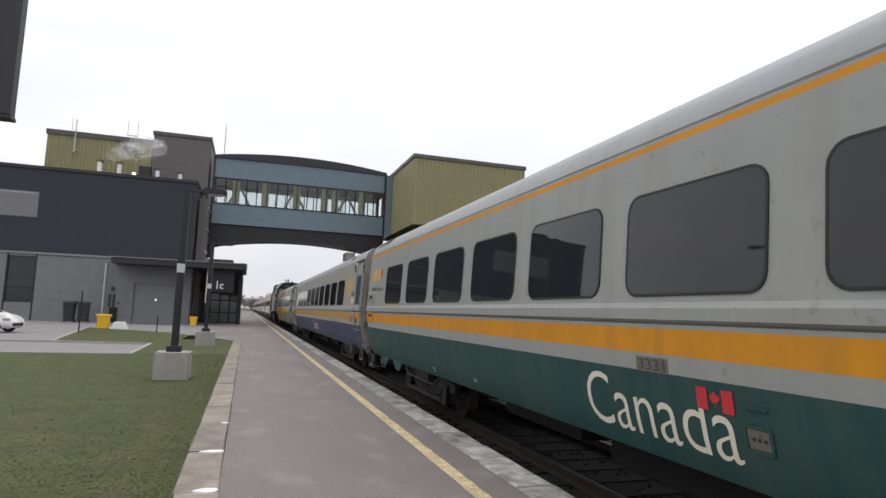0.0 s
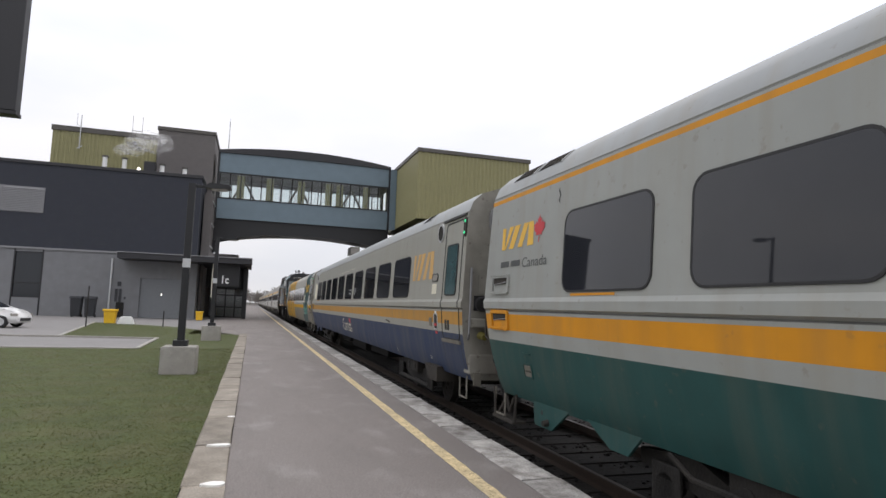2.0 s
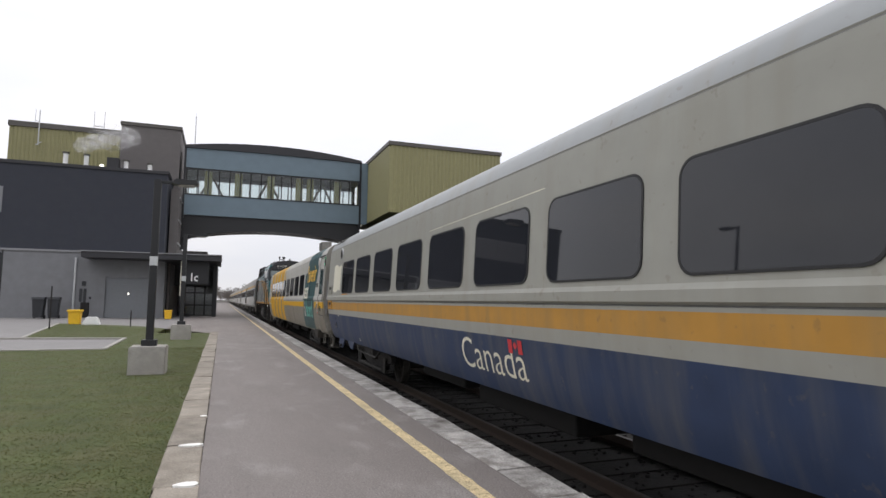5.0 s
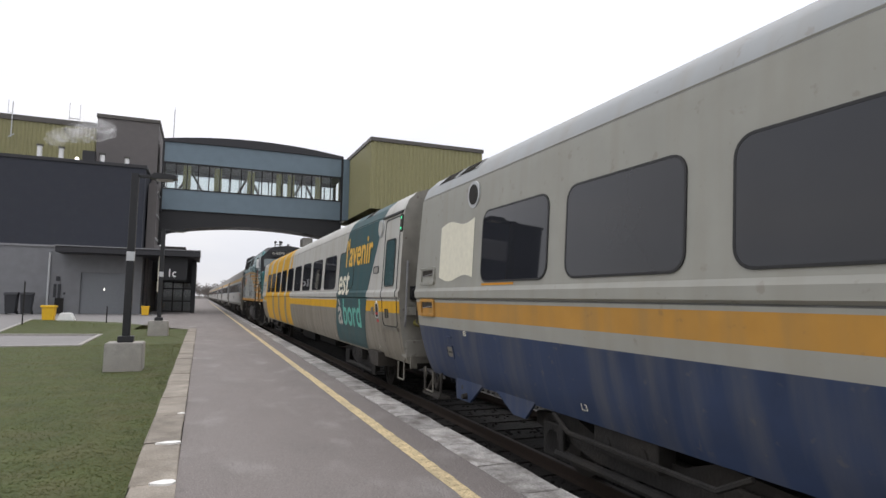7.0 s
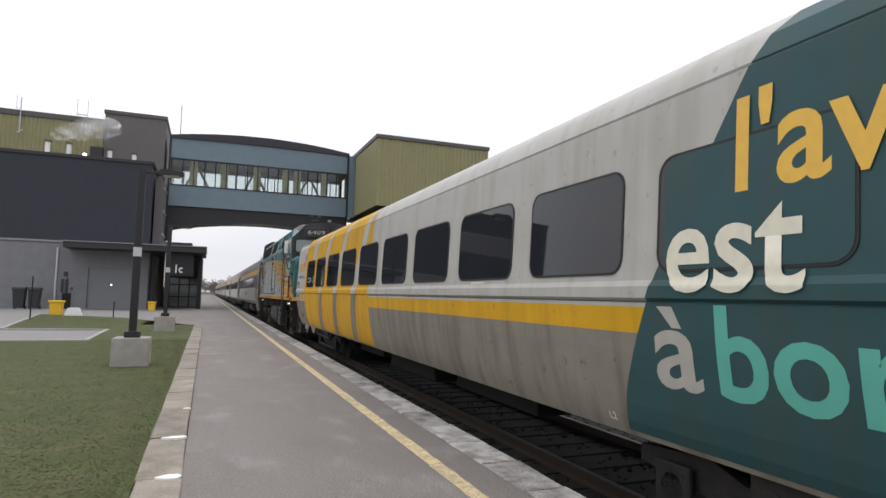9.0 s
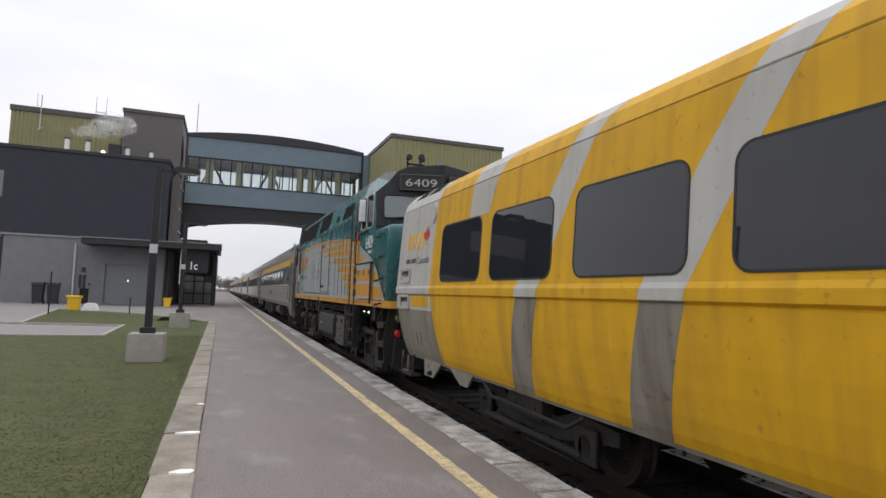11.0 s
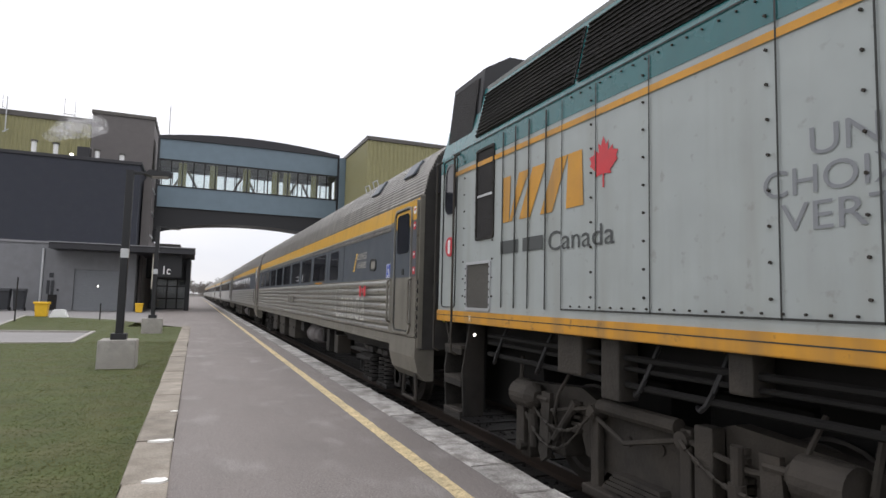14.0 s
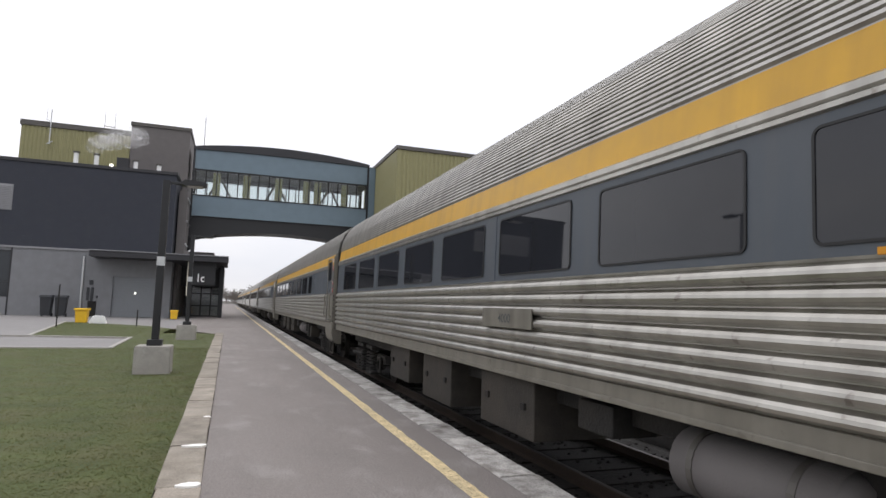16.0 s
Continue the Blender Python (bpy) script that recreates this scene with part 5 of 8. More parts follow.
LRC = [(0.23, 0.52), (0.165, 0.66), (0.115, 0.82), (0.065, 1.05), (0.03, 1.275), (0.015, 1.43), (0.002, 1.65), (0.0, 1.685), (0.012, 1.70), (-0.028, 1.725), (-0.03, 1.82), (-0.004, 1.87), (0.0, 1.93),
       (0.045, 2.84), (0.068, 3.25), (0.073, 3.31), (0.075, 3.335), (0.09, 3.35), (0.085, 3.365), (0.15, 3.53), (0.31, 3.685), (0.70, 3.82), (1.575, 3.88)]
# one entry a band between the profile's points: s skirt colour, g body grey, o belt stripe, t thin top stripe, d roof
# seam and painted belt crease shade, r roof
LRC_BANDS = ["s", "s", "s", "s", "g", "o", "g", "d", "g", "g", "g", "g", "g", "g", "t", "g", "d", "g", "r", "r", "r", "r"]


def maple(bm, prof, cu, cz, s, off, mi=0):
    half = [(0.0, 1.0), (0.16, 0.68), (0.34, 0.8), (0.3, 0.45), (0.62, 0.62), (0.6, 0.45), (0.95, 0.38), (0.82, 0.2), (0.9, 0.08), (0.45, -0.2), (0.5, -0.34), (0.05, -0.28), (0.05, -0.75)]
    pts = half + [(-x, z) for x, z in reversed(half[1:])]
    on_side(bm, [[(cu + x * s * 0.8, cz + z * s) for x, z in pts]], prof, off, mi)


def slashes(bm, prof, u_hi, u_lo, z0, z1, off, mi=0):
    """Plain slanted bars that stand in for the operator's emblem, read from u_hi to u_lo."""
    w = u_hi - u_lo
    def x(f):
        return u_hi - f * w
    def bar(t0, t1, b0, b1):
        return [(x(t0), z1), (x(t1), z1), (x(b1), z0), (x(b0), z0)]
    polys = [bar(0.0, 0.115, 0.0, 0.095), bar(0.235, 0.38, 0.10, 0.135), bar(0.42, 0.59, 0.24, 0.39), bar(0.70, 0.838, 0.52, 0.665), bar(0.842, 0.985, 0.82, 1.0)]
    on_side(bm, polys, prof, off, mi)


def name_line(car, prof, u_hi, u_lo, z0, z1, off):
    """Two plain bars for the operator's name, then the country's name."""
    w = u_hi - u_lo
    for f0, f1 in ((0.0, 0.2), (0.25, 0.45)):
        bm = on_side(B(), [[(u_hi - f0 * w, z0 + 0.03), (u_hi - f1 * w, z0 + 0.03), (u_hi - f1 * w, z1 - 0.02), (u_hi - f0 * w, z1 - 0.02)]], prof, off)
        part("name_bar", bm, M_char, car)
    part("country_name", side_text("Canada", prof, u_lo, u_hi - 0.5 * w, z0, z1, off), M_char, car)


def flag(bm, prof, u_hi, u_lo, z0, z1, off):
    w = u_hi - u_lo
    on_side(bm, [[(u_hi, z0), (u_hi - w * 0.3, z0), (u_hi - w * 0.3, z1), (u_hi, z1)], [(u_lo + w * 0.3, z0), (u_lo, z0), (u_lo, z1), (u_lo + w * 0.3, z1)]], prof, off)
    maple(bm, prof, (u_hi + u_lo) / 2, (z0 + z1) / 2, (z1 - z0) * 0.42, off)


def lrc_coach(label, skirt, body, belt, roof, top_stripe, tail_lamp=True):
    car = tagged(new("coach"), label, "train coach", "passenger train coaches")
    prof = LRC
    keys = {"s": 1, "g": 2, "o": 3, "t": 4, "d": 5, "r": 6}
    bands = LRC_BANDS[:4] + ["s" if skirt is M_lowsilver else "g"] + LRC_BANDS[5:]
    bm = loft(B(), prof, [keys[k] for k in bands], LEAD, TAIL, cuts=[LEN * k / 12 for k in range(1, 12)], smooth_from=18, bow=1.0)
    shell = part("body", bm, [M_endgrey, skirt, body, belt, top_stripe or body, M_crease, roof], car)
    # windows
    ww, pitch, first = 1.56, 2.034, 4.2
    wm = shared("lrc_frame", lambda: to_mesh("window", ring_frame(B(), prof, 0, ww, 1.945, 2.835, 0.022, 0.012, 0.14), M_rubber))
    gm = shared("lrc_pane", lambda: to_mesh("pane", plate(B(), prof, 0, ww, 1.945, 2.835, 0.010, 0.14), M_winglass))
    for k in range(10):
        w = part("window", wm, None, car, at=(0, first + k * pitch + ((-0.1 if tail_lamp else 0.06) if k == 9 else 0), 0))
        part("pane", gm, None, w)
    # entrance door near the leading end
    d0, d1 = 0.74, 1.67
    d = part("door", shared("lrc_door", lambda: to_mesh("door", ring_frame(B(), prof, d0, d1, 1.18, 3.24, 0.02, 0.01, 0.1), M_seam)), None, car)
    part("door_window_frame", shared("lrc_dwf", lambda: to_mesh("door_window_frame", ring_frame(B(), prof, 0.94, 1.52, 1.95, 2.83, 0.02, 0.016, 0.06), M_rubber)), None, d)
    part("door_pane", shared("lrc_dwp", lambda: to_mesh("door_pane", plate(B(), prof, 0.94, 1.52, 1.95, 2.83, 0.008, 0.06), M_doorglass)), None, d)
    part("kick_rail", shared("lrc_kick", lambda: to_mesh("kick_rail", plate(B(), prof, 0.72, 1.7, 1.10, 1.16, 0.03, 0.01), M_vestibule)), None, d)
    part("grab_recess", shared("lrc_grab", lambda: to_mesh("grab_recess", plate(plate(B(), prof, 1.42, 1.5, 1.32, 1.5, 0.012, 0.02), prof, 1.28, 1.36, 1.32, 1.5, 0.012, 0.02), M_seam)), None, d)
    for su in (0.70, 1.69):
        part("skirt_seam", shared(("lrc_skirtseam", su), lambda: to_mesh("skirt_seam", on_side(B(), [[(su, 0.57), (su + 0.015, 0.57), (su + 0.015, 1.17), (su, 1.17)]], prof, 0.004), M_seam)), None, d)
    part("gutter", shared("lrc_gutter", lambda: to_mesh("gutter", plate(B(), prof, 0.62, 1.85, 3.30, 3.34, 0.035, 0.01), M_seam)), None, car)
    # round lamps near both ends
    def port():
        bm = B()
        for rad, tk, mi in ((0.185, 0.018, 0), (0.14, 0.024, 1)):
            x = -HALF + inset_of(prof, 3.12)
            rod(bm, (x + 0.05, 0, 3.13 + UP), (x - tk, 0, 3.13 + UP), rad, 24, mi=mi)
        return to_mesh("round_lamp", bm, [M_galv, M_under])
    r0 = part("round_lamp", shared("lrc_port", port), None, car, at=(0, 2.02, 0))
    if tail_lamp:
        rl = part("round_lamp", shared("lrc_port", port), None, car, at=(0, 24.52 if skirt is M_lowsilver else 24.32, 0))
    else:
        part("rust_crack", on_side(B(), [[(24.3, 2.98), (24.34, 3.02), (24.31, 3.08), (24.35, 3.14), (24.33, 3.18), (24.32, 3.14), (24.285, 3.08), (24.31, 3.03)]], prof, 0.004), M_seam, car, "dark crack in the paint")
    if skirt is M_lowsilver:
        xx = -HALF + inset_of(prof, 3.13)
        part("cover", rod(B(), (xx, 0, 3.13 + UP), (xx - 0.03, 0, 3.13 + UP), 0.15, 24), M_silver, rl, "pale blanking disc")
        part("cover", rod(B(), (xx, 0, 3.13 + UP), (xx - 0.03, 0, 3.13 + UP), 0.15, 24), M_silver, r0, "pale blanking disc")
    # small fittings by the door
    def slot():
        return to_mesh("slot_light", plate(B(), prof, 2.02, 2.36, 2.225, 2.345, 0.01, 0.05), M_lens)
    s = part("slot_light", shared("lrc_slot", slot), None, car)
    part("slot_rim", shared("lrc_slotrim", lambda: to_mesh("slot_rim", ring_frame(B(), prof, 2.02, 2.36, 2.225, 2.345, 0.018, 0.018, 0.05), M_seam)), None, s)
    h = part("door_control", shared("lrc_ctrl", lambda: to_mesh("door_control", ring_frame(B(), prof, 1.98, 2.17, 1.32, 1.58, 0.025, 0.012, 0.03), M_galv)), None, car)
    part("recess", shared("lrc_ctrl2", lambda: to_mesh("recess", plate(B(), prof, 1.98, 2.17, 1.32, 1.58, 0.004, 0.03), M_seam)), None, h)
    part("red_handle", shared("lrc_ctrl3", lambda: to_mesh("red_handle", plate(B(), prof, 2.02, 2.14, 1.37, 1.41, 0.02, 0.01), M_red)), None, h)
    part("red_tag", shared("lrc_ctrl4", lambda: to_mesh("red_tag", plate(B(), prof, 2.0, 2.12, 1.22, 1.27, 0.006, 0.005), M_red)), None, h)
    part("white_tag", shared("lrc_ctrl5", lambda: to_mesh("white_tag", plate(B(), prof, 2.03, 2.13, 1.605, 1.65, 0.006, 0.005), M_white)), None, h)
    part("socket_box", shared("lrc_sock", lambda: to_mesh("socket_box", ring_frame(plate(B(), prof, 2.36, 2.49, 1.37, 1.5, 0.008, 0.01), prof, 2.36, 2.49, 1.37, 1.5, 0.018, 0.012, 0.01), M_vestibule)), None, car)
    # deep riveted vents at the trailing end
    for z0, z1, m in ((1.975, 2.155, body), (1.475, 1.655, belt if skirt is not M_lowsilver else body)):
        v = part("side_vent", ring_frame(B(), prof, 25.66, 26.16, z0, z1, 0.05, 0.03, 0.004), m, car)
        part("vent_recess", plate(B(), prof, 25.66, 26.16, z0, z1, 0.003, 0.006), m, v)
        # Dark plate stands in for the shade in the recess's upper part
        part("vent_throat", plate(B(), prof, 25.67, 26.15, z0 + 0.09, z1 - 0.003, 0.01, 0.004), M_under_lt, v)
        xv = -HALF + inset_of(prof, z0) - 0.018
        part("vent_bar", rods(B(), [(xv, 26.12, z0 + 0.085 + UP), (xv, 25.69, z0 + 0.115 + UP)], 0.007), M_louver, v)
        bm = B()
        for k in range(7):
            for zz in (z0 - 0.03, z1 + 0.03):
                rod(bm, (xv, 25.63 + k * 0.093, zz + UP), (xv - 0.022, 25.63 + k * 0.093, zz + UP), 0.011, 6)
        part("vent_rivets", bm, m, v)["kind"] = "stuff"
    # roof vents
    def rvent():
        bm = B()
        box(bm, -0.105, 0.11, -0.36, 0.36, -0.03, 0.004, bev=0.006, mi=1)
        for y in (-0.38, 0.38):
            box(bm, -0.115, 0.12, y - 0.025, y + 0.025, -0.03, 0.012, bev=0.008, mi=0)
        for k in range(7):
            box(bm, -0.095 + k * 0.031, -0.084 + k * 0.031, -0.35, 0.35, 0.002, 0.012, mi=2)
        bmesh.ops.transform(bm, matrix=pose(-HALF + 0.225, 0, 3.605 + UP, 0, -43, 0), verts=bm.verts)
        return to_mesh("roof_vent", bm, [M_roofgrey, M_lineblack, M_under_lt])
    for u in (3.35, 24.75, 25.5):
        part("roof_vent", shared("lrc_rvent", rvent), None, car, at=(0, u, 0)).scale = (1, 0.8, 1)
    # gangways and end gear
    for u0, u1 in ((LEAD - 0.46, LEAD - 0.002), (TAIL + 0.002 - 0.1, TAIL + 0.42)):
        bm = B()
        prism(bm, rr(-0.64, 0.64, 1.0 + UP, 3.62 + UP, 0.12), "y", u0, u1)
        for k in range(3):
            prism(bm, rr(-0.69, 0.69, 0.97 + UP, 3.66 + UP, 0.14), "y", u0 + 0.06 + k * 0.14, u0 + 0.12 + k * 0.14)
        part("gangway", bm, M_endgrey, car, "dusty grey gangway bellows")
    w = LEAD
    lamp = part("marker_lamp", prism(B(), rr(-1.13, -0.83, 2.99 + UP, 3.47 + UP, 0.15, 8), "y", w - 0.09, w), M_louver, car, "oval double marker lamp")
    part("rim", prism(B(), rr(-1.09, -0.87, 3.03 + UP, 3.43 + UP, 0.11, 8), "y", w - 0.12, w - 0.09), M_lineblack, lamp)
    part("lens", rod(B(), (-0.98, w - 0.15, 3.33 + UP), (-0.98, w - 0.12, 3.33 + UP), 0.07, 16), M_redlens, lamp)
    part("lens", rod(B(), (-0.98, w - 0.15, 3.13 + UP), (-0.98, w - 0.12, 3.13 + UP), 0.07, 16), M_winglass, lamp)
    part("lamp_box", box(B(), -1.04, -0.80, w - 0.12, w, 3.52 + UP, 3.62 + UP, bev=0.02), M_louver, car)
    part("end_handrail", rods(B(), [(-1.42, w, 2.36 + UP), (-1.46, w - 0.1, 2.38 + UP), (-1.48, w - 0.1, 1.3 + UP), (-1.46, w, 1.2 + UP)], 0.02), M_louver, car)
    part("end_panel", box(B(), -1.3, -0.74, w - 0.012, w - 0.002, 1.95 + UP, 2.28 + UP), M_endgrey, car)
    so = part("round_socket", rod(B(), (-1.25, w, 1.8 + UP), (-1.25, w - 0.12, 1.78 + UP), 0.12, 14), M_lineblack, car)
    part("socket_plate", box(B(), -1.38, -1.1, w - 0.03, w - 0.001, 1.68 + UP, 1.93 + UP, bev=0.01), M_rubber, so)
    pg = part("grey_plug", rod(B(), (-0.81, w, 1.82 + UP), (-0.81, w - 0.14, 1.8 + UP), 0.1, 14), M_louver, car, "pale grey round plug")
    part("plug_plate", box(B(), -0.94, -0.68, w - 0.03, w - 0.001, 1.7 + UP, 1.93 + UP, bev=0.01), M_louver, pg)
    part("end_shelf", box(B(), -1.44, -0.66, w - 0.1, w - 0.001, 1.4 + UP, 1.55 + UP, bev=0.02), M_endgrey, car)
    part("yellow_plug", rod(B(), (-1.23, w + 0.03, 1.27 + UP), (-1.2, w - 0.1, 1.24 + UP), 0.07, 12, 0.055), M_plugyellow, car, "grimy yellow jumper plug")
    part("blue_plug", rod(B(), (-0.81, w + 0.03, 1.26 + UP), (-0.8, w - 0.1, 1.23 + UP), 0.07, 12, 0.055), M_plugblue, car, "dark blue jumper plug")
    for x in (-0.98, -0.72):
        hs = part("hose", rods(B(), [(x, w + 0.05, 0.9 + UP), (x + 0.03, w - 0.14, 0.72 + UP), (x + 0.06, w - 0.2, 0.45 + UP), (x + 0.12, w - 0.24, 0.2 + UP)], 0.024), M_rubber, car)
        part("hose_cap", rod(B(), (x + 0.02, w - 0.1, 0.8 + UP), (x + 0.03, w - 0.16, 0.66 + UP), 0.045, 10), M_capred, hs, "dull red hose cap")
    part("end_tag", box(B(), -1.34, -1.22, w - 0.03, w - 0.02 + 0.04, 0.44 + UP, 0.66 + UP), M_vestibule, car)
    part("lower_end_beam", box(B(), -1.42, 1.42, w + 0.02, w + 0.3, 0.62 + UP, 0.95 + UP, bev=0.03), M_endgrey, car)
    for u, s in ((LEAD, -1), (TAIL - 0.2, 1)):
        bm = B()
        rods(bm, [(-1.45, u - s * 0.02, 0.6 + UP), (-1.45, u - s * 0.02, 0.24 + UP), (-1.45, u - s * 0.36, 0.24 + UP), (-1.45, u - s * 0.36, 0.55 + UP)], 0.015)
        part("end_step", bm, M_vestibule, car)
        bm = box(B(), -0.25, 0.25, u - s * 0.4, u + s * 0.5, 0.3 + UP, 0.65 + UP)
        part("coupler", bm, M_under, car)
    bm = rods(B(), [(-1.52, TAIL - 0.04, 1.76 + UP), (-1.53, TAIL + 0.05, 1.74 + UP), (-1.53, TAIL + 0.03, 1.3 + UP), (-1.5, TAIL - 0.16, 1.22 + UP)], 0.014)
    part("end_grab_iron", bm, M_under_lt, car)
    lp = part("door_signal", plate(B(), prof, 0.57, 0.70, 2.93, 3.27, 0.025, 0.06), M_under_lt, car, "door signal with two green lamps")
    for z in (3.2, 3.0):
        xx = -HALF + inset_of(prof, z)
        part("signal_lens", rod(B(), (xx - 0.02, 0.635, z + UP), (xx - 0.035, 0.635, z + UP), 0.026, 12), M_green_on, lp)
    for u in (4.75, LEN - 4.75):
        bogie(car, u, "lrc")
    # underfloor equipment and step wells
    bm = B()
    box(bm, -1.25, 1.25, 1.9, LEN - 1.9, 0.5 + UP, 0.75 + UP)
    part("underframe", bm, M_under, car)
    for u0, u1, z0 in ((8.6, 11.2, 0.22), (12.2, 15.0, 0.15), (15.6, 17.8, 0.25)):
        part("equipment_case", box(B(), -1.0, 1.0, u0, u1, z0 + UP, 0.56 + UP, bev=0.03), M_well, car)
    for u in (2.1,):
        bm = B()
        prism(bm, [(u, 0.6 + UP), (u + 0.85, 0.6 + UP), (u + 0.55, 0.32 + UP), (u, 0.32 + UP)], "x", -1.5, -1.1)
        part("step_well", bm, M_under_lt, car)
    # body-coloured skirt flaps and the hanging step frame at the trailing end
    for pts in ([(25.25, 0.575), (25.2, 0.26), (24.75, 0.26), (24.3, 0.575)], [(24.0, 0.575), (23.5, 0.33), (23.2, 0.33), (22.95, 0.575)]):
        bm = B()
        prism(bm, [(u, z + UP) for u, z in pts], "x", -1.36, -1.325)
        fl = part("skirt_flap", bm, skirt, car)
        if pts[0][0] > 25:
            part("flap_hole", rod(B(), (-1.355, 25.0, 0.44 + UP), (-1.363, 25.0, 0.44 + UP), 0.03, 12), M_seam, fl)
            part("flap_knob", rod(B(), (-1.35, 24.85, 0.34 + UP), (-1.43, 24.85, 0.33 + UP), 0.045, 12, 0.035), M_under_lt, fl)
    bm = rods(B(), [(-1.46, 26.3, 0.6 + UP), (-1.46, 26.25, 0.2 + UP), (-1.46, 25.6, 0.2 + UP), (-1.46, 25.55, 0.58 + UP)], 0.02)
    rods(bm, [(-1.44, 26.2, 0.22 + UP), (-1.42, 25.95, 0.5 + UP), (-1.42, 25.85, 0.3 + UP), (-1.42, 25.7, 0.52 + UP)], 0.022)
    box(bm, -1.5, -1.3, 25.58, 26.27, 0.185 + UP, 0.215 + UP)
    part("step_frame", bm, M_under_lt, car)
    bm = rods(B(), [(-1.35, 22.6, 0.5 + UP), (-1.37, 22.3, 0.36 + UP), (-1.37, 20.4, 0.34 + UP), (-1.35, 20.1, 0.5 + UP)], 0.025)
    part("brake_pipe", bm, M_under, car)
    bm = B()
    on_side(bm, [[(16.0, 2.94), (12.0, 3.0), (12.0, 3.012), (16.0, 2.95)]] if skirt is M_blue else [[(9.0, 1.88), (9.4, 1.88), (9.4, 1.9), (9.0, 1.9)]], prof, 0.003)
    part("scratch", bm, M_cream, car)
    return car


def dress_coach_a(car):
    p = LRC
    part("country_name", side_text("Canada", p, 12.68, 14.68, 0.69, 1.2, 0.005, -0.006), M_cream, car, "cream word Canada")
    bm = B()
    flag(bm, p, 13.05, 12.68, 1.05, 1.22, 0.008)
    part("small_flag", bm, M_red, car, "small red and white flag")
    n = part("number_plate_panel", plate(B(), p, 13.36, 13.78, 1.27, 1.40, 0.006, 0.01), M_vestibule, car)
    part("car_number", side_text("3331", p, 13.39, 13.75, 1.285, 1.385, 0.010, 0.01), M_char, n)
    bm = B()
    slashes(bm, p, 25.95, 24.95, 2.55, 2.86, 0.005)
    part("emblem", bm, M_amber, car, "amber slanted emblem bars")
    bm = B()
    maple(bm, p, 24.80, 2.72, 0.2, 0.006)
    part("leaf", bm, M_red, car, "red leaf shape")
    name_line(car, p, 25.95, 24.55, 2.27, 2.4, 0.005)
    power_socket(car, p, 12.4, 0.84, M_green)
    power_socket(car, p, 25.05, 0.86, M_green)
    fit_marks(car, ((18.0, 0.66, "11"), (20.2, 0.62, "=")), M_cream)
    bm = B()
    on_side(bm, [[(23.1, 1.885), (23.95, 1.885), (23.95, 1.912), (23.1, 1.912)]], p, 0.004)
    part("sill_stripe", bm, M_orange, car)


def power_socket(car, prof, u, z, m):
    """A hinged outlet with a pale plate and three dark pins."""
    q = part("power_socket", ring_frame(B(), prof, u, u + 0.2, z, z + 0.15, 0.025, 0.014, 0.01), m, car)
    part("socket_face", plate(B(), prof, u + 0.005, u + 0.195, z + 0.005, z + 0.145, 0.006, 0.01), M_vestibule, q, "pale outlet plate")
    for k in range(3):
        part("socket_pin", plate(B(), prof, u + 0.03 + k * 0.05, u + 0.055 + k * 0.05, z + 0.06, z + 0.085, 0.012, 0.008), M_seam, q)
    part("hinge_lip", plate(B(), prof, u - 0.02, u + 0.2, z + 0.28, z + 0.3, 0.02, 0.005), m, car)


def fit_marks(car, marks, m):
    for u, z, t in marks:
        part("stencil", side_text(t, LRC, u, u + 0.1, z, z + 0.07, 0.004, 0.01), m, car)


def dress_coach_b(car):
    p = LRC
    bm = B()
    slashes(bm, p, 3.9, 2.38, 2.27, 2.83, 0.005)
    part("emblem", bm, M_fadedamber, car, "amber slanted emblem bars")
    t = letters("3335", 0.01)
    for v in t.verts:
        v.co = (-1.16 + 0.24 * v.co.x, LEAD - 0.006, 2.31 + 0.09 * v.co.y + UP)
    part("end_number", t, M_char, car)
    part("notice", plate(B(), p, 2.08, 2.38, 1.975, 2.17, 0.004, 0.01), M_cream, car, "cream notice sticker")
    part("country_name", side_text("Canada", p, 12.5, 14.5, 0.76, 1.2, 0.005, -0.006), M_cream, car, "cream word Canada")
    bm = B()
    flag(bm, p, 12.9, 12.53, 1.08, 1.25, 0.008)
    part("small_flag", bm, M_red, car, "small red and white flag")
    power_socket(car, p, 25.05, 0.86, M_blue)
    part("side_bracket", rods(B(), [(-HALF, 6.3, 1.36 + UP), (-HALF - 0.04, 6.28, 1.36 + UP), (-HALF - 0.04, 6.02, 1.35 + UP), (-HALF, 6.0, 1.31 + UP)], 0.014), M_rail, car, "rusty bracket")
    bm = B()
    wav = lambda f: 0.04 * math.sin(f * 7)
    pts = [(24.25 + 1.2 * f / 10, 2.0 + wav(f / 10)) for f in range(11)] + [(24.25 + 1.2 * f / 10, 2.8 + wav(f / 10 + 0.4)) for f in range(10, -1, -1)]
    on_side(bm, [pts], p, 0.005)
    part("cream_patch", bm, M_cream, car, "cream wavy flag patch")
    fit_marks(car, ((2.62, 0.7, "L1"), (5.6, 0.62, "LI"), (21.9, 0.64, "L3"), (24.5, 1.2, "8")), M_cream)
    bm = B()
    on_side(bm, [[(23.1, 1.885), (23.95, 1.885), (23.95, 1.912), (23.1, 1.912)]], p, 0.004)
    part("sill_stripe", bm, M_orange, car)


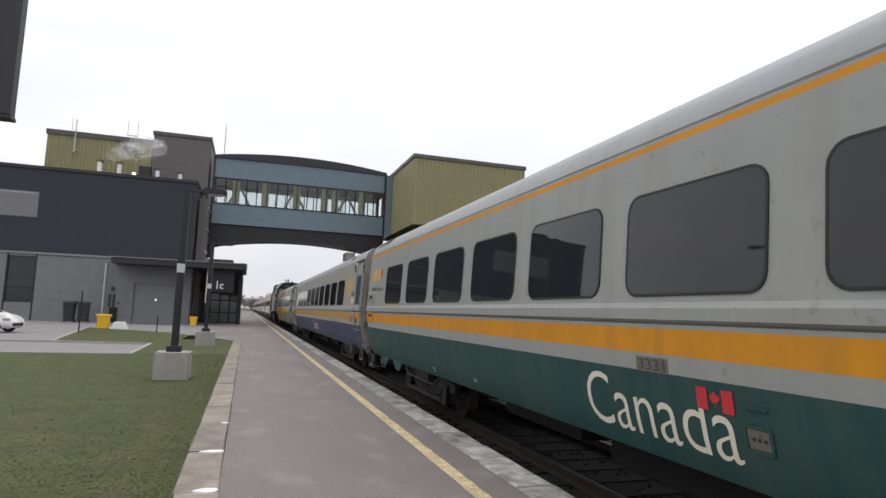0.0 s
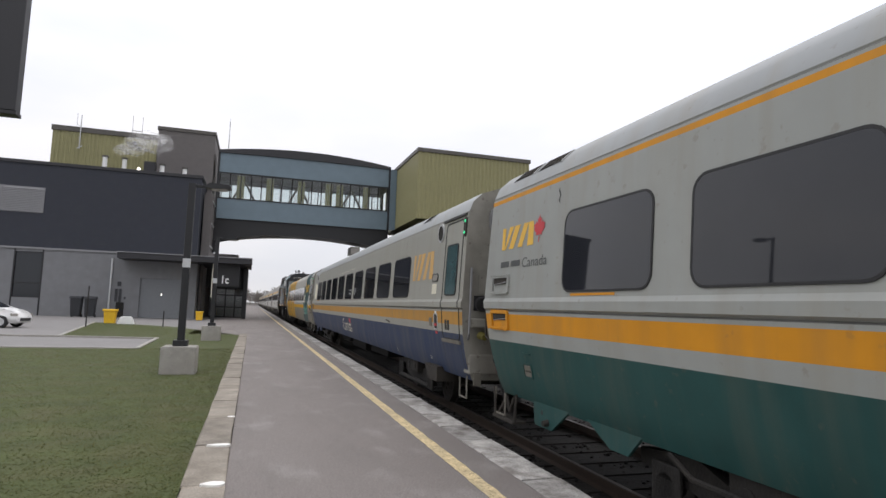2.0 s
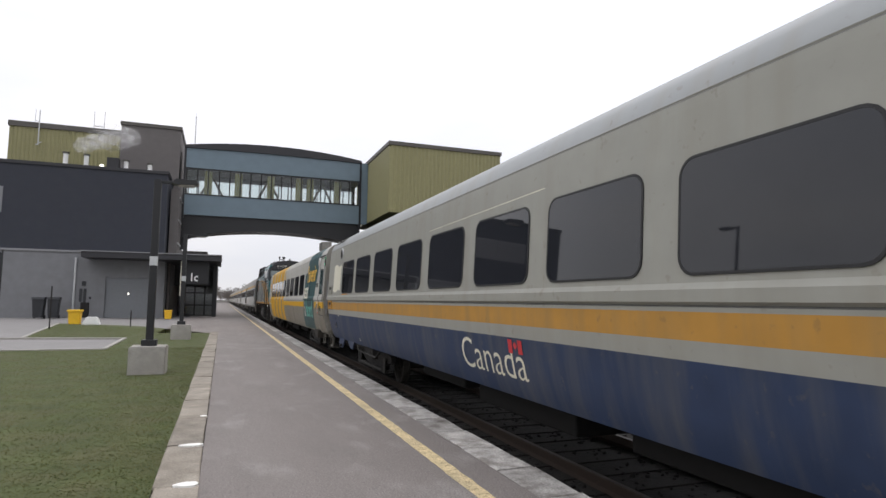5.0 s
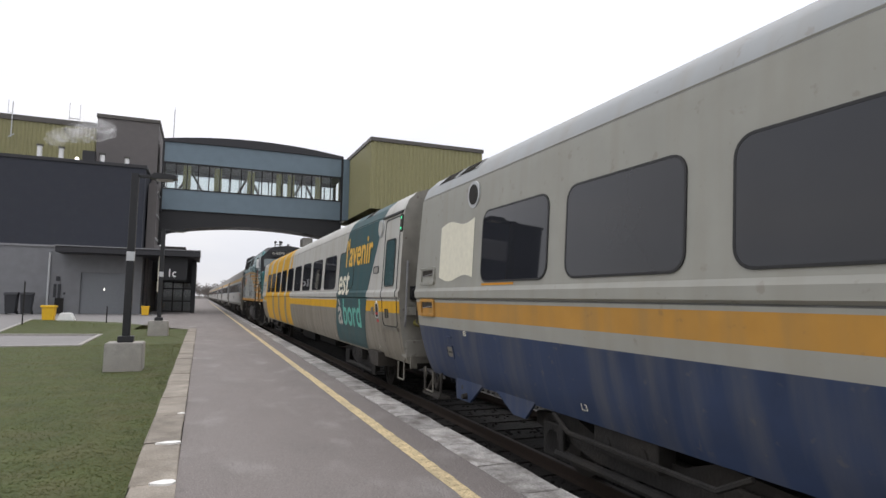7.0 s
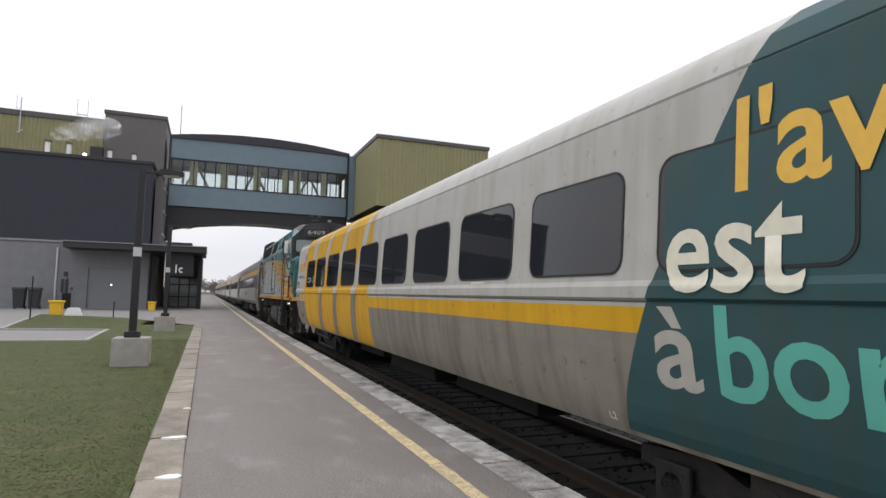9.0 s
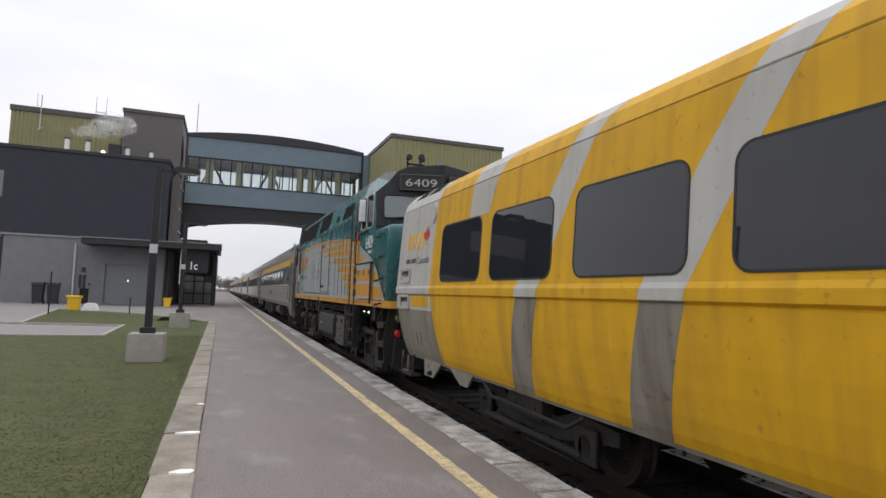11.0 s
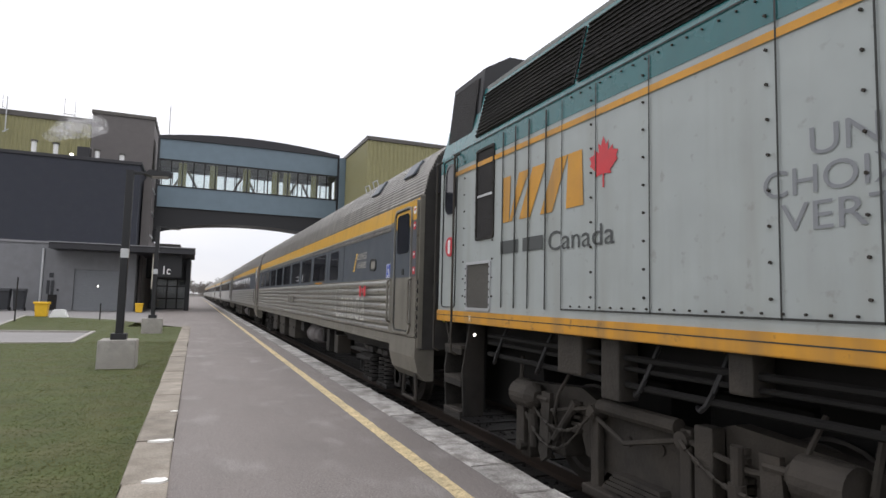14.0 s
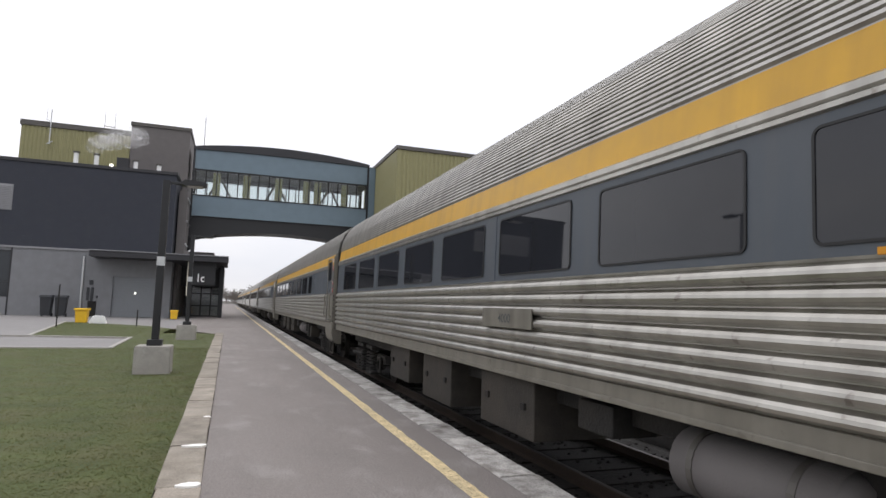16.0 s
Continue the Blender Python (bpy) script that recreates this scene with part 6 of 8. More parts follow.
def dress_coach_c(car):
    p = LRC
    def green_l(z):
        return 6.37 - 0.62 * max(0, z - 0.7) ** 1.0 * 0.75 if z < 2.0 else 5.77 - (z - 2.0) * 0.62
    def green_r(z):
        return 3.32 - (z - 0.6) * 0.42 if z < 1.9 else 2.77 - (z - 1.9) * 0.62
    zs = [0.565, 0.9, 1.3, 1.6, 1.9, 2.2, 2.6, 3.0, 3.341]
    bm = B()
    on_side(bm, [[(green_r(z), z) for z in zs] + [(green_l(z), z) for z in reversed(zs)]], p, 0.004)
    zt = [3.351, 3.5, 3.65, 3.8]
    on_side(bm, [[(green_r(z), z) for z in zt] + [(green_l(z), z) for z in reversed(zt)]], p, 0.004)
    part("green_wrap", bm, M_dgreen, car, "dark green vinyl wrap")
    # wrapped first window
    part("wrap_over_window", plate(B(), p, 4.2, 5.70, 1.945, 2.835, 0.0145, 0.14), M_dgreen, car)
    part("slogan_word", side_text("l'avenir", p, 2.54, 5.02, 2.45, 3.15, 0.0165, 0.016), M_amber, car, "amber slogan word l'avenir")
    part("slogan_word", side_text("est", p, 4.49, 5.66, 1.765, 2.35, 0.0205, 0.016), M_cream, car, "cream slogan word est")
    part("slogan_word", side_text("à", p, 5.36, 5.84, 1.02, 1.66, 0.007, 0.016), M_lettergrey, car, "warm grey slogan word à")
    part("slogan_word", side_text("bord", p, 3.45, 5.21, 1.02, 1.68, 0.007, 0.016), M_mint, car, "mint slogan word bord")
    # yellow trailing third with slanted grey bands
    bm = B()
    on_side(bm, [[(15.0, 0.565), (24.1, 0.565), (24.3, 1.2), (24.45, 1.9), (24.42, 2.5), (24.36, 3.0), (24.3, 3.341), (14.9, 3.341)]], p, 0.004)
    on_side(bm, [[(14.9, 3.351), (24.29, 3.351), (24.22, 3.82), (14.8, 3.82)]], p, 0.004)
    part("yellow_wrap", bm, M_yellow, car, "yellow vinyl wrap over the trailing third")
    for k in range(3):
        d = -2.3 * k
        bm = B()
        left, right = [(21.27, 1.72), (21.22, 1.9), (20.62, 2.8), (20.2, 3.341)], [(20.74, 1.72), (20.68, 1.9), (20.12, 2.8), (19.75, 3.341)]
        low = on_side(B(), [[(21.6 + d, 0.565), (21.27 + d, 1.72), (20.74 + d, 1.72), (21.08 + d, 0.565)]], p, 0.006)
        part("grey_band", low, M_lowsilver, car, "darker stained grey band across the yellow")
        on_side(bm, [[(u + d, z) for u, z in left] + [(u + d, z) for u, z in reversed(right)]], p, 0.006)
        on_side(bm, [[(20.18 + d, 3.351), (19.88 + d, 3.82), (19.43 + d, 3.82), (19.73 + d, 3.351)]], p, 0.006)
        part("grey_band", bm, M_silver, car, "slanted grey band across the yellow")
    bm = B()
    on_side(bm, [[(22.87, 2.86), (22.78, 3.341), (21.95, 3.341), (22.2, 2.86)], [(22.77, 3.351), (22.7, 3.82), (21.6, 3.82), (21.93, 3.351)]], p, 0.007)
    part("grey_band", bm, M_silver, car, "slanted grey band above the window")
    bm = B()
    slashes(bm, p, 25.95, 24.95, 2.55, 2.86, 0.006)
    part("emblem", bm, M_amber, car, "amber slanted emblem bars")
    bm = B()
    maple(bm, p, 24.80, 2.74, 0.2, 0.007)
    part("leaf", bm, M_red, car, "red leaf shape")
    name_line(car, p, 25.95, 24.6, 2.27, 2.4, 0.006)
    bm = B()
    on_side(bm, [[(25.5, 1.49), (24.55, 1.49), (24.55, 1.69), (25.5, 1.69)]], p, 0.006)
    part("yellow_patch", bm, M_yellow, car)
    # end of the body in grey where the belt stripe stops
    bm = B()
    on_side(bm, [[(24.36, 1.432), (26.46, 1.432), (26.48, 1.648), (24.43, 1.648)]], p, 0.003)
    part("grey_patch", bm, M_silver, car)
    bm = B()
    ring_frame(bm, p, 25.1, 25.3, 0.82, 1.02, 0.02, 0.012, 0.01)
    part("socket_box", bm, M_vestibule, car)
    fit_marks(car, ((6.5, 0.62, "L2"), (2.2, 0.66, "L1")), M_cream)


# ---------------------------------------------------------------- stainless coaches behind the locomotive
def hep_profile():
    p = [(0.06, 0.88), (0.0, 0.9), (0.0, 1.05)]
    z = 1.06
    for k in range(7):
        for d, h in ((0.02, 0.0), (0.012, 0.008), (-0.02, 0.012), (-0.038, 0.03), (-0.044, 0.055), (-0.038, 0.08), (-0.022, 0.104), (0.006, 0.122), (0.02, 0.132)):
            p.append((d, z + h))
        z += 0.1415
    p += [(0.0, 2.06), (0.02, 2.95), (-0.005, 2.965), (-0.005, 3.0), (0.02, 3.015), (-0.002, 3.03), (0.0, 3.08), (0.03, 3.10), (0.07, 3.40)]
    n_band = len(p) - 1
    # corrugated roof
    arc = [(0.07, 3.41), (0.14, 3.75), (0.29, 4.06), (0.5, 4.285), (0.8, 4.40), (1.575, 4.5)]
    def along(f):
        a = min(int(f), len(arc) - 2)
        f -= a
        return arc[a][0] + (arc[a + 1][0] - arc[a][0]) * f, arc[a][1] + (arc[a + 1][1] - arc[a][1]) * f
    n = 24
    for k in range(n):
        for g, w in ((0.0, 0.0), (0.12, 0.028), (0.62, 0.028), (0.74, 0.0)):
            i, zz = along(4.0 * (k + g) / n)
            p.append((i - w * 0.75, zz + w * 0.66))
    p += [(0.8, 4.4), (1.58, 4.51)]
    return p, n_band


HEP, HEP_BAND = hep_profile()
HEP_U1 = 26.95


def hep_coach(label, detail):
    car = tagged(new("stainless_coach"), label, "train coach", "stainless train coaches")
    p = HEP
    idx = []
    for (i0, z0), (i1, z1) in zip(p, p[1:]):
        zm = (z0 + z1) / 2
        idx.append(2 if zm < 1.06 else 1 if zm < 2.06 else 3 if zm < 2.95 else 1 if zm < 3.095 else 4 if zm < 3.40 else 5)
    bm = loft(B(), p, idx, 0, 26.4)
    part("body", bm, [M_gangway, M_stainless, M_vestibule, M_slate, M_hepyellow, M_roofsteel], car)
    ww = 1.72
    fm = shared("hep_frame", lambda: to_mesh("window", ring_frame(B(), p, 0, ww, 2.15, 2.86, 0.02, 0.012, 0.05), M_rubber))
    gm = shared("hep_pane", lambda: to_mesh("pane", plate(B(), p, 0, ww, 2.15, 2.86, 0.005, 0.05), M_winglass))
    for k in range(8):
        w = part("window", fm, None, car, at=(0, 7.72 + 2.26 * k, 0))
        part("pane", gm, None, w)
    w = part("window", shared("hep_frame1", lambda: to_mesh("window", ring_frame(B(), p, 6.08, 7.0, 2.15, 2.86, 0.02, 0.012, 0.05), M_rubber)), None, car)
    part("pane", shared("hep_pane1", lambda: to_mesh("pane", plate(B(), p, 6.08, 7.0, 2.15, 2.86, 0.005, 0.05), M_winglass)), None, w)
    # vestibule door at the leading end, with its bulged skirt
    ve = part("vestibule", shared("hep_vest", lambda: to_mesh("vestibule", plate(B(), [(0.0, 0), (0.0, 5)], 0.02, 1.42, 1.08, 3.33, 0.05, 0.04), M_vestibule)), None, car)
    flat = [(-0.05, 0), (-0.05, 5)]
    d = part("door", shared("hep_door", lambda: to_mesh("door", ring_frame(B(), flat, 0.26, 1.12, 1.14, 3.22, 0.035, 0.03, 0.12), M_stainless)), None, car)
    part("door_gap", shared("hep_gap", lambda: to_mesh("door_gap", ring_frame(B(), flat, 0.285, 1.095, 1.165, 3.195, 0.025, 0.012, 0.1), M_seam)), None, d)
    for k, (a, b) in enumerate(((0.04, 0.215), (1.165, 1.4))):
        part("slate_panel", shared(("hep_side", k), lambda: to_mesh("slate_panel", plate(B(), flat, a, b, 2.06, 2.985, 0.004, 0.005), M_slate)), None, d)
    part("door_leaf", shared("hep_leaf", lambda: to_mesh("door_leaf", plate(B(), flat, 0.26, 1.12, 2.06, 3.22, 0.006, 0.1), M_slate)), None, d)
    part("door_pane", shared("hep_dp", lambda: to_mesh("door_pane", ring_frame(plate(B(), flat, 0.4, 0.98, 2.5, 3.12, 0.01, 0.08), flat, 0.4, 0.98, 2.5, 3.12, 0.03, 0.016, 0.08), M_winglass)), None, d)
    part("yellow_surround", shared("hep_dy", lambda: to_mesh("yellow_surround", plate(plate(plate(B(), flat, 1.16, 1.4, 3.08, 3.325, 0.004, 0.01), flat, 0.05, 0.22, 3.0, 3.325, 0.004, 0.01), flat, 0.225, 1.155, 3.24, 3.325, 0.004, 0.01), M_hepyellow)), None, d)
    part("leaf_band", shared("hep_leaf2", lambda: to_mesh("leaf_band", plate(B(), flat, 0.28, 1.10, 2.9, 3.2, 0.008, 0.08), M_hepyellow)), None, d)
    part("latch", shared("hep_latch", lambda: to_mesh("latch", plate(B(), flat, 0.62, 0.7, 2.1, 2.2, 0.02, 0.01), M_seam)), None, d)
    for uu in (0.2, 1.34):
        part("grab_iron", shared(("hep_grab", uu), lambda: to_mesh("grab_iron", rods(B(), [(-HALF - 0.03, uu, 1.25 + UP), (-HALF - 0.12, uu, 1.3 + UP), (-HALF - 0.12, uu, 2.0 + UP), (-HALF - 0.03, uu, 2.05 + UP)], 0.018), M_vestibule)), None, d)
    def skirt():
        bm = B()
        pts = [(-HALF - 0.03, 1.06 + UP), (-HALF - 0.035, 0.75 + UP), (-HALF + 0.03, 0.5 + UP), (-HALF + 0.16, 0.37 + UP), (-HALF + 0.3, 0.37 + UP), (-HALF + 0.3, 1.06 + UP)]
        prism(bm, pts, "y", 0.03, 1.38)
        return to_mesh("step_skirt", bm, M_vestibule)
    part("step_skirt", shared("hep_skirt", skirt), None, car, "dull beige bulged skirt under the door")
    # gangway and end wall gear
    for u0, u1 in ((-0.25, -0.003), (26.403, 26.68)):
        bm = B()
        prism(bm, rr(-0.66, 0.66, 0.9 + UP, 3.75 + UP, 0.16), "y", u0, u1)
        for k in range(2):
            prism(bm, rr(-0.72, 0.72, 0.86 + UP, 3.8 + UP, 0.2), "y", u0 + 0.03 + k * 0.11, u0 + 0.08 + k * 0.11)
        part("gangway", bm, M_gangway, car, "black gangway bellows")
    part("end_case", box(B(), -1.34, -1.0, -0.1, -0.002, 3.45 + UP, 3.95 + UP, bev=0.02), M_lineblack, car)
    part("end_socket", box(B(), -1.33, -1.08, -0.1, -0.002, 1.72 + UP, 1.97 + UP, bev=0.03), M_lineblack, car)
    part("end_pillar", box(B(), -1.585, -1.5, -0.012, 0.02, 0.9 + UP, 3.4 + UP, bev=0.008), M_vestibule, car)
    for k, z in enumerate((2.16, 2.42, 2.9, 3.16)):
        q = part("warning_sticker", shared(("hep_mark", z), lambda: to_mesh("warning_sticker", plate(B(), [(-0.05, 0), (-0.05, 5)], 0.07, 0.18, z - 0.06, z + 0.06, 0.007, 0.005), M_red if k != 3 else M_white)), None, car, "small red and white sticker")
        part("sticker_mark", shared(("hep_mark2", z), lambda: to_mesh("sticker_mark", plate(B(), [(-0.057, 0), (-0.057, 5)], 0.095, 0.155, z - 0.01, z + 0.03, 0.002, 0.005), M_white if k != 3 else M_red)), None, q)
    bogie(car, 3.3, "hep")
    bogie(car, 23.1, "hep")
    part("underframe", shared("hep_uf", lambda: to_mesh("underframe", box(B(), -1.2, 1.2, 1.6, 25.0, 0.62 + UP, 0.88 + UP), M_under)), None, car)
    for u0, u1, z0, z1 in ((15.85, 17.3, 0.12, 0.88), (13.1, 14.65, 0.17, 0.88), (18.2, 19.6, 0.2, 0.88)):
        e = part("equipment_case", box(B(), -1.5, 1.0, u0, u1, z0 + UP, z1 + UP, bev=0.02), M_under_lt, car)
        bm = B()
        for a in (u0 + 0.25, u1 - 0.25):
            box(bm, -1.53, -1.5, a - 0.05, a + 0.05, (z0 + z1) / 2 + UP - 0.02, (z0 + z1) / 2 + UP + 0.06)
        part("latches", bm, M_under, e)
    tank = part("air_tank", rod(rod(rod(B(), (-1.17, 9.5, 0.5 + UP), (-1.17, 10.9, 0.5 + UP), 0.28, 24), (-1.17, 10.9, 0.5 + UP), (-1.17, 11.0, 0.5 + UP), 0.28, 24, 0.18), (-1.17, 9.4, 0.5 + UP), (-1.17, 9.5, 0.5 + UP), 0.18, 24, 0.28), M_taupe, car, "dusty grey air tank", smooth=True)
    for u in (9.75, 10.65):
        part("tank_strap", rod(B(), (-1.17, u, 0.5 + UP), (-1.17, u + 0.06, 0.5 + UP), 0.288, 24), M_trim, tank)
    for u0, u1, z0 in ((8.3, 8.5, 0.4), (7.5, 7.85, 0.2), (6.7, 6.85, 0.4), (11.7, 12.3, 0.5)):
        part("control_box", box(B(), -1.42, -0.9, u0, u1, z0 + UP, 0.8 + UP, bev=0.02), M_under, car)
    part("brake_pipe", rods(B(), [(-0.8, 5.2, 0.75 + UP), (-0.82, 6.5, 0.62 + UP), (-0.82, 9.2, 0.64 + UP), (-0.8, 12.8, 0.7 + UP)], 0.028), M_under_lt, car)
    part("skirt_lip", box(B(), -HALF - 0.02, -HALF + 0.06, 1.42, 26.3, 0.875 + UP, 0.93 + UP, bev=0.008), M_vestibule, car)
    for u in (5.45, 7.36, 14.1, 20.9):
        part("band_seam", shared(("hep_seam", u), lambda: to_mesh("band_seam", plate(B(), p, u, u + 0.035, 2.075, 2.945, 0.008, 0.004), M_slate)), None, car)
    part("valve_box", box(B(), -1.45, -1.1, 6.3, 6.7, 0.25 + UP, 0.7 + UP, bev=0.02), M_under_lt, car)
    bm = B()
    rods(bm, [(-1.5, 0.25, 0.5 + UP), (-1.5, 0.2, 0.05 + UP), (-1.5, 0.85, 0.05 + UP), (-1.5, 0.8, 0.4 + UP)], 0.03)
    part("stirrup_step", bm, M_under_lt, car)
    if not detail:
        return car
    # jumper plug and cable hanging on the leading end
    yp = part("yellow_plug", rod(B(), (-1.15, 0.0, 1.45 + UP), (-1.15, -0.16, 1.38 + UP), 0.08, 12, 0.06), M_plugbright, car, "yellow jumper plug")
    part("cable", rods(B(), [(-1.15, -0.15, 1.38 + UP), (-1.12, -0.22, 1.15 + UP), (-1.08, -0.26, 0.9 + UP), (-1.0, -0.3, 0.78 + UP), (-0.88, -0.34, 0.82 + UP), (-0.8, -0.4, 1.0 + UP), (-0.78, -0.5, 1.25 + UP)], 0.022), M_under_lt, yp)
    for x in (-1.0, -0.82):
        part("hose_cap", rod(B(), (x, -0.05, 0.68 + UP), (x + 0.03, -0.2, 0.55 + UP), 0.065, 10), M_capred, car, "dull red hose cap")
        part("hose", rods(B(), [(x + 0.03, -0.2, 0.55 + UP), (x + 0.08, -0.3, 0.35 + UP), (x + 0.18, -0.42, 0.22 + UP)], 0.028), M_rubber, car)
    # lettering and fittings of the leading coach
    def lift(bm):
        for v in bm.verts:
            v.co.x -= 0.002
        return bm
    outer = [(-0.046, 1.0), (-0.046, 2.06)]
    word = B()
    for k in range(7):
        z0 = 1.06 + 0.1415 * k + UP
        bm = side_text("Canada", outer, 3.14, 6.06, 1.2, 1.95, 0.0, -0.01)
        for zc, no in ((z0 + 0.014, -1), (z0 + 0.12, 1)):
            bmesh.ops.bisect_plane(bm, geom=bm.verts[:] + bm.edges[:] + bm.faces[:], plane_co=(0, 0, zc), plane_no=(0, 0, no), clear_outer=True)
        me = to_mesh("word_strip", bm, M_lettergrey)
        word.from_mesh(me)
        bpy.data.meshes.remove(me)
    part("country_name", word, M_wornletter, car, "worn pale word Canada across the ribs")
    bm = B()
    flag(bm, outer, 3.62, 3.1, 1.72, 1.94, 0.004)
    part("small_flag", bm, M_red, car, "small red and white flag")
    part("class_name", side_text("BUSINESS", p, 3.3, 4.1, 2.53, 2.67, 0.006, 0.008), M_lettergrey, car, "pale words BUSINESS AFFAIRES")
    part("class_name", side_text("AFFAIRES", p, 3.3, 4.1, 2.33, 2.47, 0.006, 0.008), M_lettergrey, car)
    bm = B()
    for k in range(6):
        z = 2.28 + k * 0.07
        on_side(bm, [[(4.42 - k * 0.035, z), (4.30 - k * 0.035, z), (4.27 - k * 0.035, z + 0.055), (4.39 - k * 0.035, z + 0.055)]], p, 0.006)
    part("class_stripe", bm, M_amber, car, "amber slanted stripe")
    s = part("slot_light", ring_frame(B(), p, 2.58, 2.94, 2.29, 2.44, 0.05, 0.02, 0.07), M_seam, car)
    part("lens", plate(B(), p, 2.58, 2.94, 2.29, 2.44, 0.006, 0.07), M_lens, s)
    q = part("access_sign", plate(B(), p, 1.56, 1.82, 2.08, 2.34, 0.006, 0.01), M_signblue, car, "blue and white wheelchair sign")
    bm = B()
    rim = [(1.70 + 0.07 * math.cos(a), 2.165 + 0.07 * math.sin(a)) for a in [radians(d) for d in range(60, 331, 15)]]
    rim2 = [(1.70 + 0.048 * math.cos(a), 2.165 + 0.048 * math.sin(a)) for a in [radians(d) for d in range(330, 59, -15)]]
    head = [(1.705 + 0.022 * math.cos(a), 2.308 + 0.022 * math.sin(a)) for a in [k * math.tau / 12 for k in range(12)]]
    on_side(bm, [rim + rim2, head, [(1.69, 2.175), (1.715, 2.175), (1.72, 2.275), (1.695, 2.275)], [(1.64, 2.175), (1.69, 2.175), (1.69, 2.197), (1.64, 2.197)],
                 [(1.64, 2.197), (1.62, 2.197), (1.595, 2.105), (1.617, 2.098)], [(1.645, 2.228), (1.692, 2.228), (1.692, 2.246), (1.645, 2.246)]], p, 0.009)
    part("sign_edge", ring_frame(B(), p, 1.572, 1.808, 2.092, 2.328, 0.012, 0.008, 0.006), M_white, q)
    part("symbol", bm, M_white, q)
    n = part("number_panel", plate(B(), [(-0.048, 0), (-0.048, 5)], 12.95, 14.35, 1.47, 1.71, 0.01, 0.01), M_vestibule, car)
    part("car_number", side_text("4000", [(-0.06, 0), (-0.06, 5)], 13.5, 13.85, 1.53, 1.64, 0.001, 0.008), M_char, n)
    bm = B()
    on_side(bm, [[(8.02, 2.055), (9.08, 2.055), (9.08, 2.1), (8.02, 2.1)]], p, 0.006)
    part("sill_stripe", bm, M_orange, car)
    # roof hatches and grab rails
    for u in (1.1, 3.3):
        bm = B()
        box(bm, -0.17, 0.17, -0.28, 0.28, 0, 0.05, bev=0.02)
        bmesh.ops.transform(bm, matrix=pose(-1.31, u, 4.03 + UP, 0, -57, 0), verts=bm.verts)
        part("roof_hatch", bm, M_slate, car)
    bm = B()
    for u in (4.2, 4.9):
        bm = rods(B(), [(-1.08, u, 4.26 + UP), (-1.14, u, 4.42 + UP), (-1.14, u + 0.35, 4.44 + UP), (-1.08, u + 0.4, 4.26 + UP)], 0.015)
        part("roof_rail", bm, M_galv, car)
    return car


# ---------------------------------------------------------------- locomotive
LOCO = [(0.0, 1.39), (0.0, 1.53), (0.0, 1.56), (0.0, 2.2), (0.0, 2.9), (0.0, 3.78), (0.09, 4.10), (0.20, 4.60), (0.45, 4.72), (1.575, 4.80)]


